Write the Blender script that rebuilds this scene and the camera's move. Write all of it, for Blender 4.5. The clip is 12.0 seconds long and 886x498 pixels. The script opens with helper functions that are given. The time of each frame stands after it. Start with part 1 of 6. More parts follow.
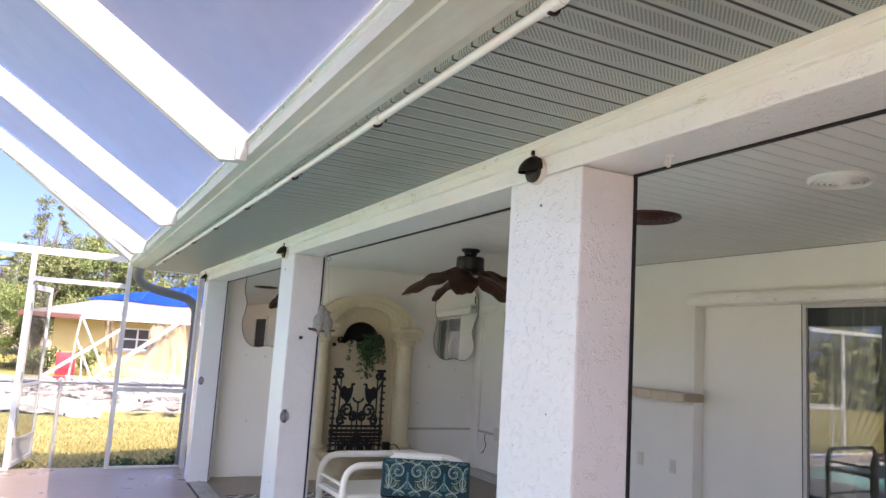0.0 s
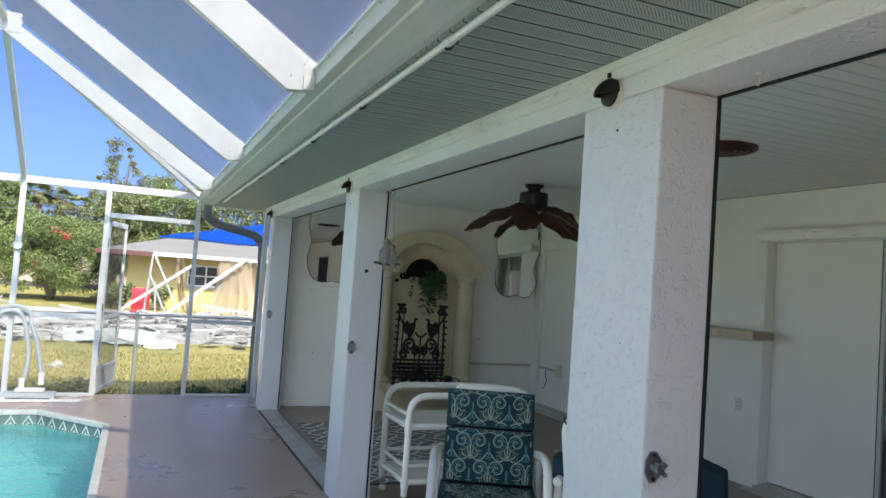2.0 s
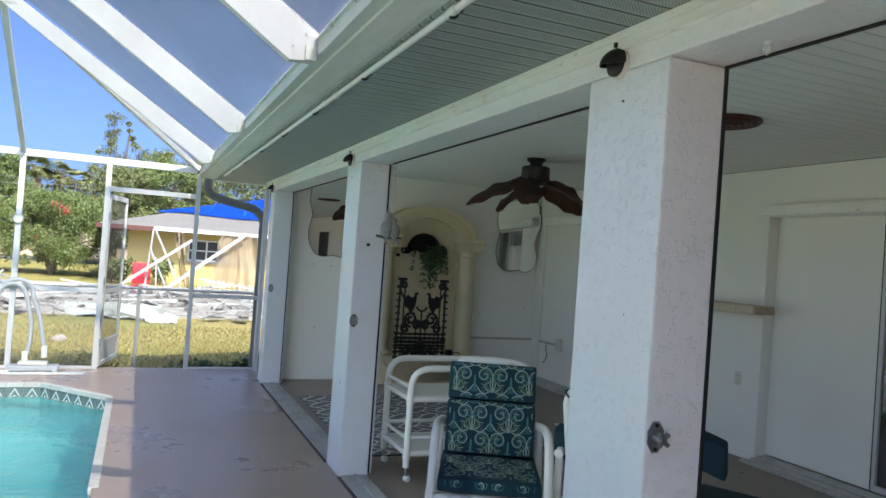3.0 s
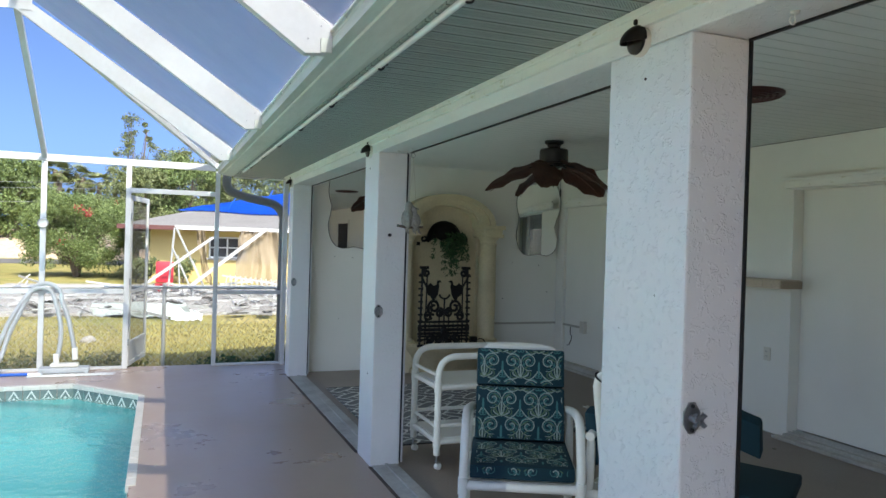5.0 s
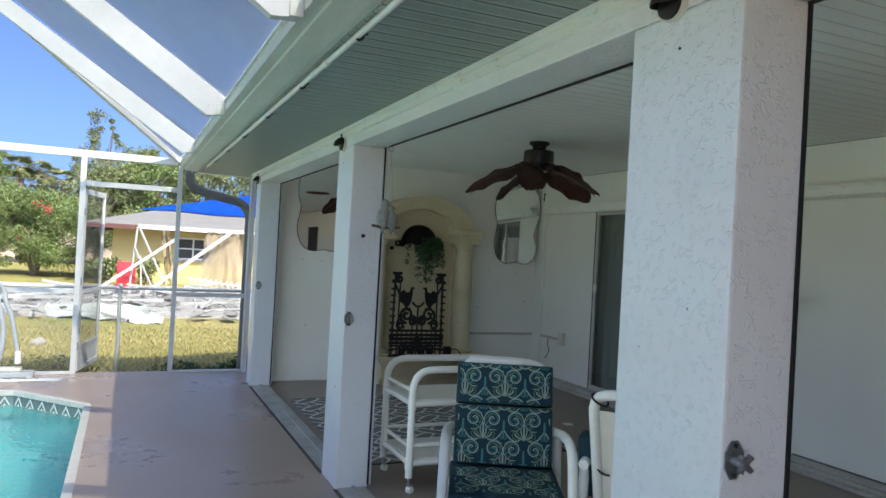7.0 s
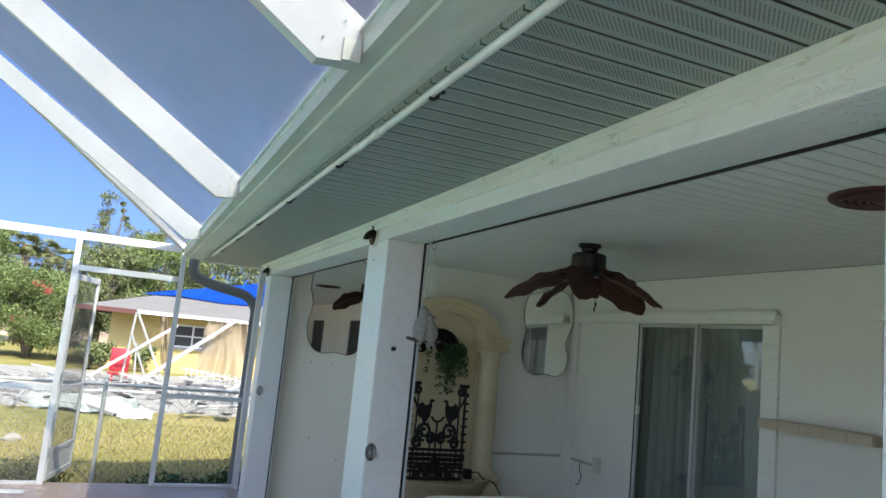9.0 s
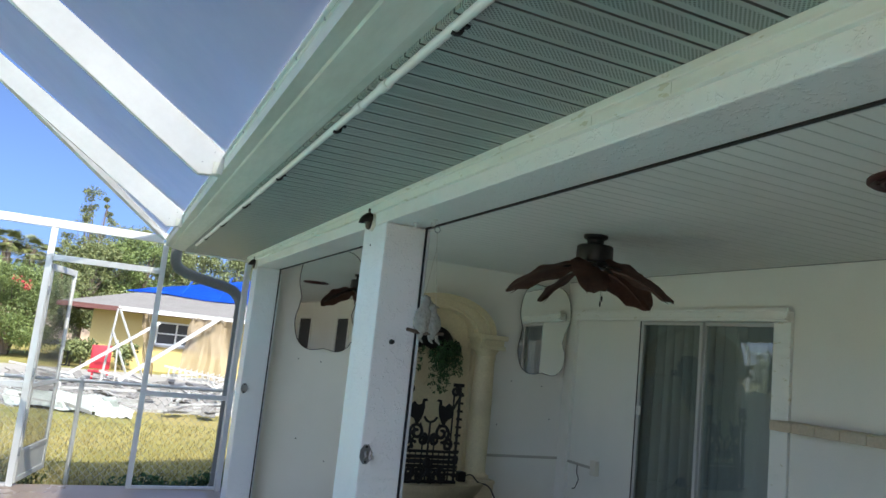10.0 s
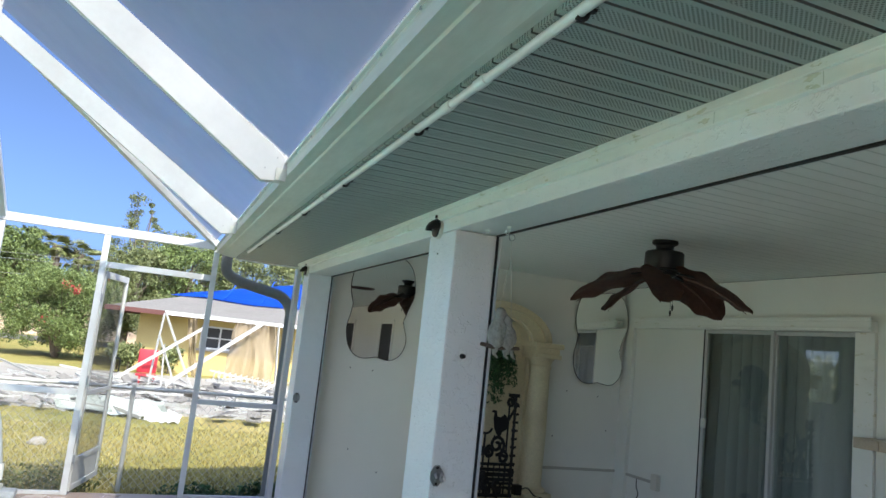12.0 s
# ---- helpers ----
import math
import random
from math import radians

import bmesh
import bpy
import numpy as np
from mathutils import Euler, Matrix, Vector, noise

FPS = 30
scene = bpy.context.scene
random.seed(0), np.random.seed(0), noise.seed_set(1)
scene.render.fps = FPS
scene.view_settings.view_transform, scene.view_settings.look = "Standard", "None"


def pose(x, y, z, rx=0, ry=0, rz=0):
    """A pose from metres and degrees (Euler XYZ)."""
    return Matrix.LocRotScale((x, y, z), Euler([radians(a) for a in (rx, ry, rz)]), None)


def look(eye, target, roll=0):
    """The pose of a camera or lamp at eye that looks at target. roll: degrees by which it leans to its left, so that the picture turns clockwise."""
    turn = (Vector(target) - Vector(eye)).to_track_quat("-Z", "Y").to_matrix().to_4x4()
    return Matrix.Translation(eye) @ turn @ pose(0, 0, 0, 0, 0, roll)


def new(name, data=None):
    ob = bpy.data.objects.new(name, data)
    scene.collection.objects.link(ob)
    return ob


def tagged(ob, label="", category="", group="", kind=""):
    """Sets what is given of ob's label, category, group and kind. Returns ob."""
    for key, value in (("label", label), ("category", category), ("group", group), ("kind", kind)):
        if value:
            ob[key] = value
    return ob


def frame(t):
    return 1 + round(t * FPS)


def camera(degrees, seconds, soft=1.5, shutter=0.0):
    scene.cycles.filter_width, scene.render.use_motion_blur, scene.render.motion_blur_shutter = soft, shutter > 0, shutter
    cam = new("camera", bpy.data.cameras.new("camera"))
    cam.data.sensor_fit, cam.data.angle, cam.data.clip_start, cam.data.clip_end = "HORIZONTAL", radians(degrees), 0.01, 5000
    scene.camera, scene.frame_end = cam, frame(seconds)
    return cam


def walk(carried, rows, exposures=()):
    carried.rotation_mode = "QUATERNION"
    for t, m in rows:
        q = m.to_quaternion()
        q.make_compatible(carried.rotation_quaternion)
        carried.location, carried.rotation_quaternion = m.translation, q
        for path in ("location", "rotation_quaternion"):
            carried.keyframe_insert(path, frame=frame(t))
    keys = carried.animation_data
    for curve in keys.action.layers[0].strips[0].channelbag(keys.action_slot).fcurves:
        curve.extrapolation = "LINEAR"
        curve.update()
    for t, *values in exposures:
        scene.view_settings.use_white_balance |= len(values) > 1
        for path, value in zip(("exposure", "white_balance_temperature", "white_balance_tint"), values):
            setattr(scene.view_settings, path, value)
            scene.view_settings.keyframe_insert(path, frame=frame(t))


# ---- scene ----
cam = camera(63.3, 12.0)
PATH = [
    (0, (0.112, 0.155, 1.584), (1.014, 1.92, 1.855), 3.6),
    (0.5, (0.101, 0.159, 1.575), (0.853, 2.001, 1.779), 3.7),
    (1, (0.09, 0.17, 1.575), (0.839, 2.017, 1.745), 3.7),
    (1.5, (0.085, 0.184, 1.56), (0.847, 2.028, 1.695), 3.8),
    (2, (0.088, 0.199, 1.544), (0.861, 2.041, 1.639), 4.0),
    (2.5, (0.084, 0.205, 1.535), (0.86, 2.048, 1.593), 4.1),
    (3, (0.079, 0.208, 1.531), (0.857, 2.05, 1.558), 4.1),
    (5, (0.063, 0.228, 1.535), (0.795, 2.089, 1.523), 1.7),
    (5.5, (0.056, 0.252, 1.546), (0.796, 2.111, 1.544), 1.4),
    (6, (0.03, 0.303, 1.548), (0.794, 2.151, 1.546), 1.4),
    (6.5, (0.051, 0.428, 1.513), (0.84, 2.266, 1.509), 2.2),
    (7, (0.168, 0.616, 1.505), (0.974, 2.446, 1.518), 3.1),
    (7.2, (0.193, 0.693, 1.514), (0.997, 2.525, 1.54), 3.6),
    (9, (0.251, 1.413, 1.613), (1.022, 3.238, 1.888), 5.6),
    (9.5, (0.263, 1.605, 1.621), (1.051, 3.419, 1.913), 6.0),
    (10, (0.309, 1.73, 1.57), (1.113, 3.54, 1.851), 6.0),
    (10.5, (0.304, 1.897, 1.591), (1.095, 3.715, 1.853), 5.9),
    (11, (0.3, 1.958, 1.624), (1.059, 3.792, 1.869), 5.8),
    (11.5, (0.271, 1.976, 1.618), (0.99, 3.824, 1.874), 5.6),
    (12, (0.232, 1.966, 1.605), (0.941, 3.815, 1.884), 6.2),
]
EXPOSURES = [(t, e + 1.90, k + 0, w - 6) for t, e, k, w in ((0.0, 0.70, 7600, 27), (0.2, 0.42, 7350, 22), (0.5, 0.15, 7050, 16), (1.0, 0.0, 6950, 12), (2.0, 0.0, 6850, 9), (12.0, 0.0, 6800, 8))]
walk(cam, [(t, look(eye, target, roll)) for t, eye, target, roll in PATH], EXPOSURES)

# ---- daylight ----
SUN_TO = Vector((0.225, -0.94, 1.0)).normalized()
sky_world = bpy.data.worlds.new("sky")
scene.world = sky_world
sky_world.use_nodes = True
wn = sky_world.node_tree
wn.nodes.clear()
sky_tex = wn.nodes.new("ShaderNodeTexSky")
sky_tex.sky_type = "NISHITA"
sky_tex.sun_disc = False
sky_tex.sun_elevation = math.asin(SUN_TO.z)
sky_tex.sun_rotation = math.atan2(SUN_TO.x, SUN_TO.y)
sky_tex.altitude, sky_tex.air_density, sky_tex.dust_density, sky_tex.ozone_density = 0.0, 0.22, 3.5, 10.0
sky_bg = wn.nodes.new("ShaderNodeBackground")
sky_bg.inputs["Strength"].default_value = 0.15
sky_out = wn.nodes.new("ShaderNodeOutputWorld")
wn.links.new(sky_tex.outputs[0], sky_bg.inputs[0])
wn.links.new(sky_bg.outputs[0], sky_out.inputs[0])
sun_data = bpy.data.lights.new("sun", "SUN")
sun_data.energy, sun_data.angle, sun_data.color = 2.0, radians(0.53), (1.0, 0.925, 0.83)
sun = new("sun", sun_data)
sun.matrix_world = look(SUN_TO * 60, (0, 0, 0))

# extra lamps in the open bays brighten the room in place of sky light
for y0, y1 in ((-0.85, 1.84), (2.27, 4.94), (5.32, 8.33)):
    bay = bpy.data.lights.new("bay_fill_lamp", "AREA")
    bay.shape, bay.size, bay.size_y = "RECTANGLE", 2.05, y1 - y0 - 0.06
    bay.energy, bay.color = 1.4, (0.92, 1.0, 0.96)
    new("bay_fill_lamp", bay).matrix_world = Matrix.Translation((1.69, (y0 + y1) / 2, 1.09)) @ pose(0, 0, 0, 0, -90, 0)

# ---- materials ----
def node_mat(name):
    m = bpy.data.materials.new(name)
    m.use_nodes = True
    t = m.node_tree
    return m, t, t.nodes["Principled BSDF"]


def noise_node(t, scale, detail=4.0, rough=0.55, coord="Object", stretch=None):
    c = t.nodes.new("ShaderNodeTexCoord")
    n = t.nodes.new("ShaderNodeTexNoise")
    n.inputs["Scale"].default_value = scale
    n.inputs["Detail"].default_value = detail
    n.inputs["Roughness"].default_value = rough
    if stretch:
        mp = t.nodes.new("ShaderNodeMapping")
        mp.inputs["Scale"].default_value = stretch
        t.links.new(c.outputs[coord], mp.inputs[0])
        t.links.new(mp.outputs[0], n.inputs["Vector"])
    else:
        t.links.new(c.outputs[coord], n.inputs["Vector"])
    return n


def ramp(t, src, stops):
    r = t.nodes.new("ShaderNodeValToRGB")
    while len(r.color_ramp.elements) < len(stops):
        r.color_ramp.elements.new(0.5)
    for e, (p, c) in zip(r.color_ramp.elements, stops):
        e.position, e.color = p, (*c, 1) if len(c) == 3 else c
    t.links.new(src, r.inputs[0])
    return r


def mix(t, fac, a, b, mode="MIX"):
    m = t.nodes.new("ShaderNodeMix")
    m.data_type, m.blend_type = "RGBA", mode
    for sock, v in ((m.inputs[0], fac), (m.inputs[6], a), (m.inputs[7], b)):
        if hasattr(v, "node"):
            t.links.new(v, sock)
        elif isinstance(v, (int, float)):
            sock.default_value = v
        else:
            sock.default_value = (*v, 1)
    return m.outputs[2]


def bump(t, height, strength, distance, p, prev=None):
    b = t.nodes.new("ShaderNodeBump")
    b.inputs["Strength"].default_value = strength
    b.inputs["Distance"].default_value = distance
    t.links.new(height, b.inputs["Height"])
    if prev:
        t.links.new(prev.outputs[0], b.inputs["Normal"])
    t.links.new(b.outputs[0], p.inputs["Normal"])
    return b


def shade(c, k):
    return tuple(v * k for v in c)


def plain(name, colour, rough=0.5, metal=0.0, vary=0.12, big=1.3, fine=40.0, dirt=None, dirt_amount=0.25, relief=0.15, depth=0.002, stretch=None):
    """A surface with large stains, fine grain, and a fine relief."""
    m, t, p = node_mat(name)
    n1 = noise_node(t, big, 5.0, 0.6, stretch=stretch)
    n2 = noise_node(t, fine, 3.0, 0.6, stretch=stretch)
    base = ramp(t, n2.outputs[0], [(0.3, shade(colour, 1 - vary)), (0.7, shade(colour, 1 + vary * 0.6))])
    stain = ramp(t, n1.outputs[0], [(0.45, (0, 0, 0)), (0.75, (dirt_amount,) * 3)])
    col = mix(t, stain.outputs[0], base.outputs[0], dirt or shade(colour, 0.7))
    t.links.new(col, p.inputs["Base Color"])
    p.inputs["Roughness"].default_value = rough
    p.inputs["Metallic"].default_value = metal
    if relief:
        bump(t, n2.outputs[0], relief, depth, p)
    return m


def stucco(name, colour, knock=0.62, dirt=(0.5, 0.5, 0.46)):
    """Painted knock-down stucco: a sand grain with sparse curled ridges, some dark specks and faint stains."""
    m, t, p = node_mat(name)
    n1 = noise_node(t, 30.0, 2.0, 0.5)
    n1.inputs["Distortion"].default_value = 1.1
    n2 = noise_node(t, 150.0, 3.0, 0.55)
    n3 = noise_node(t, 1.1, 6.0, 0.65)
    n4 = noise_node(t, 38.0, 2.0, 0.5)
    ridge = ramp(t, n1.outputs[0], [(0.43, (0, 0, 0)), (0.475, (0.85,) * 3), (0.50, (1, 1, 1)), (0.60, (0, 0, 0))])
    where = ramp(t, n4.outputs[0], [(0.50, (0, 0, 0)), (0.60, (1.0,) * 3)])
    curls = mix(t, 1.0, ridge.outputs[0], where.outputs[0], "MULTIPLY")
    height = mix(t, 0.07, curls, n2.outputs[0])
    spots = ramp(t, n3.outputs[0], [(0.5, (0, 0, 0)), (0.78, (0.3,) * 3)])
    n5 = noise_node(t, 52.0, 2.0, 0.4)
    specks = ramp(t, n5.outputs[0], [(0.80, (0, 0, 0)), (0.82, (0.75,) * 3)])
    painted = mix(t, spots.outputs[0], colour, dirt)
    t.links.new(mix(t, specks.outputs[0], painted, (0.16, 0.15, 0.13)), p.inputs["Base Color"])
    p.inputs["Roughness"].default_value = 0.36
    bump(t, height, knock, 0.0038, p)
    return m


def peeling(name, colour, under):
    """Old brushed paint: streaks along the board, small lifted flakes and dirt specks."""
    m, t, p = node_mat(name)
    n1 = noise_node(t, 26.0, 4.0, 0.6, stretch=(1, 0.35, 1))
    n2 = noise_node(t, 3.2, 5.0, 0.65, stretch=(2, 0.6, 2))
    n3 = noise_node(t, 90.0, 3.0, 0.6, stretch=(1, 0.3, 1))
    flake = ramp(t, n1.outputs[0], [(0.64, (0, 0, 0)), (0.66, (1, 1, 1))])
    stain = ramp(t, n2.outputs[0], [(0.48, (0, 0, 0)), (0.75, (0.45,) * 3)])
    speck = ramp(t, n3.outputs[0], [(0.74, (0, 0, 0)), (0.77, (0.6,) * 3)])
    worn = mix(t, stain.outputs[0], colour, shade(colour, 0.72))
    worn = mix(t, flake.outputs[0], worn, under)
    t.links.new(mix(t, speck.outputs[0], worn, (0.25, 0.25, 0.20)), p.inputs["Base Color"])
    p.inputs["Roughness"].default_value = 0.42
    b = bump(t, n3.outputs[0], 0.25, 0.0015, p)
    bump(t, flake.outputs[0], 0.7, -0.002, p, b)
    return m


M_STUCCO = stucco("white_stucco", (0.90, 0.905, 0.89))
M_WALL = plain("wall_paint", (0.87, 0.87, 0.82), 0.6, vary=0.03, big=0.8, fine=120, dirt=(0.7, 0.7, 0.64), dirt_amount=0.35, relief=0.35, depth=0.003)
M_TRIM = peeling("white_trim_paint", (0.89, 0.90, 0.86), (0.70, 0.69, 0.58))
M_GUTTER = plain("weathered_gutter_paint", (0.63, 0.65, 0.60), 0.5, vary=0.07, big=1.4, fine=14, dirt=(0.36, 0.40, 0.32), dirt_amount=0.65, stretch=(3, 0.5, 3))
M_ALU = plain("white_aluminium", (0.60, 0.61, 0.61), 0.38, vary=0.04, big=2.5, fine=25, dirt=(0.5, 0.48, 0.44), dirt_amount=0.35)
M_GREY_METAL = plain("grey_downspout_paint", (0.17, 0.18, 0.18), 0.5, vary=0.1, dirt=(0.1, 0.1, 0.1))
M_BLACK = plain("black_gasket", (0.012, 0.012, 0.013), 0.6, vary=0.1, relief=0)
M_DARK_LAMP = plain("dark_bronze_metal", (0.025, 0.022, 0.02), 0.4, 0.5, vary=0.2)
M_CHROME = plain("galvanised_metal", (0.38, 0.39, 0.40), 0.36, 0.9, vary=0.15, fine=70)
M_PVC = plain("white_pvc", (0.82, 0.83, 0.80), 0.28, vary=0.03, big=4, dirt=(0.6, 0.57, 0.48), dirt_amount=0.25)
M_PLATE = plain("ivory_plastic", (0.72, 0.70, 0.62), 0.35, vary=0.02, relief=0)
M_CREAM = plain("cream_cast_stone", (0.68, 0.60, 0.41), 0.6, vary=0.10, big=2.5, fine=55, dirt=(0.42, 0.34, 0.20), dirt_amount=0.45, relief=0.4, depth=0.003)
M_IRON = plain("black_wrought_iron", (0.012, 0.012, 0.013), 0.45, 0.3, vary=0.3, fine=90)
M_FAN = plain("brown_carved_palm_blade", (0.13, 0.06, 0.042), 0.5, vary=0.3, big=6, fine=60, dirt=(0.03, 0.015, 0.012), dirt_amount=0.6, relief=0.5)
M_ROSE = plain("dark_red_ceiling_grille", (0.07, 0.022, 0.018), 0.45, vary=0.2)
M_TILE = plain("travertine_tile", (0.55, 0.47, 0.36), 0.5, vary=0.12, big=7, fine=50, dirt=(0.4, 0.33, 0.24))
M_CONCRETE = plain("pale_concrete", (0.33, 0.31, 0.285), 0.85, vary=0.15, big=0.6, fine=25, dirt=(0.24, 0.225, 0.20), dirt_amount=0.6, relief=0.5)
M_SILL = plain("worn_white_sill", (0.52, 0.51, 0.48), 0.7, vary=0.12, big=3, fine=30, dirt=(0.25, 0.23, 0.20), dirt_amount=0.7, relief=0.4)
M_ROOMFLOOR = plain("grey_brown_room_floor", (0.25, 0.205, 0.175), 0.45, vary=0.10, big=1.1, fine=60, dirt=(0.17, 0.145, 0.125), dirt_amount=0.6, relief=0.2)
M_JOINT = plain("rusty_dark_joint", (0.10, 0.075, 0.06), 0.85, vary=0.4, big=9, fine=45, dirt=(0.2, 0.15, 0.12), dirt_amount=0.7)
M_RUBBLE = plain("grey_debris", (0.18, 0.17, 0.16), 0.8, vary=0.3, big=2, fine=12, dirt=(0.2, 0.19, 0.17), dirt_amount=0.7)
M_BIRD = plain("whitewashed_carved_wood", (0.36, 0.36, 0.32), 0.7, vary=0.3, big=15, fine=60, dirt=(0.25, 0.22, 0.18), dirt_amount=0.6, relief=0.6, depth=0.004)
M_ROPE = plain("pale_string", (0.6, 0.57, 0.5), 0.8, relief=0)
M_YELLOW = plain("yellow_house_paint", (0.48, 0.37, 0.15), 0.7, vary=0.06, big=0.8, fine=20, dirt=(0.46, 0.34, 0.14))
M_SHINGLE = plain("grey_shingles", (0.18, 0.17, 0.165), 0.85, vary=0.2, big=0.7, fine=9, dirt=(0.13, 0.125, 0.12), dirt_amount=0.6, stretch=(1, 3, 3))
M_RED = plain("red_plastic", (0.40, 0.03, 0.045), 0.4, vary=0.1)
M_MAROON = plain("maroon_fascia_paint", (0.10, 0.032, 0.026), 0.5)
M_TARP = plain("blue_tarpaulin", (0.008, 0.10, 0.62), 0.38, vary=0.12, big=0.9, fine=6, dirt=(0.01, 0.06, 0.42), dirt_amount=0.7, relief=0.6, depth=0.05)
M_BARK = plain("grey_brown_bark", (0.14, 0.11, 0.085), 0.9, vary=0.35, big=3, fine=18, relief=0.9, depth=0.03)
M_ROAD = plain("asphalt", (0.12, 0.115, 0.11), 0.9, vary=0.2, big=0.4, fine=15)
M_DIRT = plain("pale_sand", (0.46, 0.35, 0.25), 0.95, vary=0.2, big=0.3, fine=4, dirt=(0.36, 0.26, 0.17), dirt_amount=0.5)
M_HOSE = plain("grey_hose", (0.42, 0.44, 0.45), 0.45, vary=0.1)
M_POLE = plain("blue_pole", (0.02, 0.12, 0.55), 0.35)
M_TEAL = plain("teal_cloth", (0.002, 0.032, 0.05), 0.85, vary=0.15, fine=400, relief=0.3, depth=0.001)
# indoor darkness as a colour, for rooms and panes
M_GLOOM = plain("interior_gloom", (0.05, 0.05, 0.055), 0.8, vary=0.2)


def soffit_material():
    """Ribbed vinyl with rows of round perforations."""
    m, t, p = node_mat("perforated_vinyl_soffit")
    c = t.nodes.new("ShaderNodeTexCoord")
    v = t.nodes.new("ShaderNodeTexVoronoi")
    v.voronoi_dimensions = "2D"
    v.inputs["Scale"].default_value = 120.0
    v.inputs["Randomness"].default_value = 0.0
    mp = t.nodes.new("ShaderNodeMapping")
    mp.inputs["Rotation"].default_value = (0, 0, radians(45))
    t.links.new(c.outputs["Object"], mp.inputs[0])
    t.links.new(mp.outputs[0], v.inputs["Vector"])
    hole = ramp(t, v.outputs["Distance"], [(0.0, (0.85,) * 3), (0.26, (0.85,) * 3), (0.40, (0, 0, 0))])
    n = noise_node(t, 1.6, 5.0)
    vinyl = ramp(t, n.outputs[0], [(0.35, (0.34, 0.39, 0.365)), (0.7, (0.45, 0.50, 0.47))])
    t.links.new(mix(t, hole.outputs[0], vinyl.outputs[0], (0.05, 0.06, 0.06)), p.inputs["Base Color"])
    p.inputs["Roughness"].default_value = 0.5
    return m


def deck_material():
    """Salmon-painted pool deck with scuffs and faint patches."""
    m, t, p = node_mat("painted_pool_deck")
    n1 = noise_node(t, 0.9, 6.0, 0.65)
    n2 = noise_node(t, 7.0, 5.0, 0.6)
    n3 = noise_node(t, 160.0, 2.0)
    a = ramp(t, n1.outputs[0], [(0.25, (0.38, 0.288, 0.232)), (0.8, (0.44, 0.335, 0.27))])
    b = ramp(t, n2.outputs[0], [(0.45, (0, 0, 0)), (0.85, (0.3,) * 3)])
    t.links.new(mix(t, b.outputs[0], a.outputs[0], (0.31, 0.24, 0.20)), p.inputs["Base Color"])
    r = ramp(t, n1.outputs[0], [(0.3, (0.20,) * 3), (0.7, (0.44,) * 3)])
    t.links.new(r.outputs[0], p.inputs["Roughness"])
    bump(t, n3.outputs[0], 0.25, 0.002, p)
    return m


def water_material():
    m, t, p = node_mat("pool_water")
    p.inputs["Base Color"].default_value = (0.75, 0.97, 0.98, 1)
    p.inputs["Roughness"].default_value = 0.02
    p.inputs["IOR"].default_value = 1.33
    p.inputs["Transmission Weight"].default_value = 1.0
    n = noise_node(t, 5.0, 3.0, 0.5)
    n2 = noise_node(t, 17.0, 2.0, 0.5)
    n3 = noise_node(t, 48.0, 2.0, 0.5)
    b = bump(t, n.outputs[0], 0.5, 0.06, p)
    b = bump(t, n2.outputs[0], 0.5, 0.02, p, b)
    bump(t, n3.outputs[0], 0.3, 0.006, p, b)
    return m


def glass_material(name, tint=(0.9, 0.95, 0.93), rough=0.0):
    """A thin clear pane: mostly see-through, with a sharp reflection."""
    m, t, p = node_mat(name)
    t.nodes.remove(p)
    out = t.nodes["Material Output"]
    tr = t.nodes.new("ShaderNodeBsdfTransparent")
    tr.inputs[0].default_value = (*tint, 1)
    gl = t.nodes.new("ShaderNodeBsdfGlossy")
    gl.inputs["Roughness"].default_value = rough
    lw = t.nodes.new("ShaderNodeLayerWeight")
    pw = t.nodes.new("ShaderNodeMath")
    pw.operation = "POWER"
    t.links.new(lw.outputs["Facing"], pw.inputs[0])
    pw.inputs[1].default_value = 4.0
    fr = t.nodes.new("ShaderNodeMath")
    fr.operation = "MULTIPLY_ADD"
    t.links.new(pw.outputs[0], fr.inputs[0])
    fr.inputs[1].default_value, fr.inputs[2].default_value = 0.5, 0.11
    mx = t.nodes.new("ShaderNodeMixShader")
    t.links.new(fr.outputs[0], mx.inputs[0])
    t.links.new(tr.outputs[0], mx.inputs[1])
    t.links.new(gl.outputs[0], mx.inputs[2])
    t.links.new(mx.outputs[0], out.inputs[0])
    return m


def veil(name, colour, opacity, streak=None):
    """Woven mesh too fine to see strand by strand: part cloth, part gap."""
    m, t, p = node_mat(name)
    out = t.nodes["Material Output"]
    n = noise_node(t, 2.2, 5.0, 0.6, stretch=streak)
    fac = ramp(t, n.outputs[0], [(0.3, (opacity * 0.9,) * 3), (0.7, (min(1, opacity * 1.1),) * 3)])
    p.inputs["Base Color"].default_value = (*colour, 1)
    p.inputs["Roughness"].default_value = 0.9
    p.inputs["Specular IOR Level"].default_value = 0.1
    tr = t.nodes.new("ShaderNodeBsdfTransparent")
    mx = t.nodes.new("ShaderNodeMixShader")
    t.links.new(fac.outputs[0], mx.inputs[0])
    t.links.new(tr.outputs[0], mx.inputs[1])
    t.links.new(p.outputs[0], mx.inputs[2])
    t.links.new(mx.outputs[0], out.inputs[0])
    return m


def leaf_material(name, dark, light):
    m, t, p = node_mat(name)
    g = t.nodes.new("ShaderNodeNewGeometry")
    r = ramp(t, g.outputs["Random Per Island"], [(0.0, dark), (0.6, light), (1.0, shade(light, 1.35))])
    t.links.new(r.outputs[0], p.inputs["Base Color"])
    p.inputs["Roughness"].default_value = 0.55
    p.inputs["Transmission Weight"].default_value = 0.0
    return m


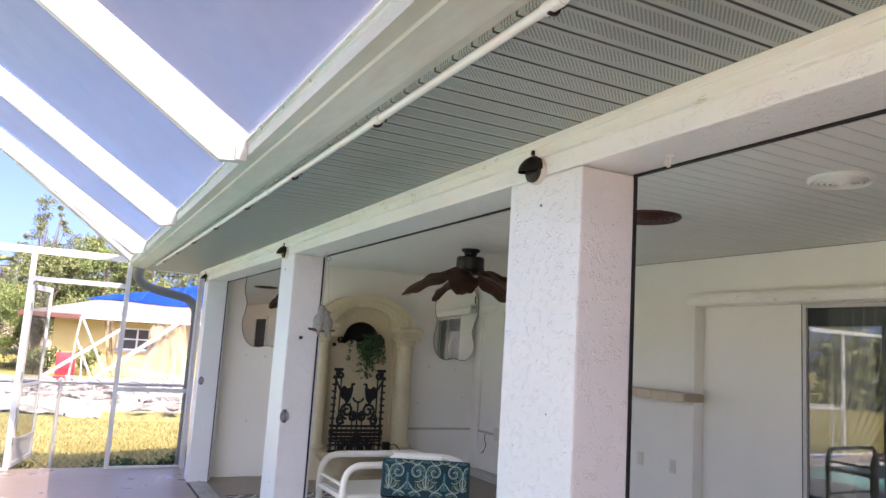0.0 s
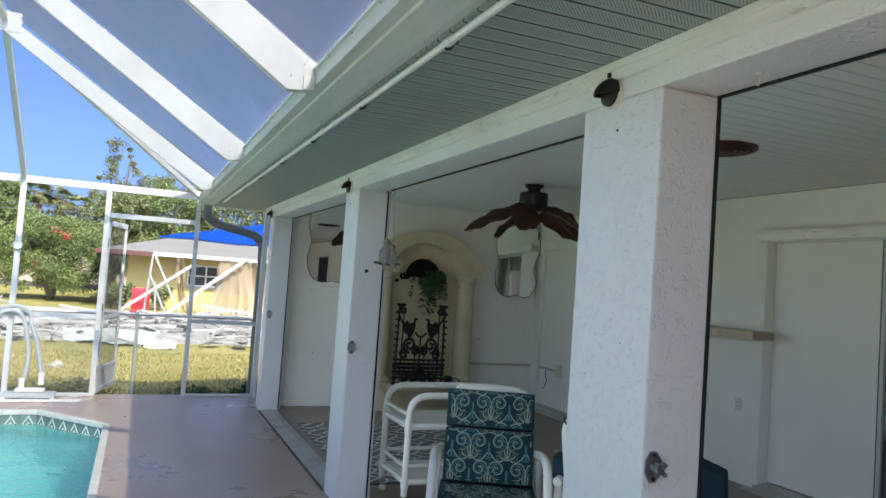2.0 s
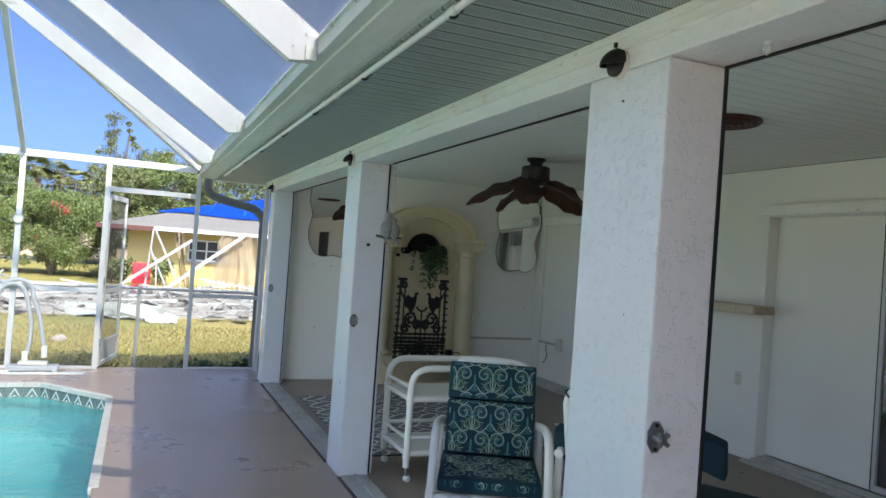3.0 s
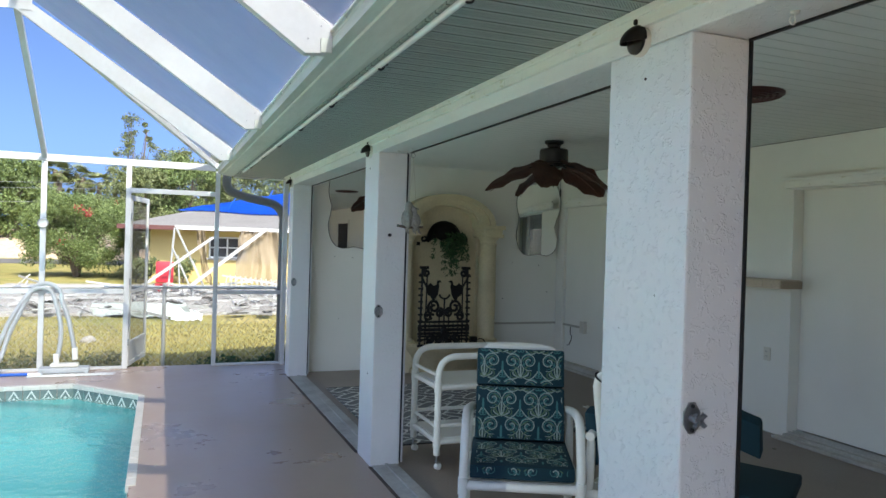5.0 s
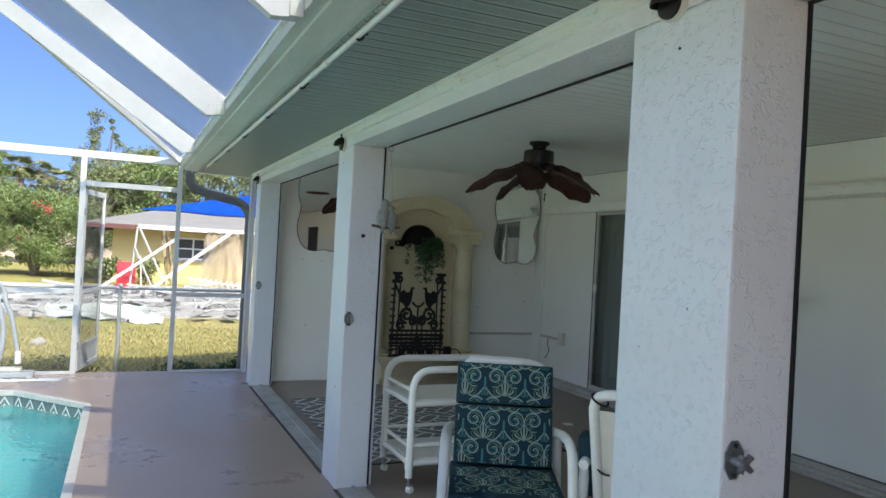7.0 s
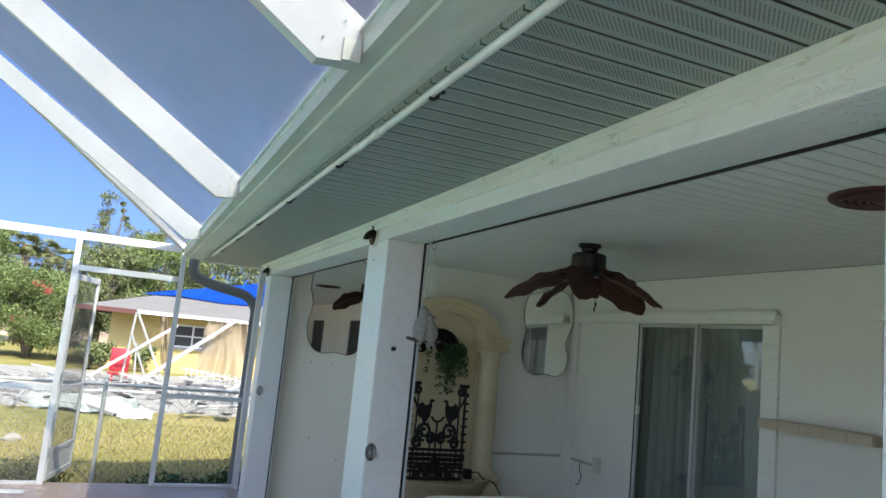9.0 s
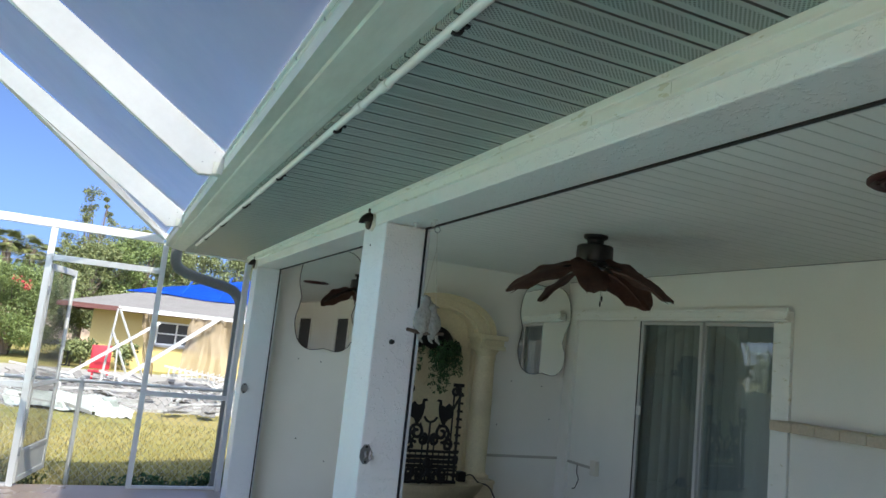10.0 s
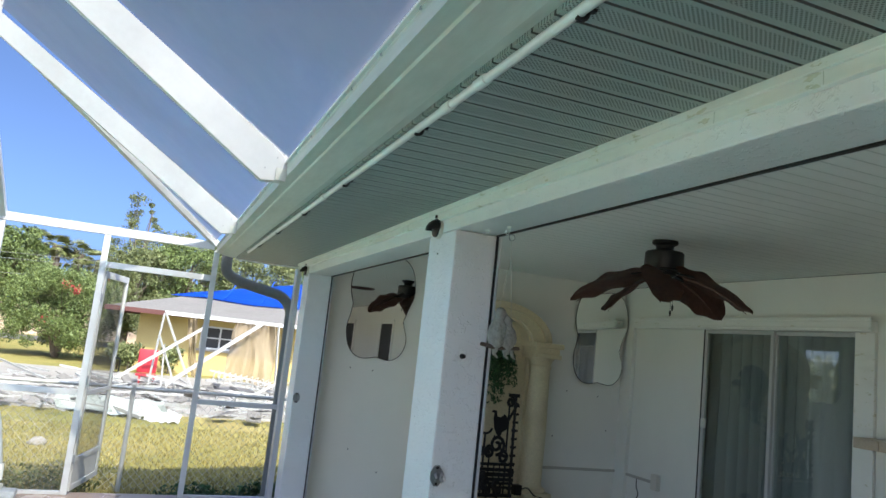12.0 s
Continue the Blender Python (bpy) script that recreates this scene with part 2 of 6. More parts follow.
def lawn_material():
    m, t, p = node_mat("dry_lawn")
    n1 = noise_node(t, 0.35, 6.0, 0.7)
    n2 = noise_node(t, 14.0, 4.0, 0.7)
    a = ramp(t, n1.outputs[0], [(0.3, (0.19, 0.19, 0.045)), (0.5, (0.31, 0.27, 0.075)), (0.72, (0.38, 0.30, 0.12))])
    b = ramp(t, n2.outputs[0], [(0.3, (0.55,) * 3), (0.7, (1.15,) * 3)])
    t.links.new(mix(t, 1.0, a.outputs[0], b.outputs[0], "MULTIPLY"), p.inputs["Base Color"])
    p.inputs["Roughness"].default_value = 0.95
    bump(t, n2.outputs[0], 0.8, 0.04, p)
    return m


def mirror_material():
    m, t, p = node_mat("silvered_mirror")
    p.inputs["Base Color"].default_value = (0.86, 0.88, 0.87, 1)
    p.inputs["Metallic"].default_value = 1.0
    p.inputs["Roughness"].default_value = 0.015
    return m


M_SOFFIT = soffit_material()
# near-black colour paints the shadow inside the soffit grooves
M_GROOVE_SHADE = plain("soffit_groove_shade", (0.085, 0.10, 0.095), 0.5, vary=0.08, big=2, fine=30, dirt=(0.25, 0.29, 0.27), dirt_amount=0.5)
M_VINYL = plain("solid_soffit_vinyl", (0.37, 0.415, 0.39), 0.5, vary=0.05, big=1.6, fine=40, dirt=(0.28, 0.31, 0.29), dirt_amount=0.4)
M_DECK = deck_material()
M_WATER = water_material()
M_GLASS = glass_material("window_glass")
M_SCREEN = veil("grey_screen_cloth", (0.40, 0.345, 0.335), 0.62)
M_SCREEN_THIN = veil("clear_screen_cloth", (0.20, 0.20, 0.20), 0.16)
M_SCREEN_DOOR = veil("dark_door_screen", (0.16, 0.15, 0.13), 0.5)
M_TORN = veil("torn_tan_screen", (0.30, 0.24, 0.17), 0.72, (4, 1, 0.6))
M_CURTAIN = plain("grey_curtain_cloth", (0.37, 0.385, 0.41), 0.9, vary=0.12, big=3, fine=60, stretch=(1, 1, 0.2))
M_LAWN = lawn_material()
M_MIRROR = mirror_material()
M_LEAF = leaf_material("bush_leaves", (0.04, 0.065, 0.018), (0.145, 0.19, 0.058))
M_LEAF_DRY = leaf_material("dry_tree_leaves", (0.05, 0.07, 0.025), (0.15, 0.17, 0.065))
M_LEAF_FAR = leaf_material("palm_leaves", (0.045, 0.06, 0.02), (0.14, 0.155, 0.05))
M_FERN = leaf_material("fern_leaves", (0.015, 0.04, 0.015), (0.04, 0.10, 0.035))
M_FLOWER = leaf_material("red_flowers", (0.28, 0.02, 0.03), (0.38, 0.035, 0.05))
# darker than the ceiling: groove shade put into the colour
M_CEIL_GROOVE_SHADE = plain("ceiling_groove_shade", (0.68, 0.70, 0.66), 0.5, vary=0.04)
M_CEIL = plain("white_vinyl_ceiling", (0.85, 0.86, 0.82), 0.5, vary=0.03, big=0.9, fine=60, dirt=(0.58, 0.6, 0.57), dirt_amount=0.4)

# ---- mesh helpers ----
PLACED = {}


def thing(name, loc, label, category, group="", m=None):
    ob = new(name)
    ob.empty_display_size = 0.1
    PLACED[ob] = m if m is not None else Matrix.Translation(loc)
    ob.matrix_world = PLACED[ob]
    return tagged(ob, label, category, group)


def link_mesh(name, bm, material, smooth=False):
    me = bpy.data.meshes.new(name)
    bmesh.ops.recalc_face_normals(bm, faces=bm.faces[:])
    bm.to_mesh(me)
    bm.free()
    if smooth:
        for poly in me.polygons:
            poly.use_smooth = True
        me.set_sharp_from_angle(angle=radians(40))
    for one in material if isinstance(material, (list, tuple)) else [material]:
        me.materials.append(one)
    return new(name, me)


def part(name, bm, material, parent, label="", smooth=False, world=True):
    """One mesh as a part of parent; its corners are given in the world's metres, or (world=False) in the parent's own."""
    if world:
        bm.transform(PLACED[parent].inverted())
    ob = link_mesh(name, bm, material, smooth)
    ob.parent = parent
    PLACED[ob] = PLACED[parent]
    if label:
        ob["label"] = label
    return ob


def structure(name, bm, material, label="", category="", smooth=False):
    ob = link_mesh(name, bm, material, smooth)
    PLACED[ob] = Matrix()
    return tagged(ob, label, category, kind="structure")


def box(bm, x0, x1, y0, y1, z0, z1, bevel=0.0, m=None):
    r = bmesh.ops.create_cube(bm, size=1.0)
    vs = r["verts"]
    for v in vs:
        v.co = Vector(((x0 + x1) / 2 + v.co.x * (x1 - x0), (y0 + y1) / 2 + v.co.y * (y1 - y0), (z0 + z1) / 2 + v.co.z * (z1 - z0)))
        if m:
            v.co = m @ v.co
    if bevel:
        es = list({e for v in vs for e in v.link_edges})
        bmesh.ops.bevel(bm, geom=es, offset=bevel, segments=2, affect="EDGES", profile=0.6)
    return bm


def boxed(*a, **k):
    return box(bmesh.new(), *a, **k)


def bar(bm, a, b, w, h, bevel=0.0, up=(0, 0, 1)):
    """A straight bar of w across and h deep from a to b."""
    a, b = Vector(a), Vector(b)
    d = (b - a).normalized()
    side = d.cross(Vector(up)).normalized()
    top = side.cross(d)
    m = Matrix((side, d, top)).transposed().to_4x4()
    m.translation = (a + b) / 2
    length = (b - a).length
    return box(bm, -w / 2, w / 2, -length / 2, length / 2, -h / 2, h / 2, bevel, m)


def tube(bm, pts, r, seg=10, closed=False, caps=True):
    """A round tube along points; r may be a number or one per point."""
    pts = [Vector(p) for p in pts]
    n = len(pts)
    rs = r if isinstance(r, (list, tuple)) else [r] * n
    rings, normal = [], None
    for i, p in enumerate(pts):
        if closed:
            d = pts[(i + 1) % n] - pts[i - 1]
        else:
            d = pts[min(i + 1, n - 1)] - pts[max(i - 1, 0)]
        d.normalize()
        if normal is None:
            normal = d.orthogonal().normalized()
        normal = (normal - d * normal.dot(d)).normalized()
        b = d.cross(normal)
        rings.append([bm.verts.new(p + rs[i] * (math.cos(2 * math.pi * k / seg) * normal + math.sin(2 * math.pi * k / seg) * b)) for k in range(seg)])
    for i in range(n if closed else n - 1):
        a, b = rings[i], rings[(i + 1) % n]
        for k in range(seg):
            bm.faces.new((a[k], a[(k + 1) % seg], b[(k + 1) % seg], b[k]))
    if caps and not closed:
        bm.faces.new(rings[0][::-1])
        bm.faces.new(rings[-1])
    return bm


def arc(c, r, a0, a1, n, ax=(1, 0, 0), ay=(0, 0, 1)):
    c, ax, ay = Vector(c), Vector(ax), Vector(ay)
    return [c + r * (math.cos(radians(a0 + (a1 - a0) * i / n)) * ax + math.sin(radians(a0 + (a1 - a0) * i / n)) * ay) for i in range(n + 1)]


def rounded(pts, r, n=5):
    """A polyline with its corners rounded."""
    pts = [Vector(p) for p in pts]
    out = [pts[0]]
    for a, b, c in zip(pts, pts[1:], pts[2:]):
        u, v = (a - b), (c - b)
        k = min(r, u.length * 0.48, v.length * 0.48)
        p, q = b + u.normalized() * k, b + v.normalized() * k
        for i in range(n + 1):
            s = i / n
            out.append((1 - s) ** 2 * p + 2 * s * (1 - s) * b + s * s * q)
    return out + [pts[-1]]


def lathe(bm, profile, centre, seg=24, m=None):
    """Turned shape: profile of (radius, height)."""
    rings = []
    c = Vector(centre)
    for r, z in profile:
        ring = []
        for k in range(seg):
            a = 2 * math.pi * k / seg
            co = c + Vector((r * math.cos(a), r * math.sin(a), z))
            ring.append(bm.verts.new(m @ co if m else co))
        rings.append(ring)
    for a, b in zip(rings, rings[1:]):
        for k in range(seg):
            bm.faces.new((a[k], a[(k + 1) % seg], b[(k + 1) % seg], b[k]))
    bm.faces.new(rings[0][::-1])
    bm.faces.new(rings[-1])
    return bm


def slab(bm, outline, lift, m=None):
    """A flat outline (list of 3D points) given thickness along lift."""
    a = [Vector(p) for p in outline]
    b = [p + Vector(lift) for p in a]
    if m:
        a, b = [m @ p for p in a], [m @ p for p in b]
    va, vb = [bm.verts.new(p) for p in a], [bm.verts.new(p) for p in b]
    bm.faces.new(va[::-1])
    bm.faces.new(vb)
    n = len(a)
    for k in range(n):
        bm.faces.new((va[k], va[(k + 1) % n], vb[(k + 1) % n], vb[k]))
    return bm


def leaves(name, parent, material, centres, spread, count, size, label="", flat=1.0, seed=1, droop=0.0, world=True):
    """A crown of many small folded leaves round several centres."""
    rng = np.random.default_rng(seed)
    c = np.asarray(centres, float)
    idx = rng.integers(0, len(c), count)
    d = rng.normal(size=(count, 3))
    d /= np.linalg.norm(d, axis=1)[:, None]
    rad = rng.random(count) ** 0.45
    sp = np.asarray(spread, float)[idx] if np.ndim(spread) else np.full(count, spread)
    pos = c[idx] + d * (rad * sp)[:, None] * np.array([1, 1, flat])
    u = rng.normal(size=(count, 3))
    u[:, 2] -= droop
    u /= np.linalg.norm(u, axis=1)[:, None]
    v = np.cross(u, rng.normal(size=(count, 3)))
    v /= np.linalg.norm(v, axis=1)[:, None]
    s = size * (0.6 + 0.8 * rng.random(count))[:, None]
    w = np.cross(u, v)
    tip, base = pos + u * s, pos - u * s
    left, right = pos + v * s * 0.45 + w * s * 0.15, pos - v * s * 0.45 + w * s * 0.15
    verts = np.stack([base, left, tip, right], 1).reshape(-1, 3)
    if parent is not None and world:
        verts = verts - np.array(PLACED[parent].translation)
    faces = np.arange(count * 4).reshape(-1, 4)
    me = bpy.data.meshes.new(name)
    me.from_pydata(verts.tolist(), [], faces.tolist())
    me.materials.append(material)
    ob = new(name, me)
    if parent is not None:
        ob.parent = parent
        PLACED[ob] = PLACED[parent]
    if label:
        ob["label"] = label
    return ob

# ---- the house: floor, posts, beam, eaves, room ----
PX, PW = 1.435, 0.21            # outer face and thickness of the post line
BEAM_Z, SOFFIT_Z, CEIL_Z = 2.159, 2.274, 2.497
ADDED_WING_Y = -9.0
WALL_X, END_Y = 4.99, 8.60      # back wall and end wall of the covered room
SOUTH_Y = -8.0
GUT_X0, GUT_X1 = 0.68, 0.86
EAVE_Y = 9.20
CAGE_Y = 9.27


def floor_slab():
    """Deck and room floor in one slab with the pool cut out."""
    bm = bmesh.new()
    hole = [(-0.08, 1.0), (-0.08, 7.70), (-0.72, 8.40), (-3.9, 8.40), (-4.5, 7.8), (-4.5, 1.0)]
    outer = [(-6.2, SOUTH_Y - 5), (5.4, SOUTH_Y - 5), (5.4, 9.36), (-6.2, 9.36)]
    vo = [bm.verts.new((x, y, 0)) for x, y in outer]
    vh = [bm.verts.new((x, y, 0)) for x, y in hole]
    es = [bm.edges.new((v[i], v[(i + 1) % len(v)])) for v in (vo, vh) for i in range(len(v))]
    bmesh.ops.triangle_fill(bm, edges=es, use_beauty=True)
    top = bm.faces[:]
    inside = [f for f in top if all(v in vh for v in f.verts)]
    bmesh.ops.delete(bm, geom=inside, context="FACES")
    r = bmesh.ops.extrude_face_region(bm, geom=bm.faces[:])
    for g in r["geom"]:
        if isinstance(g, bmesh.types.BMVert):
            g.co.z -= 0.22
    return structure("floor", bm, M_DECK, "salmon-painted concrete pool deck and room floor, scuffed", "floor"), hole


floor, POOL = floor_slab()

for k, (y0, y1) in enumerate(((1.855, 2.25), (4.96, 5.30), (8.35, 8.598), (-1.25, -0.87), (-4.4, -4.0))):
    post = thing("post", (PX + PW / 2, (y0 + y1) / 2, 0), "white stucco square post on the deck edge, rough textured", "post", "posts of the covered room")
    part("shaft", boxed(PX, PX + PW, y0, y1, 0, BEAM_Z - 0.002, 0.008), M_STUCCO, post)
    if k < 3:
        part("screen_channel", boxed(PX + PW - 0.005, PX + PW + 0.005, y0 - 0.006, y0 + 0.006, 0.02, BEAM_Z - 0.006), M_BLACK, post, "black screen channel along the edge")
    if k in (1, 2):
        part("channel_trim", boxed(PX + PW + 0.006, PX + PW + 0.016, y0 - 0.014, y0 + 0.006, 0.02, BEAM_Z - 0.01), M_ALU, post, "thin white aluminium strip")

    if k < 2:
        # raised dark dots stand in for small holes in the stucco
        for dy, z in ((0.205, 2.061), (0.12, 0.62)):
            part("screw", lathe(bmesh.new(), [(0.004, 0), (0.004, 0.003), (0.002, 0.004)], (0, 0, 0), 8, Matrix.Translation((PX, y0 + dy, z)) @ pose(0, 0, 0, 0, -90, 0)), M_DARK_LAMP, post, "small raised dark dot for a hole in the post")

beam = structure("beam", boxed(PX, PX + PW, SOUTH_Y, END_Y, BEAM_Z, 2.56, 0.006), M_STUCCO, "white stucco beam over the openings", "beam")
bm = boxed(PX - 0.022, PX - 0.001, SOUTH_Y, END_Y + 0.19, 2.218, SOFFIT_Z, 0.003)
box(bm, PX - 0.034, PX - 0.0225, SOUTH_Y, END_Y + 0.19, 2.250, SOFFIT_Z, 0.003)
for y in (3.00, 3.31, 5.6):
    bm_j = boxed(PX - 0.0228, PX - 0.0221, y - 0.0008, y + 0.0008, 2.220, 2.2495)
    structure("trim_joint", bm_j, M_GUTTER, "dark open joint in the frieze board", "joint")
structure("trim", bm, M_TRIM, "white painted frieze board under the soffit, peeling", "trim")
bm = bmesh.new()
for y0, y1 in ((-0.86, 1.853), (2.252, 4.958), (5.302, 8.348)):
    box(bm, PX + PW - 0.010, PX + PW + 0.002, y0, y1, BEAM_Z - 0.007, BEAM_Z - 0.0005)
structure("screen_track", bm, M_BLACK, "black screen track under the beam", "track")
bm = bmesh.new()
for y0, y1 in ((-0.86, 1.853), (2.252, 4.958), (5.302, 8.348)):
    box(bm, PX + PW + 0.003, PX + PW + 0.010, y0, y1, BEAM_Z - 0.006, BEAM_Z + 0.02)
structure("screen_track_trim", bm, M_ALU, "thin white strip beside the screen track", "track")
bm, joint = bmesh.new(), bmesh.new()
for y0, y1 in ((-0.86, 1.853), (2.252, 4.958), (5.302, 8.348)):
    box(bm, PX + 0.012, PX + PW - 0.02, y0, y1, -0.01, 0.010, 0.003)
    box(bm, PX + 0.105, PX + 0.125, y0, y1, 0.009, 0.018)
    box(joint, PX - 0.012, PX + 0.011, y0, y1, -0.01, 0.004)
structure("floor_track", bm, M_SILL, "worn pale grey threshold strip between the posts", "threshold")
# thin sheet over the slab, darker and greyer than the deck
structure("floor_room", boxed(PX + PW - 0.019, WALL_X - 0.002, SOUTH_Y + 0.1, END_Y - 0.002, -0.02, 0.003), M_ROOMFLOOR, "grey-brown concrete floor of the covered room, darker than the deck", "floor")
structure("floor_joint", joint, M_JOINT, "dark rusty joint along the threshold", "joint")


def ribbed(x0, x1, y0, y1, z, pitch, depth, material, name, label):
    """A sheet of strips that run along x, with a narrow groove between each two; seen from below. A second material
    paints the grooves' shade.
    """
    bm = bmesh.new()
    prof = []
    y = y0
    while y < y1 - 1e-6:
        e = min(y + pitch, y1)
        prof += [(y, z + depth), (y + 0.002, z), (y + 0.016, z), (max(e - 0.026, y + 0.017), z), (max(e - 0.007, y + 0.018), z), (max(e - 0.005, y + 0.019), z + depth)]
        y = e
    prof.append((y1, z + depth))
    a = [bm.verts.new((x0, py, pz)) for py, pz in prof]
    b = [bm.verts.new((x1, py, pz)) for py, pz in prof]
    for i in range(len(prof) - 1):
        f = bm.faces.new((a[i], a[i + 1], b[i + 1], b[i]))
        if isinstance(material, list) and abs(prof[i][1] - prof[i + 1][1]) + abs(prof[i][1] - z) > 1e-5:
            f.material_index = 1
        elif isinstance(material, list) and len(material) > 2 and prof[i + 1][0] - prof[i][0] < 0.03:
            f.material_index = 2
    r = bmesh.ops.extrude_face_region(bm, geom=bm.faces[:])
    for g in r["geom"]:
        if isinstance(g, bmesh.types.BMVert):
            g.co.z = z + 0.03
    return structure(name, bm, material, label, "ceiling")


ribbed(GUT_X1 + 0.002, PX - 0.0005, SOUTH_Y + 0.05, EAVE_Y - 0.02, SOFFIT_Z, 0.094, 0.014, [M_SOFFIT, M_GROOVE_SHADE, M_VINYL], "soffit", "grey-green perforated vinyl soffit with ribs, shade painted into the grooves, sooty in places")
ribbed(PX + PW + 0.002, WALL_X - 0.006, SOUTH_Y + 0.1, END_Y - 0.005, CEIL_Z, 0.10, 0.006, [M_CEIL, M_CEIL_GROOVE_SHADE], "ceiling", "off-white ribbed vinyl ceiling of the covered room")

# solid dark strip paints the shadow gap and dirt line at the ceiling edge
bm = boxed(WALL_X - 0.006, WALL_X - 0.0005, SOUTH_Y + 0.1, END_Y - 0.01, CEIL_Z - 0.005, CEIL_Z - 0.0005)
structure("ceiling_shadow_gap", bm, M_GREY_METAL, "dark strip for the shadow and dirt line between ceiling and back wall", "joint")

# gutter along the eaves
g = thing("gutter", (GUT_X0, 2.0, 2.285), "weathered white box gutter along the eaves", "gutter")
prof = [(GUT_X1, 2.30), (GUT_X1, 2.283), (GUT_X1 - 0.03, 2.279), (GUT_X0 + 0.05, 2.292), (GUT_X0 + 0.045, 2.300), (GUT_X0, 2.302), (GUT_X0 - 0.003, 2.340), (GUT_X0 + 0.006, 2.342), (GUT_X0 - 0.006, 2.354), (GUT_X0 + 0.01, 2.362), (GUT_X1, 2.378)]
part("trough", slab(bmesh.new(), [(x, SOUTH_Y, z) for x, z in prof], (0, EAVE_Y - SOUTH_Y, 0)), M_GUTTER, g)
part("drip_edge", boxed(GUT_X0 - 0.012, GUT_X0 + 0.05, SOUTH_Y, EAVE_Y - 0.01, 2.364, 2.373), M_TRIM, g, "thin white drip edge, dirty")
for k in range(16):
    y = 2.2 + k * 0.305
    part("screw", boxed(GUT_X0 - 0.008, GUT_X0 - 0.001, y - 0.005, y + 0.005, 2.350, 2.358, 0.002), M_CHROME, g)

roof_bm = slab(bmesh.new(), [(0.74, SOUTH_Y, 2.381), (9.5, SOUTH_Y, 5.2), (9.5, SOUTH_Y, 5.3), (0.74, SOUTH_Y, 2.397)], (0, EAVE_Y - SOUTH_Y, 0))
structure("roof", roof_bm, M_SHINGLE, "grey shingle roof over the covered room", "roof")
structure("eave_board", boxed(GUT_X1 + 0.002, 5.3, EAVE_Y - 0.02, EAVE_Y + 0.012, 2.262, 2.42), M_TRIM, "white board closing the end of the eaves", "trim")
structure("gable", slab(bmesh.new(), [(PX, 8.80, 2.30), (5.4, 8.80, 2.30), (5.4, 8.80, 3.85), (PX, 8.80, 2.66)], (0, -0.15, 0)), M_STUCCO, "white stucco gable end", "wall")
ribbed(PX + 0.001, 5.3, 8.805, EAVE_Y - 0.02, SOFFIT_Z, 0.135, 0.012, [M_SOFFIT, M_GROOVE_SHADE, M_VINYL], "soffit_end", "perforated soffit at the house end")

# room walls: end wall, back wall with two door openings, south wall
structure("wall_north", boxed(PX + PW * 0.3, 5.3, END_Y, 8.80, -0.1, 2.62), M_WALL, "white painted end wall of the covered room", "wall")
bm = boxed(PX, 5.3, SOUTH_Y - 0.1, SOUTH_Y + 0.1, -0.1, 2.62)
structure("wall_south", bm, M_WALL, "white painted wall closing the covered room", "wall")
# made-up house wing out of view, added to hold back light from behind
bm = boxed(-2.2, PX - 0.04, ADDED_WING_Y - 0.2, ADDED_WING_Y, -0.2, 2.6)
structure("wall_added_wing", bm, plain("tan_added_wing", (0.42, 0.40, 0.36), 0.8, vary=0.06, big=0.7, fine=40), "tan wall of an added, unseen house wing behind the pool", "wall")
structure("roof_added_wing", slab(bmesh.new(), [(-2.6, ADDED_WING_Y + 0.55, 2.45), (-2.6, ADDED_WING_Y - 4.5, 4.0), (-2.6, ADDED_WING_Y - 4.5, 4.1), (-2.6, ADDED_WING_Y + 0.55, 2.56)], (3.1, 0, 0)), M_SHINGLE, "grey shingle roof of the added, unseen house wing", "roof")
D1 = (5.60, 8.42, 2.07)          # sliding door: near and far edge, head height
D2 = (1.75, 4.76, 2.10)          # second sliding door
bm = bmesh.new()
for y0, y1, z0, z1 in ((SOUTH_Y, D2[0], -0.1, 2.62), (D2[1], D1[0], -0.1, 2.62), (D1[1], END_Y, -0.1, 2.62), (D2[0], D2[1], 2.10, 2.62), (D1[0], D1[1], 2.07, 2.62)):
    box(bm, WALL_X, WALL_X + 0.18, y0, y1, z0, z1)
bmesh.ops.remove_doubles(bm, verts=bm.verts[:], dist=0.0005)
structure("wall_east", bm, M_WALL, "white painted back wall with two sliding door openings", "wall")

for k, (y0, y1) in enumerate(((-4.1, -2.9), (-0.5, 0.33))):
    # flat near-black sheet stands for the dim room behind the glass
    door = structure("door_%d" % (k + 3), boxed(WALL_X - 0.012, WALL_X - 0.001, y0, y1, 0.02, 2.06), M_GLOOM, "glazed door in the back wall, near-black sheet for the gloom behind it", "door")
    bm = boxed(WALL_X - 0.03, WALL_X - 0.001, y0 - 0.09, y0 - 0.002, 0.0, 2.16, 0.004)
    box(bm, WALL_X - 0.03, WALL_X - 0.001, y1 + 0.002, y1 + 0.09, 0.0, 2.16, 0.004)
    box(bm, WALL_X - 0.03, WALL_X - 0.001, y0 - 0.001, y1 + 0.001, 2.065, 2.16, 0.004)
    part("casing", bm, M_TRIM, door)

# closed rooms behind the doors, their darkness painted on as near-black walls
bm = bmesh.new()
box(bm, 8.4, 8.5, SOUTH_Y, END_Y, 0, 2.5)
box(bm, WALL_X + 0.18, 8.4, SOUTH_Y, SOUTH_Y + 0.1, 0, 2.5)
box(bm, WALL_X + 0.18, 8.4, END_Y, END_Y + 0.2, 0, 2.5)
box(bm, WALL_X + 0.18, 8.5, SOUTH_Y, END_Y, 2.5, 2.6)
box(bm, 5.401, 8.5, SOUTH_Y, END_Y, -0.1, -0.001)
structure("inner_room", bm, M_GLOOM, "rooms behind the sliding doors, walls painted near-black to look unlit", "room")

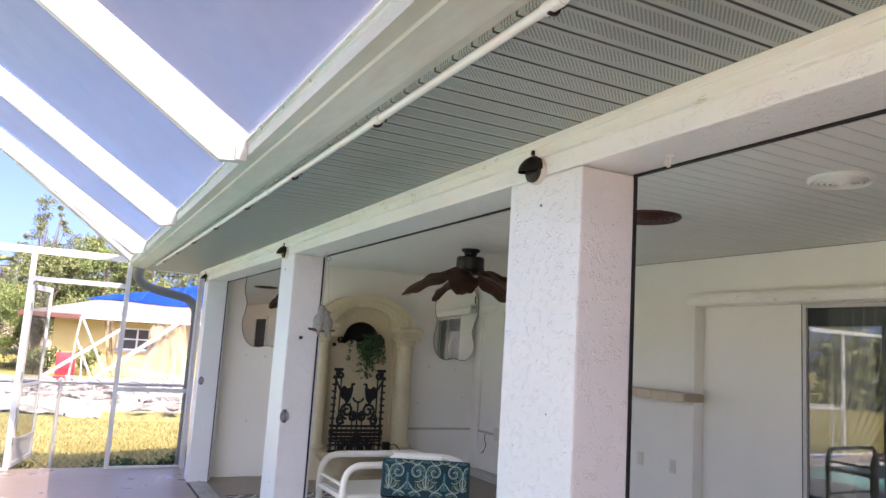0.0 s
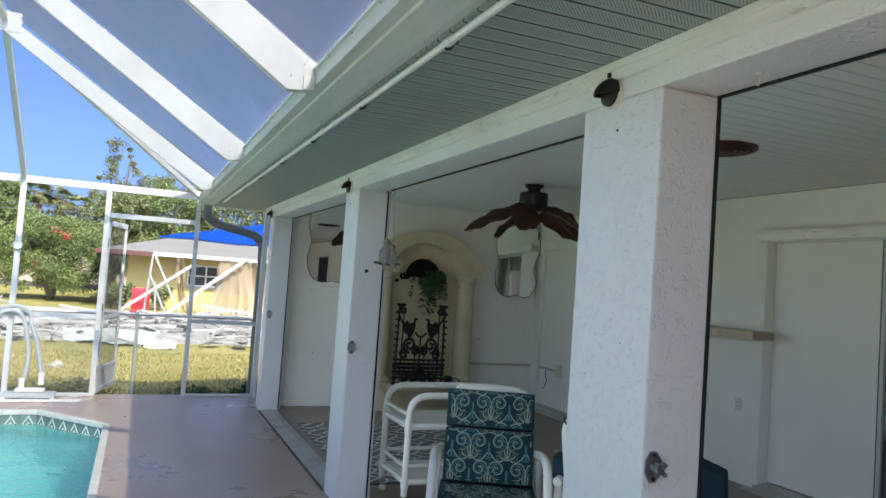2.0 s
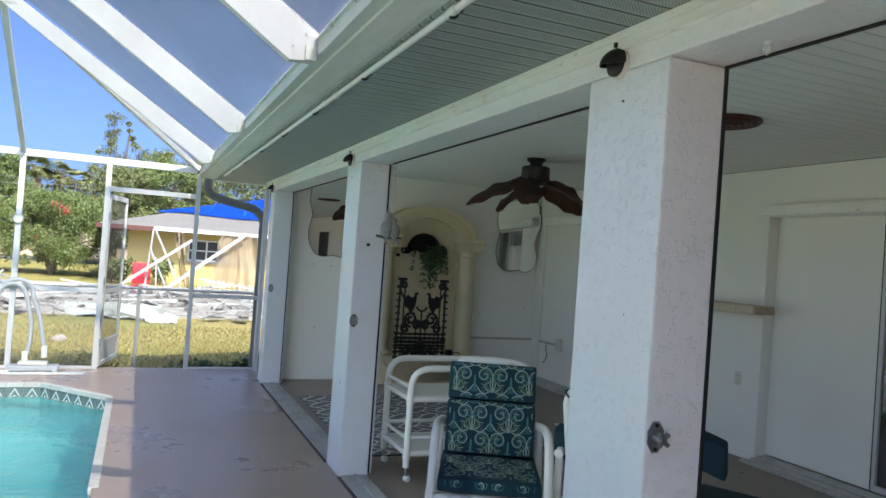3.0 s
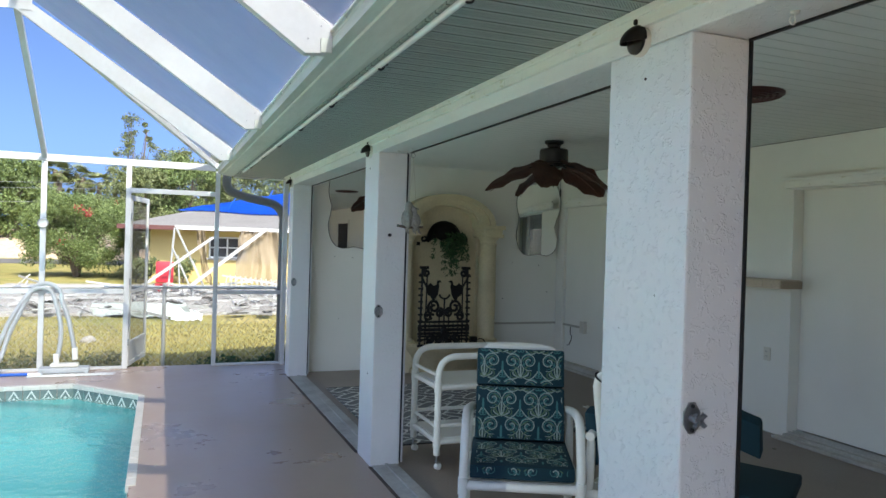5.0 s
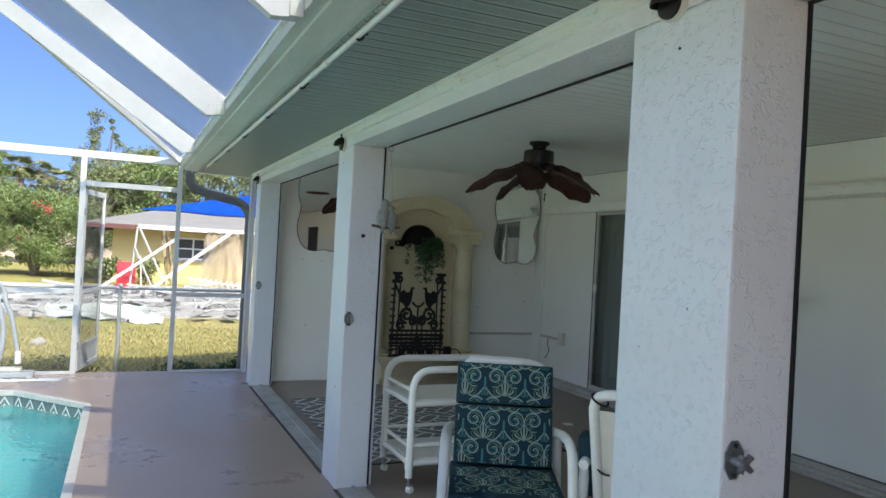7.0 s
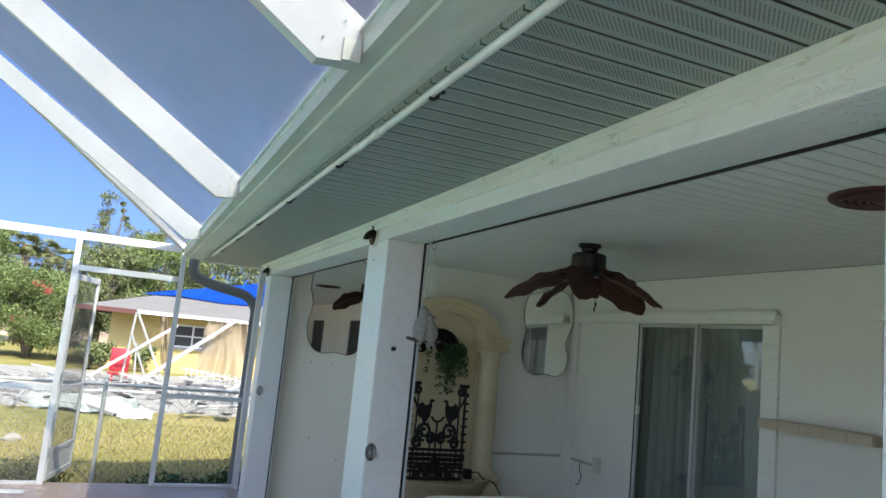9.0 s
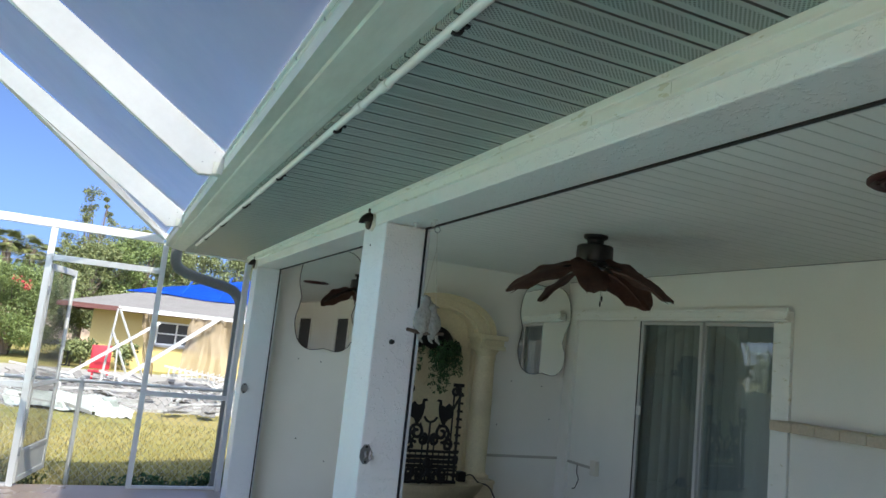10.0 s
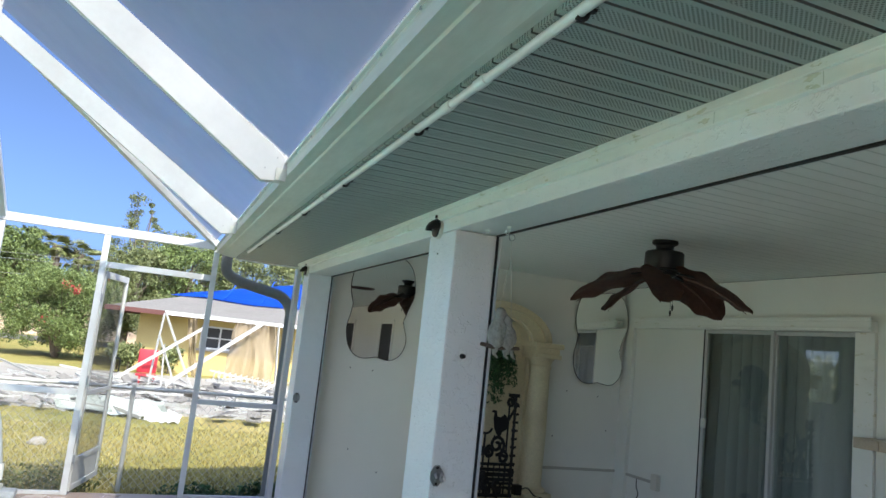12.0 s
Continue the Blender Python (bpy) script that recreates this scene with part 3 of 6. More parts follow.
# ---- pool ----
POOL_D = -1.5
bm = bmesh.new()
ring_t = [bm.verts.new((x, y, -0.22)) for x, y in POOL]
ring_b = [bm.verts.new((x, y, POOL_D)) for x, y in POOL]
n = len(POOL)
for i in range(n):
    bm.faces.new((ring_t[i], ring_t[(i + 1) % n], ring_b[(i + 1) % n], ring_b[i]))
bm.faces.new(ring_b)
M_POOL = plain("turquoise_pool_plaster", (0.14, 0.44, 0.455), 0.6, vary=0.06, big=1.2, fine=9, dirt=(0.04, 0.36, 0.40))
structure("pool_basin", bm, M_POOL, "turquoise plaster pool basin", "pool")
bm = bmesh.new()
bm.faces.new([bm.verts.new((x, y, -0.125)) for x, y in POOL])
water = structure("water", bm, M_WATER, "clear rippled turquoise pool water", "water")
water.visible_shadow = False


M_COPING = plain("pale_coping_tile", (0.62, 0.60, 0.55), 0.5, vary=0.08, big=5, fine=40, dirt=(0.45, 0.42, 0.36))
M_BAND = plain("grey_green_waterline_tile", (0.16, 0.22, 0.21), 0.25, vary=0.15, big=8, fine=40)
M_ZIG = plain("white_tile_inlay", (0.62, 0.66, 0.64), 0.3, vary=0.08)

# ---- pool cage ----
BEAM_YS = (-1.20, 0.94, 3.08, 5.22, 7.36)
TOP_X, TOP_Z = -1.15, 3.55


def cage_beam(y):
    ob = thing("cage_beam", (GUT_X0, y, 2.3), "white aluminium pool cage rafter, chalky", "beam", "pool cage rafters")
    w, h = 0.05, 0.155
    d = Vector((TOP_X - GUT_X0, 0, TOP_Z - 2.33)).normalized()
    up = Vector((-d.z, 0, d.x)) * -1
    a, b = Vector((GUT_X0 - 0.004, y, 2.37)), Vector((TOP_X, y, TOP_Z))
    pts = [a + up * 0.020, a - Vector((0, 0, 0.090)), a - Vector((0.105, 0, 0.100)), b - up * 0.078 + d * 0.03, b + up * 0.04 + d * 0.03]
    part("rafter", slab(bmesh.new(), [p - Vector((0, w / 2, 0)) for p in pts], (0, w, 0)), M_ALU, ob)
    bm = bmesh.new()
    bar(bm, (TOP_X + 0.03, y, TOP_Z), (-5.2, y, TOP_Z + 0.02), w - 0.006, h)
    part("top_beam", bm, M_ALU, ob)
    bm = bmesh.new()
    bar(bm, (-5.2, y, TOP_Z), (-6.0, y, 2.4), w, 0.1)
    bar(bm, (-6.0, y, 2.4), (-6.0, y, 0.0), w, 0.09, up=(0, 1, 0))
    part("far_leg", bm, M_ALU, ob)
    bm = bmesh.new()
    box(bm, GUT_X0 - 0.05, GUT_X0 - 0.0035, y - 0.034, y + 0.034, 2.278, 2.335, 0.002)
    part("bracket", bm, M_GUTTER, ob, "bolted gutter bracket")
    for dx, dz in ((0.03, -0.05), (0.10, -0.035), (0.05, 0.02)):
        part("rivet", lathe(bmesh.new(), [(0.0035, 0), (0.0035, 0.004)], (0, 0, 0), 8, Matrix.Translation((GUT_X0 - dx, y - w / 2 - 0.003, 2.36 + dz)) @ pose(0, 0, 0, 90)), M_CHROME, ob)
    # plate at the knee
    bm = bmesh.new()
    box(bm, TOP_X - 0.13, TOP_X + 0.13, y - w / 2 - 0.005, y - w / 2 - 0.0005, TOP_Z - 0.10, TOP_Z + 0.07)
    part("gusset_plate", bm, M_ALU, ob)
    return ob


for y in BEAM_YS:
    cage_beam(y)

for k, (ya, yb) in enumerate(zip(BEAM_YS, BEAM_YS[1:])):
    bm = bmesh.new()
    up = Vector((TOP_Z - 2.33, 0, GUT_X0 - TOP_X)).normalized()
    a, b = Vector((GUT_X0, 0, 2.38)), Vector((TOP_X, 0, TOP_Z)) + up * 0.07
    bm.faces.new([bm.verts.new(p) for p in (a + Vector((0, ya + 0.02, 0)), a + Vector((0, yb - 0.02, 0)), b + Vector((0, yb - 0.02, 0)), b + Vector((0, ya + 0.02, 0)))])
    sc = structure("roof_screen", bm, M_SCREEN, "grey insect screen panel of the cage roof", "screen")

# end wall of the cage, hip and slope
cage = thing("cage_end_wall", (-2.0, CAGE_Y, 0), "white aluminium frame of the pool cage end wall", "screen frame")
for x in (0.69, -0.29, -1.15, -3.6, -6.0):
    w = 0.05 if x > 0 else 0.055
    part("post", boxed(x - w / 2, x + w / 2, CAGE_Y - 0.025, CAGE_Y + 0.025, 0, 2.33, 0.003), M_ALU, cage)
part("corner_post", boxed(1.47, 1.52, CAGE_Y - 0.09, CAGE_Y + 0.03, 0, 2.26, 0.003), M_ALU, cage)
part("top_rail", boxed(-6.0, 0.66, CAGE_Y - 0.028, CAGE_Y + 0.028, 2.335, 2.41, 0.003), M_ALU, cage)
part("middle_rail", boxed(-3.6, -0.32, CAGE_Y - 0.022, CAGE_Y + 0.022, 0.865, 0.915, 0.003), M_ALU, cage)
part("middle_rail", boxed(0.716, 1.469, CAGE_Y - 0.022, CAGE_Y + 0.022, 0.86, 0.905, 0.003), M_ALU, cage)
part("bottom_rail", boxed(-6.0, -0.32, CAGE_Y - 0.022, CAGE_Y + 0.022, 0.0, 0.03, 0.003), M_ALU, cage)
part("bottom_rail", boxed(0.716, 1.469, CAGE_Y - 0.022, CAGE_Y + 0.022, 0.0, 0.025, 0.003), M_ALU, cage)
part("door_head", boxed(-0.262, 0.664, CAGE_Y - 0.024, CAGE_Y + 0.024, 2.03, 2.085, 0.003), M_ALU, cage)
bm = bmesh.new()
bar(bm, (TOP_X, 7.36, TOP_Z), (-1.15, CAGE_Y, 2.38), 0.05, 0.06)
part("slope_rafter", bm, M_ALU, cage)
bm = bmesh.new()
bar(bm, (TOP_X + 0.02, 7.37, TOP_Z - 0.03), (0.67, CAGE_Y - 0.02, 2.39), 0.05, 0.06)
part("hip_rafter", bm, M_ALU, cage)
bm = bmesh.new()
bar(bm, (-5.2, 7.36, TOP_Z), (-6.0, CAGE_Y, 2.38), 0.05, 0.06)
part("hip_rafter", bm, M_ALU, cage)
bm = bmesh.new()
bm.faces.new([bm.verts.new(p) for p in ((0.66, CAGE_Y, 2.42), (GUT_X0, 7.38, 2.42), (TOP_X, 7.38, TOP_Z + 0.05))])
structure("hip_screen", bm, M_SCREEN, "grey insect screen of the cage corner", "screen")
bm = bmesh.new()
for y in BEAM_YS:
    box(bm, -6.03, -5.97, y + 0.03, y + 2.1, 0.87, 0.91)
    box(bm, -6.03, -5.97, y + 0.03, y + 2.1, 2.36, 2.41)
structure("cage_side_rail", bm, M_ALU, "white rails of the cage's far side", "rail")
bm = bmesh.new()
bar(bm, (TOP_X, -7.6, TOP_Z + 0.02), (TOP_X, 7.33, TOP_Z + 0.02), 0.05, 0.05)
bar(bm, (-5.2, -7.6, TOP_Z + 0.02), (-5.2, 7.33, TOP_Z + 0.02), 0.05, 0.05)
structure("cage_purlin", bm, M_ALU, "white purlins along the cage roof", "rail")

# ---- ground ----
bm = bmesh.new()
GZ = -0.22
loops = ([(-1500, -1500), (1500, -1500), (1500, 1500), (-1500, 1500)], [(-6.1, SOUTH_Y - 4.9), (5.3, SOUTH_Y - 4.9), (5.3, 9.3), (-6.1, 9.3)])
edges = []
for loop in loops:
    vs = [bm.verts.new((x, y, GZ)) for x, y in loop]
    edges += [bm.edges.new((vs[i], vs[(i + 1) % 4])) for i in range(4)]
bmesh.ops.triangle_fill(bm, edges=edges, use_beauty=True)
under = [f for f in bm.faces if all(abs(v.co.x) < 10 for v in f.verts)]
bmesh.ops.delete(bm, geom=under, context="FACES")
structure("ground", bm, M_LAWN, "dry yellow-green lawn reaching to the horizon", "lawn")

side = thing("cage_side_wall", (-6.0, 2.5, 0), "white aluminium rails of the pool cage side", "screen frame")
for z in (0.05, 0.89, 2.37):
    part("rail", boxed(-6.02, -5.98, -3.2, CAGE_Y - 0.03, z, z + 0.055, 0.003), M_ALU, side)

# ---- pool edge tiles ----
pool_edge = bpy.data.objects["pool_basin"]
PLACED[pool_edge] = Matrix()


def shared_part(name, mesh, parent, m):
    ob = new(name, mesh)
    ob.parent = parent
    ob.matrix_basis = m
    return ob


def tile_mesh(name, sx, sy, sz, material, bevel=0.004):
    bm = boxed(-sx / 2, sx / 2, -sy / 2, sy / 2, -sz / 2, sz / 2, bevel)
    me = bpy.data.meshes.new(name)
    bm.to_mesh(me)
    bm.free()
    me.materials.append(material)
    return me


for i, s0 in ((0, 4.0), (1, 0.0), (2, 0.0)):
    (xa, ya), (xb, yb) = POOL[i], POOL[i + 1]
    d = Vector((xb - xa, yb - ya, 0))
    count = round((d.length - s0) / 0.154)
    step = (d.length - s0) / count
    ang = math.atan2(d.y, d.x)
    cap = tile_mesh("coping_tile", step - 0.004, 0.06, 0.045, M_COPING)
    band = tile_mesh("waterline_tile", step - 0.005, 0.012, 0.15, M_BAND, 0.002)
    zig = bmesh.new()
    h, w = 0.062, (step - 0.005) / 2
    for sgn in (-1, 1):
        slab(zig, [(sgn * w, 0.008, -h), (sgn * w * 0.80, 0.008, -h), (0, 0.008, h - 0.024), (0, 0.008, h)], (0, 0.004, 0))
    slab(zig, [(-w * 0.5, 0.008, -h), (w * 0.5, 0.008, -h), (0, 0.008, -0.005)], (0, 0.003, 0))
    zig_me = bpy.data.meshes.new("zigzag_inlay")
    bmesh.ops.recalc_face_normals(zig, faces=zig.faces[:])
    zig.to_mesh(zig_me)
    zig.free()
    zig_me.materials.append(M_ZIG)
    nrm = Vector((-d.y, d.x, 0)).normalized()
    for k in range(count):
        p = Vector((xa, ya, 0)) + d.normalized() * (s0 + (k + 0.5) * step)
        r = Matrix.Rotation(ang, 4, "Z")
        shared_part("coping_tile", cap, pool_edge, Matrix.Translation(p + Vector((0, 0, -0.018)) - nrm * 0.010) @ r)
        shared_part("waterline_tile", band, pool_edge, Matrix.Translation(p + Vector((0, 0, -0.118)) + nrm * 0.004) @ r)
        shared_part("zigzag_inlay", zig_me, pool_edge, Matrix.Translation(p + Vector((0, 0, -0.105)) + nrm * 0.003) @ r)

# ---- along the eaves ----
PIPE_X, PIPE_Z = 0.882, 2.262
pipe = thing("water_pipe", (PIPE_X, 3, PIPE_Z), "white plastic pipe clipped under the soffit edge", "pipe")
part("tube", tube(bmesh.new(), [(PIPE_X, SOUTH_Y + 0.3, PIPE_Z), (PIPE_X, 3.0, PIPE_Z), (PIPE_X, 8.3, PIPE_Z)], 0.0115, 12), M_PVC, pipe, smooth=True)
for y in (-0.4, 1.25, 2.16, 3.52, 3.74, 5.3, 6.4):
    part("coupling", tube(bmesh.new(), [(PIPE_X, y - 0.03, PIPE_Z), (PIPE_X, y + 0.03, PIPE_Z)], 0.0145, 12), M_PVC, pipe, smooth=True)
for k in range(9):
    y = 0.35 + k * 0.91
    bm = tube(bmesh.new(), arc((PIPE_X + 0.002, y, PIPE_Z), 0.0165, -120, 100, 8), 0.005, 6)
    box(bm, PIPE_X + 0.008, PIPE_X + 0.034, y - 0.008, y + 0.008, PIPE_Z + 0.004, SOFFIT_Z - 0.001, 0.002)
    part("clip", bm, M_BLACK, pipe, "black plastic clip")


def eave_lamp(y, z):
    ob = thing("wall_lamp", (PX, y, z), "small dark hooded wall lamp on a round cream base", "lamp", "lamps on the posts")
    turn = Matrix.Translation((PX, y, z)) @ pose(0, 0, 0, 0, -90, 0)
    part("base_plate", lathe(bmesh.new(), [(0.046, -0.002), (0.046, 0.012), (0.042, 0.017)], (0, 0, 0), 28, turn), M_PLATE, ob, "round cream base", smooth=True)
    part("lens", lathe(bmesh.new(), [(0.041, 0.0175), (0.041, 0.026), (0.03, 0.032)], (0, 0, 0), 28, turn), M_DARK_LAMP, ob, smooth=True)
    bm = bmesh.new()
    rows = []
    for i in range(7):
        a = radians(90 * i / 6)
        row = []
        for k in range(13):
            b = radians(-8 + 196 * k / 12)
            row.append(bm.verts.new((PX - 0.016 - 0.058 * math.cos(a), y + 0.046 * math.sin(a) * math.cos(b), z + 0.004 + 0.047 * math.sin(a) * math.sin(b) - 0.014 * math.cos(a))))
        rows.append(row)
    for r0, r1 in zip(rows, rows[1:]):
        for k in range(12):
            bm.faces.new((r0[k], r0[k + 1], r1[k + 1], r1[k]))
    bmesh.ops.remove_doubles(bm, verts=bm.verts[:], dist=0.0004)
    bmesh.ops.solidify(bm, geom=bm.faces[:], thickness=0.002)
    part("hood", bm, M_DARK_LAMP, ob, "black half-round hood", smooth=True)
    part("stem", boxed(PX - 0.03, PX - 0.016, y - 0.006, y + 0.006, z + 0.05, z + 0.066, 0.002), M_DARK_LAMP, ob)


for y, z in ((2.085, 2.180), (5.17, 2.180), (8.42, 2.180)):
    eave_lamp(y, z)


def anchor(x, y, z, s=1.0):
    ob = thing("shutter_anchor", (x, y, z), "galvanised shutter anchor plate with a wing knob on the post", "anchor", "anchors on the posts")
    outline = [(-0.012, 0.052), (0.012, 0.052), (0.034, 0.02), (0.034, -0.02), (0.012, -0.052), (-0.012, -0.052), (-0.034, -0.02), (-0.034, 0.02)]
    part("plate", slab(bmesh.new(), [(x + a * s, y, z + b * s) for a, b in outline], (0, -0.004, 0)), M_CHROME, ob)
    t = Matrix.Translation((x, y - 0.004, z)) @ pose(0, 0, 0, 90, 0, 0)
    part("stud", lathe(bmesh.new(), [(0.012, 0), (0.012, 0.02), (0.016, 0.022), (0.016, 0.03), (0.008, 0.034)], (0, 0, 0), 12, t), M_CHROME, ob, smooth=True)
    for k in range(4):
        a = radians(45 + 90 * k)
        bm = bmesh.new()
        bar(bm, (x, y - 0.032, z), (x + 0.027 * s * math.cos(a), y - 0.036, z + 0.027 * s * math.sin(a)), 0.012, 0.008, 0.002)
        part("wing", bm, M_CHROME, ob)
    for b in (0.04, -0.04):
        part("bolt", lathe(bmesh.new(), [(0.006, 0), (0.006, 0.004), (0.003, 0.006)], (0, 0, 0), 8, Matrix.Translation((x, y - 0.004, z + b * s)) @ pose(0, 0, 0, 90)), M_BLACK, ob, "dark bolt head")


for x, y, size in ((1.470, 1.853, 0.85), (1.462, 4.958, 0.85), (1.468, 8.348, 0.85)):
    anchor(x, y, 1.067, size)
stud = thing("wall_stud", (1.525, 4.955, 1.59), "small dark metal stud in the post", "stud")
part("pin", lathe(bmesh.new(), [(0.012, 0), (0.012, 0.006), (0.006, 0.02), (0.009, 0.024), (0.003, 0.03)], (0, 0, 0), 12, Matrix.Translation((1.525, 4.957, 1.59)) @ pose(0, 0, 0, 90)), M_DARK_LAMP, stud, smooth=True)


def hook(x, y, ring=False):
    ob = thing("ceiling_hook", (x, y, BEAM_Z), "small white screw hook under the beam", "hook", "hooks under the beam")
    bm = lathe(bmesh.new(), [(0.012, 0.001), (0.012, -0.006), (0.004, -0.010)], (x, y, BEAM_Z), 12)
    part("plate", bm, M_PVC, ob)
    part("crook", tube(bmesh.new(), [(x, y, BEAM_Z - 0.008), (x, y, BEAM_Z - 0.022)] + arc((x - 0.009, y, BEAM_Z - 0.026), 0.009, 0, -250, 10), 0.0025, 6), M_PVC, ob, smooth=True)


for x, y in ((1.56, 1.62), (1.575, 4.70), (1.545, 4.86)):
    hook(x, y)

# ---- carved birds on a swing ----
BX, BY = 1.592, 4.72
swing = thing("bird_swing", (BX, BY, 1.64), "whitewashed carved pair of birds on a hanging wooden perch", "ornament")
bm = tube(bmesh.new(), arc((1.60, BY, 2.118), 0.014, 0, 360, 14), 0.002, 6)
part("ring", bm, M_CHROME, swing)
for dx in (-0.045, 0.05):
    part("string", tube(bmesh.new(), [(1.60, BY, 2.104), (1.607, BY, 2.04), (BX + dx, BY, 1.655)], 0.0014, 5), M_ROPE, swing)
part("perch", tube(bmesh.new(), [(BX - 0.09, BY, 1.652), (BX - 0.02, BY - 0.004, 1.642), (BX + 0.09, BY, 1.648)], [0.008, 0.011, 0.007], 10), M_BARK, swing, smooth=True)


def carved_bird(dx, tall, lean):
    bm = bmesh.new()
    c = Vector((BX + dx, BY, 1.648))
    prof = [(0.006, -0.035), (0.018, -0.01), (0.036, 0.015), (0.043, 0.05), (0.038, 0.085), (0.024, 0.11), (0.024, 0.125), (0.026, 0.14), (0.018, 0.158), (0.004, 0.166)]
    m = Matrix.Translation(c) @ pose(0, 0, 0, 0, lean, 0) @ Matrix.Diagonal((1, 0.85, tall, 1))
    lathe(bm, prof, (0, 0, 0), 16, m)
    for v in bm.verts:
        v.co += 0.004 * Vector(noise.noise_vector(v.co * 45))
    bm2 = tube(bm, [m @ Vector((0.022, 0, 0.142)), m @ Vector((0.042, 0, 0.132))], [0.007, 0.001], 8)
    part("bird", bm2, M_BIRD, swing, smooth=True)
    for s in (-1, 1):
        part("wing", lathe(bmesh.new(), [(0.002, -0.05), (0.012, -0.03), (0.018, 0.0), (0.012, 0.03), (0.002, 0.045)], (0, 0, 0), 10, m @ Matrix.Translation((-0.004, s * 0.036, 0.05)) @ pose(0, 0, 0, 0, -12, 0) @ Matrix.Diagonal((1, 0.45, 1, 1))), M_BIRD, swing, smooth=True)


carved_bird(-0.022, 1.0, 4)
carved_bird(0.035, 0.82, -8)
for dx in (-0.03, 0.02, 0.055):
    part("tail_feather", tube(bmesh.new(), [(BX + dx, BY, 1.64), (BX + dx + 0.012, BY + 0.012, 1.615), (BX + dx + 0.028, BY + 0.012, 1.60)], [0.010, 0.008, 0.003], 8), M_BIRD, swing, smooth=True)

# ---- downspout ----
ds = thing("downspout", (1.5, 9.42, 0), "dark grey downspout with a long bend beside the house corner", "downspout")
path = rounded([(0.80, 9.36, 2.32), (0.80, 9.38, 2.13), (0.98, 9.40, 2.06), (1.40, 9.42, 1.98), (1.50, 9.42, 1.86), (1.50, 9.42, 0.12)], 0.09, 5)
part("pipe", tube(bmesh.new(), path, 0.052, 14), M_GREY_METAL, ds, smooth=True)
part("foot", tube(bmesh.new(), rounded([(1.50, 9.42, 0.14), (1.50, 9.43, 0.0), (1.44, 9.62, -0.12)], 0.06), 0.054, 14), M_GREY_METAL, ds, smooth=True)
for z in (0.9, 1.7):
    part("strap", tube(bmesh.new(), arc((1.50, 9.42, z), 0.055, 0, 360, 16, (1, 0, 0), (0, 1, 0)), 0.006, 5), M_GREY_METAL, ds)

# ---- cage screens, door, and what hangs there ----
bm = bmesh.new()
for x0, x1, z0, z1 in ((-1.12, -0.32, 0.03, 0.86), (-3.57, -1.18, 0.03, 0.86)):
    bm.faces.new([bm.verts.new(p) for p in ((x0, CAGE_Y, z0), (x1, CAGE_Y, z0), (x1, CAGE_Y, z1), (x0, CAGE_Y, z1))])
structure("end_wall_screen", bm, M_SCREEN_THIN, "fine insect screen in the lower bays of the cage", "screen")

A, B = Vector((-0.262, CAGE_Y + 0.02, 0)), Vector((-0.09, 10.07, 0))
dv = (B - A).normalized()
door = thing("screen_door", A, "white aluminium screen door standing open outwards", "door")


def door_bar(name, s0, s1, z0, z1, w=0.028):
    a, b = A + dv * s0, A + dv * s1
    bm = bmesh.new()
    bar(bm, (a.x, a.y, (z0 + z1) / 2), (b.x, b.y, (z0 + z1) / 2), w, z1 - z0, 0.003)
    return part(name, bm, M_ALU, door)


L = (B - A).length
door_bar("stile", 0, 0.05, 0.02, 2.0)
door_bar("stile", L - 0.05, L, 0.02, 2.0)
door_bar("top_rail", 0.05, L - 0.05, 1.94, 2.0)
door_bar("middle_rail", 0.05, L - 0.05, 0.86, 0.90)
door_bar("kick_rail", 0.05, L - 0.05, 0.27, 0.31)
door_bar("bottom_rail", 0.05, L - 0.05, 0.02, 0.07)
door_bar("kick_panel", 0.05, L - 0.05, 0.07, 0.27, 0.008)
bm = bmesh.new()
for z0, z1 in ((0.31, 0.86), (0.90, 1.94)):
    p, q = A + dv * 0.05, A + dv * (L - 0.05)
    bm.faces.new([bm.verts.new(c) for c in ((p.x, p.y, z0), (q.x, q.y, z0), (q.x, q.y, z1), (p.x, p.y, z1))])
part("door_screen", bm, M_SCREEN_DOOR, door, "dark insect screen")
h = A + dv * (L - 0.03)
part("door_handle", tube(bmesh.new(), rounded([(h.x + 0.01, h.y, 1.18), (h.x + 0.06, h.y - 0.01, 1.18), (h.x + 0.06, h.y - 0.01, 1.04), (h.x + 0.01, h.y, 1.04)], 0.02), 0.007, 8), M_BLACK, door, "black pull handle")
for z in (0.3, 1.0, 1.75):
    part("hinge", boxed(A.x - 0.004, A.x + 0.018, A.y - 0.03, A.y - 0.012, z - 0.04, z + 0.04, 0.002), M_CHROME, door)

dial = thing("thermometer", (-1.15, CAGE_Y - 0.03, 1.64), "round outdoor thermometer with a brass rim on the cage post", "thermometer")
tm = Matrix.Translation((-1.15, CAGE_Y - 0.0255, 1.64)) @ pose(0, 0, 0, 90)
part("rim", lathe(bmesh.new(), [(0.056, 0), (0.056, 0.018), (0.048, 0.022), (0.046, 0.012)], (0, 0, 0), 28, tm), M_CHROME, dial, smooth=True)
part("face", lathe(bmesh.new(), [(0.046, 0.011), (0.046, 0.014)], (0, 0, 0), 28, tm), M_PLATE, dial, "pale dial face")

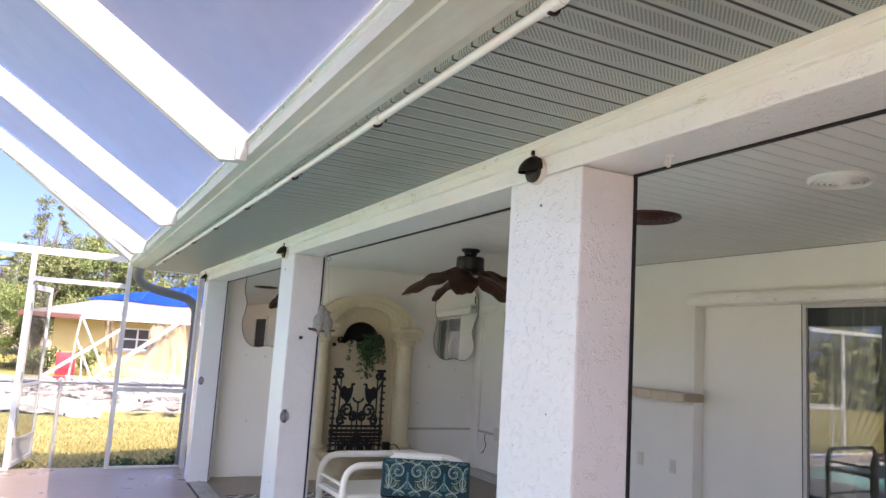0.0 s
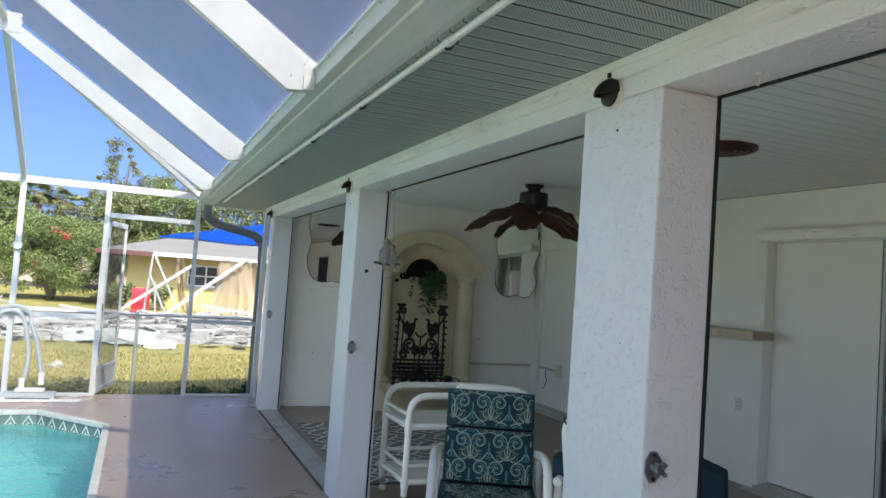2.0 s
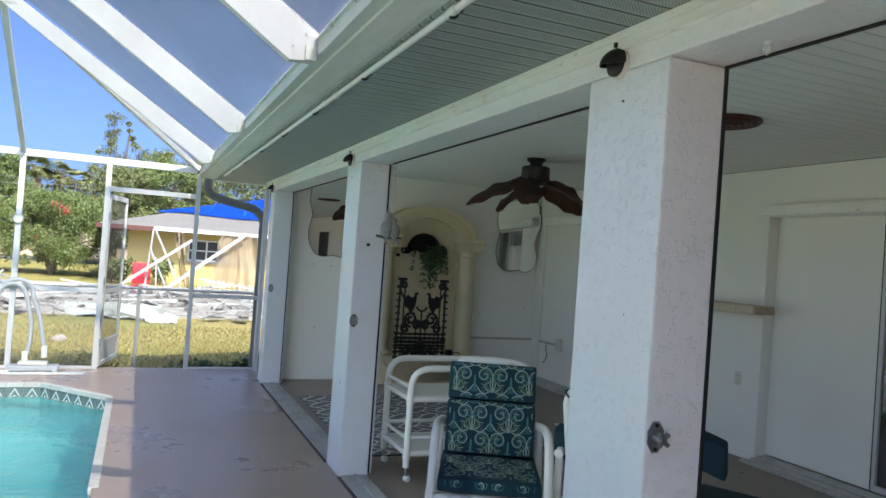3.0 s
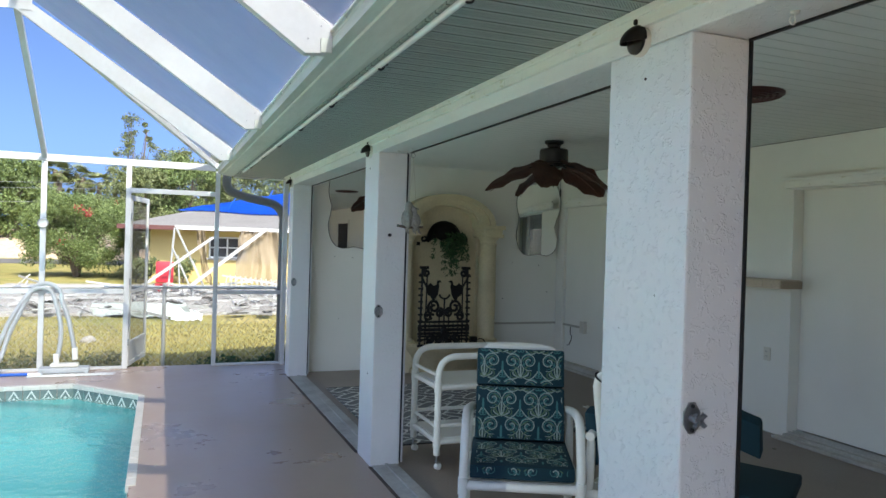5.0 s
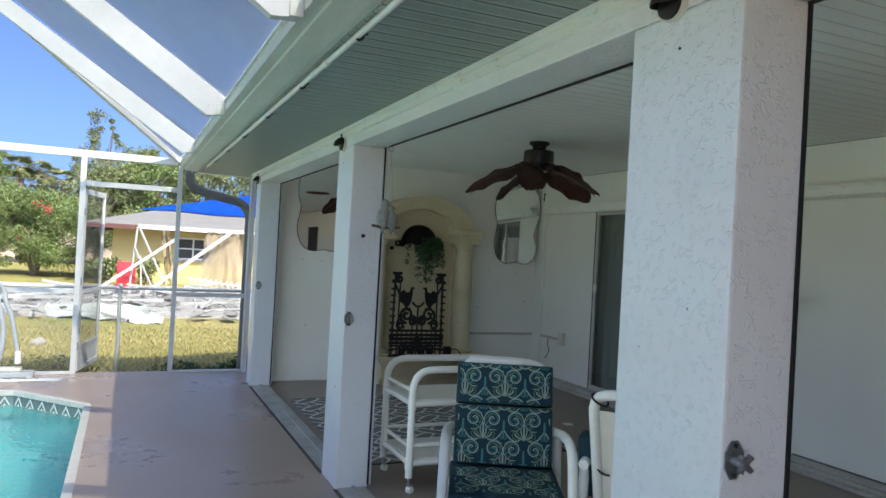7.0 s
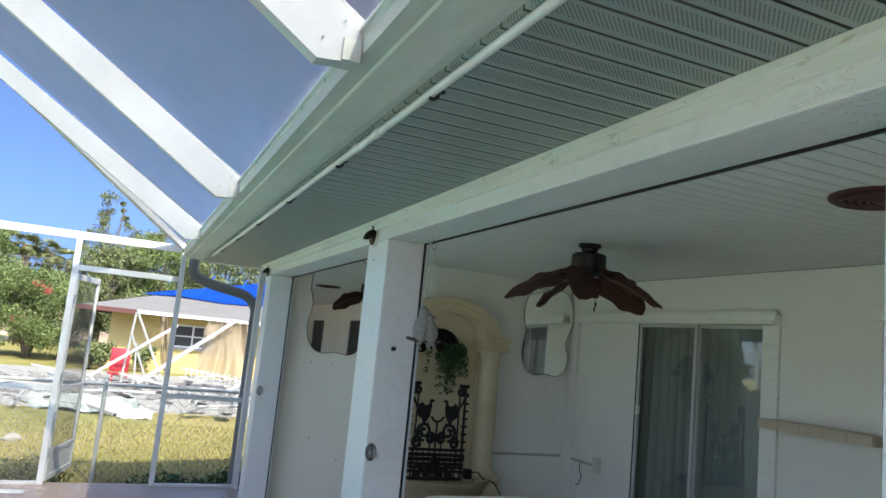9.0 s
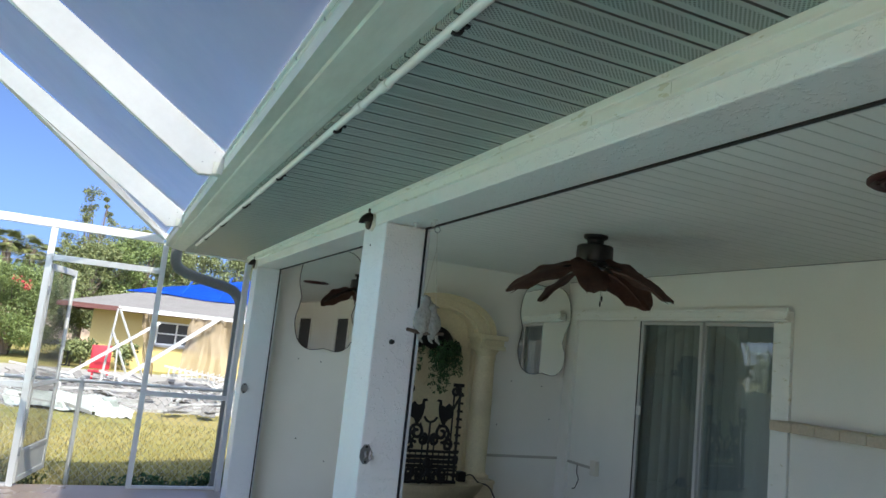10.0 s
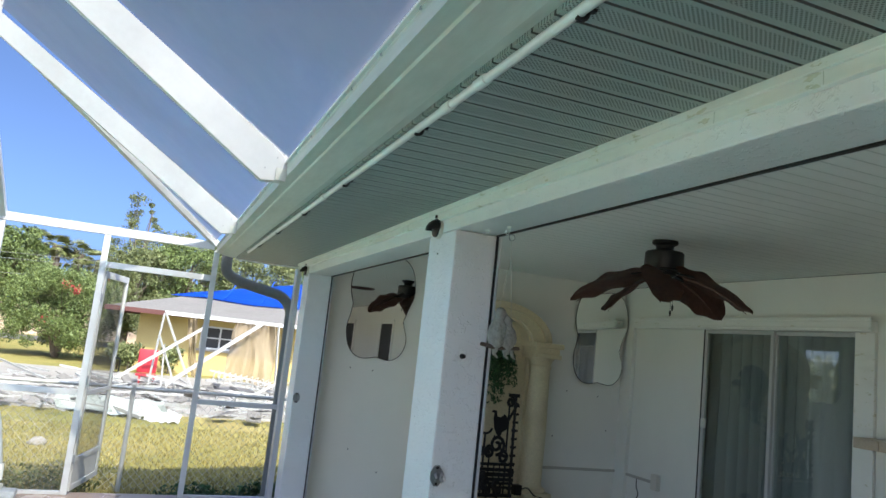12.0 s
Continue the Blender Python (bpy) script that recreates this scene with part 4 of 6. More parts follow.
hose = thing("pool_hose", (-1.1, 9.15, 0), "grey vacuum hose looped over the cage rail", "hose")
hp = [(-0.96, 9.04, 0.14), (-0.93, 9.08, 0.30), (-0.93, 9.13, 0.52), (-0.99, 9.17, 0.76)] + arc((-1.14, 9.19, 0.80), 0.13, 20, 150, 8) + [(-1.32, 9.14, 0.70), (-1.43, 9.08, 0.42), (-1.50, 9.02, 0.12), (-1.8, 8.95, 0.04)]
part("hose_loop", tube(bmesh.new(), rounded(hp, 0.1, 3), 0.024, 10), M_HOSE, hose, smooth=True)
hp = [(-0.78, 9.06, 0.22), (-0.82, 9.09, 0.42), (-0.87, 9.13, 0.64), (-0.94, 9.16, 0.80)] + arc((-1.10, 9.20, 0.82), 0.16, 10, 150, 8) + [(-1.30, 9.15, 0.80), (-1.42, 9.11, 0.60), (-1.54, 9.05, 0.24), (-1.9, 9.02, 0.04)]
part("hose_loop", tube(bmesh.new(), rounded(hp, 0.1, 3), 0.024, 10), M_HOSE, hose, smooth=True)
for x, y, z in ((-0.96, 9.04, 0.12), (-0.78, 9.06, 0.18)):
    part("cuff", tube(bmesh.new(), [(x, y, z - 0.03), (x - 0.005, y + 0.01, z + 0.10)], 0.03, 12), M_PVC, hose, "white plastic hose cuff", smooth=True)
head = thing("pool_vacuum", (-0.88, 9.06, 0.0), "grey and cream pool vacuum head lying on the deck", "pool vacuum")
part("body", boxed(-1.13, -0.63, 8.98, 9.14, 0.015, 0.075, 0.02), M_HOSE, head, smooth=True)
part("cover", boxed(-1.02, -0.74, 9.0, 9.12, 0.076, 0.115, 0.016), M_PLATE, head, smooth=True)
for x in (-1.1, -0.66):
    part("wheel", lathe(bmesh.new(), [(0.02, -0.012), (0.024, 0), (0.02, 0.012)], (0, 0, 0), 14, Matrix.Translation((x, 8.97, 0.024)) @ pose(0, 0, 0, 90)), M_HOSE, head)
cloth = thing("white_cloth", (-0.85, 8.98, 0), "crumpled white cloth on the deck edge", "cloth")
bm = bmesh.new()
bmesh.ops.create_grid(bm, x_segments=26, y_segments=8, size=0.5)
for v in bm.verts:
    e = max(abs(v.co.x) / 0.5, abs(v.co.y) / 0.5)
    q = Vector((v.co.x, v.co.y, 0))
    v.co = Vector((-0.80 + v.co.x * 0.85 + 0.04 * noise.noise(q * 9), 8.93 + v.co.y * 0.15 + 0.03 * noise.noise(q * 5 + Vector((3, 1, 0))), 0.004 + (1 - e ** 3) * 0.03 * abs(noise.noise(q * 14 + Vector((7, 0, 0))))))
part("fabric", bm, M_PVC, cloth, smooth=True)
pole = thing("pool_pole", (-1.5, 9.0, 0.02), "blue and white telescopic pool pole lying on the deck", "pole")
part("pole_tube", tube(bmesh.new(), [(-3.2, 9.03, 0.02), (-1.22, 8.96, 0.02)], 0.016, 10), M_POLE, pole)
part("tip", tube(bmesh.new(), [(-1.22, 8.96, 0.02), (-1.10, 8.955, 0.02)], 0.013, 10), M_PVC, pole)

# ---- sliding doors in the back wall ----
def frame_panel(parent, name, x, y0, y1, z0, z1, w=0.045, t=0.03, material=None):
    """Four-sided frame of a sliding panel in a plane of constant x."""
    bm = bmesh.new()
    box(bm, x, x + t, y0, y0 + w, z0, z1, 0.003)
    box(bm, x, x + t, y1 - w, y1, z0, z1, 0.003)
    box(bm, x, x + t, y0 + w, y1 - w, z1 - w, z1, 0.003)
    box(bm, x, x + t, y0 + w, y1 - w, z0, z0 + w * 1.5, 0.003)
    return part(name, bm, material or M_ALU, parent)


def curtain(x, y0, y1, z0, z1, folds, amp, seed, gather=0.0):
    rng = random.Random(seed)
    ph = [rng.random() * 6.3 for _ in range(4)]
    bm = bmesh.new()
    cols, rows = folds * 8, 14
    grid = []
    for j in range(rows + 1):
        s = j / rows
        row = []
        for i in range(cols + 1):
            u = i / cols
            y = y0 + (y1 - y0) * u
            # a drape tied back narrows towards its far edge
            y = y1 - (y1 - y) * (1 - gather * min(1, s * 1.7) ** 1.6)
            w = math.sin(u * folds * 6.283 + ph[0]) + 0.45 * math.sin(u * folds * 2.7 * 2.2 + ph[1] + s) + 0.3 * math.sin(u * 9 + s * 2 + ph[2])
            row.append(bm.verts.new((x + amp * w * (0.7 + 0.3 * s), y + 0.012 * math.sin(u * folds * 6.283 * 1.0 + ph[3]), z1 + (z0 - z1) * s)))
        grid.append(row)
    for a, b in zip(grid, grid[1:]):
        for i in range(cols):
            bm.faces.new((a[i], a[i + 1], b[i + 1], b[i]))
    return bm


door_1 = thing("sliding_door", (5.03, 6.9, 0), "white sliding glass door with grey curtains drawn behind it", "door")
part("fixed_panel", boxed(5.03, 5.06, 7.395, 8.415, 0.07, 2.066), M_WALL, door_1, "white boarded side panel")
part("glass", boxed(5.045, 5.05, 6.62, 7.35, 0.10, 2.04), M_GLASS, door_1).visible_shadow = False
part("glass", boxed(5.085, 5.09, 5.79, 6.58, 0.10, 2.04), M_GLASS, door_1).visible_shadow = False
frame_panel(door_1, "panel_frame", 5.035, 6.575, 7.385, 0.07, 2.066, 0.032)
frame_panel(door_1, "panel_frame", 5.072, 5.765, 6.60, 0.07, 2.066, 0.032)
part("gasket", boxed(5.03, 5.05, 7.3855, 7.3945, 0.07, 2.066), M_BLACK, door_1)
part("gasket", boxed(5.069, 5.0715, 6.601, 6.612, 0.09, 2.05), M_BLACK, door_1)
part("jamb", boxed(4.965, 5.10, 5.603, 5.762, 0.07, 2.0605, 0.003), M_TRIM, door_1)
bm = boxed(5.016, 5.034, 7.31, 7.37, 1.165, 1.25, 0.010)
box(bm, 5.002, 5.018, 7.33, 7.35, 1.19, 1.225, 0.004)
part("latch", bm, M_PVC, door_1, "white plastic latch")
header = boxed(4.915, 4.988, 5.60, 8.33, 2.062, 2.140, 0.004)
box(header, 4.893, 4.9145, 5.585, 8.345, 2.138, 2.164, 0.003)
box(header, 4.893, 4.9145, 5.60, 8.33, 2.075, 2.090, 0.003)
structure("door_header_1", header, M_TRIM, "white moulded door header board", "trim")
bm = boxed(4.90, 5.10, 5.5, END_Y - 0.003, 0.001, 0.068, 0.008)
box(bm, 4.86, 4.899, 5.5, END_Y - 0.003, 0.001, 0.03, 0.006)
structure("door_sill_1", bm, M_SILL, "grey stepped door sill, worn", "sill")
drape = thing("curtain", (5.15, 6.5, 0.05), "grey floor-length curtains hanging in loose folds", "curtain")
part("drape", curtain(5.225, 6.50, 7.75, 0.06, 2.085, 10, 0.042, 3), M_CURTAIN, drape, smooth=True)
part("drape", curtain(5.235, 5.66, 6.53, 0.06, 2.085, 7, 0.042, 8), M_CURTAIN, drape, smooth=True)
part("rod", tube(bmesh.new(), [(5.20, 5.6, 2.10), (5.20, 7.8, 2.10)], 0.01, 8), M_CHROME, drape)

door_2 = thing("sliding_door", (5.1, 3.2, 0), "sliding glass door with a boarded white panel and sheer curtain", "door")
part("fixed_panel", boxed(5.10, 5.13, 3.80, 4.757, 0.07, 2.085), M_WALL, door_2, "white boarded side panel")
part("gasket", boxed(5.092, 5.13, 3.791, 3.799, 0.07, 2.085), M_BLACK, door_2)
frame_panel(door_2, "panel_frame", 5.09, 2.75, 3.790, 0.07, 2.085, 0.03)
frame_panel(door_2, "panel_frame", 5.125, 1.76, 2.78, 0.07, 2.085, 0.03)
part("glass", boxed(5.103, 5.108, 2.78, 3.745, 0.10, 2.05), M_GLASS, door_2).visible_shadow = False
part("glass", boxed(5.138, 5.143, 1.79, 2.75, 0.10, 2.05), M_GLASS, door_2).visible_shadow = False
header = boxed(4.915, 4.988, 1.65, 4.79, 2.09, 2.150, 0.004)
box(header, 4.893, 4.9145, 1.64, 4.80, 2.148, 2.172, 0.003)
box(header, 4.955, 5.09, 1.75, 4.757, 2.082, 2.0895, 0.003)
structure("door_header_2", header, M_TRIM, "white moulded door header board, chipped", "trim")
bm = boxed(4.94, 5.16, 1.75, 4.757, 0.001, 0.045, 0.004)
box(bm, 4.86, 4.939, 1.70, 4.80, 0.001, 0.028, 0.01)
for x in (5.0, 5.05, 5.09):
    box(bm, x - 0.003, x + 0.003, 1.76, 4.75, 0.0455, 0.062)
structure("door_sill_2", bm, M_SILL, "worn grey door sill with rails", "sill")
drape = thing("curtain", (5.3, 3.0, 0.05), "sheer grey curtain tied back inside the glass door", "curtain")
M_SHEER = veil("sheer_curtain_cloth", (0.55, 0.55, 0.53), 0.30, (1, 6, 0.5))
part("drape", curtain(5.26, 2.95, 3.70, 0.06, 2.1, 9, 0.03, 5, 0.75), M_SHEER, drape, smooth=True)

# ---- shelf, plates, raceway ----
shelf = thing("wall_shelf", (4.88, 5.1, 1.27), "short tiled wall shelf with travertine edge tiles", "shelf")
part("board", boxed(4.775, 4.989, 4.66, 5.60, 1.262, 1.316, 0.003), M_TILE, shelf)
for k in range(5):
    y0 = 4.66 + k * 0.187
    part("tile", boxed(4.760, 4.7745, y0, y0 + 0.184, 1.256, 1.320, 0.003), M_TILE, shelf)
part("end_tile", boxed(4.765, 4.989, 4.646, 4.6595, 1.256, 1.320, 0.003), plain("brown_edge_tile", (0.40, 0.33, 0.24), 0.5, vary=0.1), shelf, "browner end tile")
part("top_tile", boxed(4.765, 4.989, 4.66, 5.60, 1.3205, 1.327, 0.002), M_TILE, shelf)


def plate(x, y, z, label, kind, slots=True):
    ob = thing(kind, (x, y, z), label, "wall plate")
    part("cover", boxed(x - 0.006, x, y - 0.036, y + 0.036, z - 0.058, z + 0.058, 0.002), M_PLATE, ob)
    if slots:
        for dz in (-0.02, 0.02):
            part("socket", boxed(x - 0.009, x - 0.0065, y - 0.016, y + 0.016, z + dz - 0.013, z + dz + 0.013, 0.001), M_PLATE, ob)
            bm = boxed(x - 0.0096, x - 0.0092, y - 0.008, y - 0.005, z + dz - 0.004, z + dz + 0.006)
            box(bm, x - 0.0096, x - 0.0092, y + 0.005, y + 0.008, z + dz - 0.004, z + dz + 0.006)
            part("slot", bm, M_BLACK, ob)


plate(4.989, 4.99, 0.672, "ivory double power socket on the white wall", "power_socket")
plate(4.989, 5.39, 0.68, "blank ivory cover plate on the white wall", "cover_plate", False)
M_RACE = plain("dull_raceway_paint", (0.50, 0.48, 0.43), 0.5, vary=0.06)
race = thing("cable_raceway", (4.98, 8.5, 0.54), "painted cable raceway running round the wall corner", "raceway")
part("channel", boxed(3.98, 4.986, END_Y - 0.022, END_Y - 0.001, 0.53, 0.556, 0.003), M_RACE, race)
part("channel", boxed(5.006, 5.028, 7.97, 8.415, 0.53, 0.556, 0.003), M_RACE, race)
part("junction_box", boxed(4.975, 5.0285, 7.88, 7.97, 0.48, 0.63, 0.006), M_PLATE, race, "ivory junction box")
part("cable", tube(bmesh.new(), rounded([(5.0, 8.22, 0.53), (4.985, 8.20, 0.45), (4.99, 8.16, 0.40), (4.975, 8.20, 0.30), (4.97, 8.24, 0.29)], 0.05), 0.005, 6), M_BLACK, race, "loose black cable end", smooth=True)

rng = random.Random(5)
for x, z in ((4.33, 1.33), (4.72, 1.30), (4.2, 0.86), (4.85, 0.95), (1.98, 1.36), (2.2, 1.35), (2.05, 0.62), (2.35, 0.42)):
    mark = thing("nail", (x, END_Y - 0.004, z), "small dark nail driven into the plaster", "nail", "nails in the end wall")
    part("nail_head", lathe(bmesh.new(), [(0.006, 0), (0.006, 0.003), (0.002, 0.005)], (0, 0, 0), 8, Matrix.Translation((x, END_Y - 0.001, z)) @ pose(0, 0, 0, 90)), M_BLACK, mark)


# ---- wavy mirrors ----
def wavy_mirror(x0, x1, z0, z1, flip, turn):
    ob = thing("wall_mirror", ((x0 + x1) / 2, END_Y, z0), "frameless wavy-edged wall mirror with a thin dark rim", "mirror", "wavy mirrors")
    w, h = x1 - x0, z1 - z0
    pts = []
    n = 72
    for k in range(n):
        a = 2 * math.pi * k / n
        ca, sa = math.cos(a), math.sin(a)
        px = math.copysign(abs(ca) ** 0.55, ca) * 0.5
        pz = math.copysign(abs(sa) ** 0.60, sa) * 0.5
        if px > 0:
            px *= 1 - 0.25 * math.exp(-((pz + 0.09) / 0.14) ** 2) - 0.03 * (1 - math.tanh((pz + 0.09) / 0.1))
        else:
            px *= 1 - 0.15 * math.exp(-((pz + 0.03) / 0.12) ** 2)
        if pz < -0.3:
            pz += 0.03 * math.exp(-(px / 0.13) ** 2)
        elif pz > 0.3:
            pz -= 0.022 * math.exp(-((px + 0.02) / 0.12) ** 2)
        pts.append(((x0 + x1) / 2 + (-px if flip else px) * w, z0 + h / 2 + pz * h))
    if flip:
        pts = pts[::-1]
    # one edge may touch the wall, the other stands off it
    pivot = Vector((x0 if turn > 0 else x1, END_Y - 0.010, 0))
    hang = Matrix.Translation(pivot) @ Matrix.Rotation(radians(-turn), 4, "Z") @ Matrix.Translation((-pivot.x, 0, 0))
    part("glass", slab(bmesh.new(), [hang @ Vector((x, 0, z)) for x, z in pts], hang.to_3x3() @ Vector((0, -0.005, 0))), M_MIRROR, ob, "silvered glass")
    part("rim", tube(bmesh.new(), [hang @ Vector((x, -0.002, z)) for x, z in pts], 0.004, 6, closed=True), M_DARK_LAMP, ob, "thin dark rim")


wavy_mirror(4.36, 4.985, 1.42, 2.42, False, 7)
wavy_mirror(1.885, 2.535, 1.45, 2.455, False, 0)

# ---- ceiling fan with leaf blades ----
FX, FY = 3.345, 5.91
fan = thing("ceiling_fan", (FX, FY, CEIL_Z), "dark ceiling fan with five drooping brown leaf-shaped blades", "fan")
part("canopy", lathe(bmesh.new(), [(0.085, 0.005), (0.085, -0.02), (0.06, -0.035), (0.058, -0.055), (0.03, -0.06)], (FX, FY, CEIL_Z), 28), M_IRON, fan, smooth=True)
part("motor", lathe(bmesh.new(), [(0.05, -0.05), (0.06, -0.068), (0.118, -0.075), (0.128, -0.085), (0.13, -0.185), (0.12, -0.2), (0.09, -0.202), (0.085, -0.232), (0.05, -0.245)], (FX, FY, CEIL_Z), 32), plain("black_motor_enamel", (0.006, 0.006, 0.007), 0.45, vary=0.2), fan, smooth=True)


def leaf_blade(angle):
    bm = bmesh.new()
    rows = []
    n, m = 22, 8
    for i in range(n + 1):
        s = i / n
        r = 0.12 + 0.49 * s
        half = 0.142 * (math.sin(math.pi * min(1, s * 0.95 + 0.05)) ** 0.45) * (1 - 0.07 * abs(math.sin(s * 13))) * (1.12 - 0.28 * s)
        drop = -0.232 - 0.11 * s - 0.125 * s * s
        row = []
        for k in range(m + 1):
            u = -1 + 2 * k / m
            z = drop + 0.028 * (abs(u) - 1) * -0.6 + 0.010 * math.sin(u * 6 + s * 16) * abs(u) - 0.05 * u * half / 0.1
            row.append(bm.verts.new((r, half * u, z)))
        rows.append(row)
    for a, b in zip(rows, rows[1:]):
        for k in range(m):
            bm.faces.new((a[k], a[k + 1], b[k + 1], b[k]))
    bmesh.ops.solidify(bm, geom=bm.faces[:], thickness=0.008)
    mt = Matrix.Translation((FX, FY, CEIL_Z)) @ Matrix.Rotation(radians(angle), 4, "Z")
    bm.transform(mt)
    blade = part("blade", bm, M_FAN, fan, smooth=True)
    bm = bmesh.new()
    bar(bm, (0.07, 0, -0.215), (0.22, 0, -0.246), 0.04, 0.012, 0.003)
    bar(bm, (0.20, -0.03, -0.244), (0.20, 0.03, -0.244), 0.03, 0.012, 0.003)
    bm.transform(mt)
    part("blade_bracket", bm, M_IRON, fan)
    rib = tube(bmesh.new(), [mt @ Vector((0.15 + 0.42 * s, 0, -0.252 - 0.10 * s - 0.12 * s * s)) for s in (0, 0.25, 0.5, 0.75, 1)], [0.008, 0.007, 0.006, 0.004, 0.002], 6)
    part("leaf_rib", rib, M_FAN, fan)


for a in (158, 231, 293, 9, 93):
    leaf_blade(a)
for dx, dy, ln in ((0.05, -0.05, 0.14), (-0.03, -0.06, 0.09), (0.09, 0.02, 0.17)):
    part("pull_chain", tube(bmesh.new(), [(FX + dx, FY + dy, CEIL_Z - 0.235), (FX + dx, FY + dy, CEIL_Z - 0.29 - ln)], 0.0018, 5), M_CHROME, fan)
    part("pull_knob", lathe(bmesh.new(), [(0.004, 0), (0.007, -0.01), (0.006, -0.03), (0.003, -0.038)], (FX + dx, FY + dy, CEIL_Z - 0.29 - ln), 10), M_BLACK, fan)

# ---- ceiling grilles ----
def round_grille(x, y, r, material, label):
    ob = thing("ceiling_grille", (x, y, CEIL_Z), label, "ceiling vent")
    part("dish", lathe(bmesh.new(), [(r, 0.004), (r, -0.012), (r * 0.93, -0.022), (r * 0.86, -0.014), (r * 0.82, -0.008)], (x, y, CEIL_Z), 40), material, ob, smooth=True)
    for k in range(4):
        rr = r * (0.72 - 0.16 * k)
        part("ring", tube(bmesh.new(), arc((x, y, CEIL_Z - 0.016 - 0.003 * k), rr, 0, 360, 32, (1, 0, 0), (0, 1, 0))[:-1], 0.008, 6, closed=True), material, ob, smooth=True)
    part("hub", lathe(bmesh.new(), [(r * 0.16, 0), (r * 0.16, -0.025), (r * 0.08, -0.034)], (x, y, CEIL_Z), 20), material, ob, smooth=True)
    for k in range(16):
        a = radians(22.5 * k)
        bm = bmesh.new()
        bar(bm, (x + r * 0.15 * math.cos(a), y + r * 0.15 * math.sin(a), CEIL_Z - 0.014), (x + r * 0.84 * math.cos(a), y + r * 0.84 * math.sin(a), CEIL_Z - 0.010), 0.008, 0.006)
        part("spoke", bm, material, ob)


round_grille(3.32, 3.60, 0.215, M_ROSE, "dark red-brown round ceiling rose with a carved rim")
round_grille(3.30, 2.27, 0.15, M_CEIL, "white round ceiling vent with rings")

# ---- fountain niche ----
NX, NY = 3.345, END_Y
niche = thing("wall_fountain", (NX, 8.3, 0), "cream cast-stone wall fountain with an arched niche and columns", "fountain")
part("plinth", boxed(NX - 0.70, NX + 0.70, 8.28, NY - 0.002, 0.0, 0.30, 0.01), M_CREAM, niche)
part("back_panel", boxed(NX - 0.45, NX + 0.45, NY - 0.05, NY - 0.003, 0.30, 1.78), M_CREAM, niche)
bm = bmesh.new()
inner = [(NX + 0.42 * math.cos(radians(a)), NY - 0.05, 1.781 + 0.245 * math.sin(radians(a))) for a in range(0, 181, 10)]
slab(bm, inner, (0, 0.047, 0))
part("lunette", bm, M_CREAM, niche)


def arch_band(rx0, rz0, rx1, rz1, y0, y1, z):
    bm = bmesh.new()
    ring = []
    for k in range(25):
        a = radians(180 * k / 24)
        c, s = math.cos(a), math.sin(a)
        ring.append([bm.verts.new(p) for p in ((NX + rx0 * c, y0, z + rz0 * s), (NX + rx1 * c, y0, z + rz1 * s), (NX + rx1 * c, y1, z + rz1 * s), (NX + rx0 * c, y1, z + rz0 * s))])
    for a, b in zip(ring, ring[1:]):
        for k in range(4):
            bm.faces.new((a[k], a[(k + 1) % 4], b[(k + 1) % 4], b[k]))
    bm.faces.new(ring[0])
    bm.faces.new(ring[-1][::-1])
    return bm


part("arch", arch_band(0.41, 0.255, 0.58, 0.345, 8.36, NY - 0.003, 1.78), M_CREAM, niche, smooth=True)
part("arch_moulding", arch_band(0.54, 0.315, 0.61, 0.375, 8.33, NY - 0.003, 1.78), M_CREAM, niche, smooth=True)
part("inner_moulding", arch_band(0.38, 0.235, 0.43, 0.27, 8.40, NY - 0.003, 1.78), M_CREAM, niche, smooth=True)
for s in (-1, 1):
    cx = NX + s * 0.545
    part("column", lathe(bmesh.new(), [(0.125, 0.0), (0.125, 0.03), (0.145, 0.05), (0.145, 0.07), (0.115, 0.09), (0.105, 0.12), (0.112, 0.6), (0.10, 1.22), (0.108, 1.24), (0.108, 1.26), (0.10, 1.27), (0.115, 1.31), (0.14, 1.34)], (cx, 8.42, 0.30), 28), M_CREAM, niche, smooth=True)
    bm = boxed(cx - 0.15, cx + 0.15, 8.27, NY - 0.003, 1.64, 1.68, 0.006)
    box(bm, cx - 0.135, cx + 0.135, 8.285, NY - 0.003, 1.68, 1.74, 0.006)
    box(bm, cx - 0.165, cx + 0.165, 8.255, NY - 0.003, 1.74, 1.79, 0.008)
    part("capital", bm, M_CREAM, niche)
    part("pilaster", boxed(cx - 0.11, cx + 0.11, 8.50, NY - 0.003, 0.30, 1.64, 0.004), M_CREAM, niche)
    part("column_base", boxed(cx - 0.155, cx + 0.155, 8.26, 8.58, 0.301, 0.34, 0.006), M_CREAM, niche)
bm = bmesh.new()
rows = []
for r, z in ((0.50, 0.0), (0.50, 0.05), (0.46, 0.08), (0.48, 0.20), (0.53, 0.26), (0.55, 0.29), (0.55, 0.33), (0.51, 0.335), (0.49, 0.28), (0.44, 0.20), (0.05, 0.18)):
    rows.append([bm.verts.new((NX + r * math.cos(radians(a)), 8.30 - 0.62 * r * math.sin(radians(a)), z)) for a in range(0, 181, 9)])
for a, b in zip(rows, rows[1:]):
    for k in range(len(a) - 1):
        bm.faces.new((a[k], a[k + 1], b[k + 1], b[k]))
bmesh.ops.solidify(bm, geom=bm.faces[:], thickness=0.004)
part("basin", bm, M_CREAM, niche, "rounded cream basin", smooth=True)
bm = boxed(NX - 0.27, NX + 0.27, NY - 0.07, NY - 0.0505, 1.12, 1.16, 0.004)
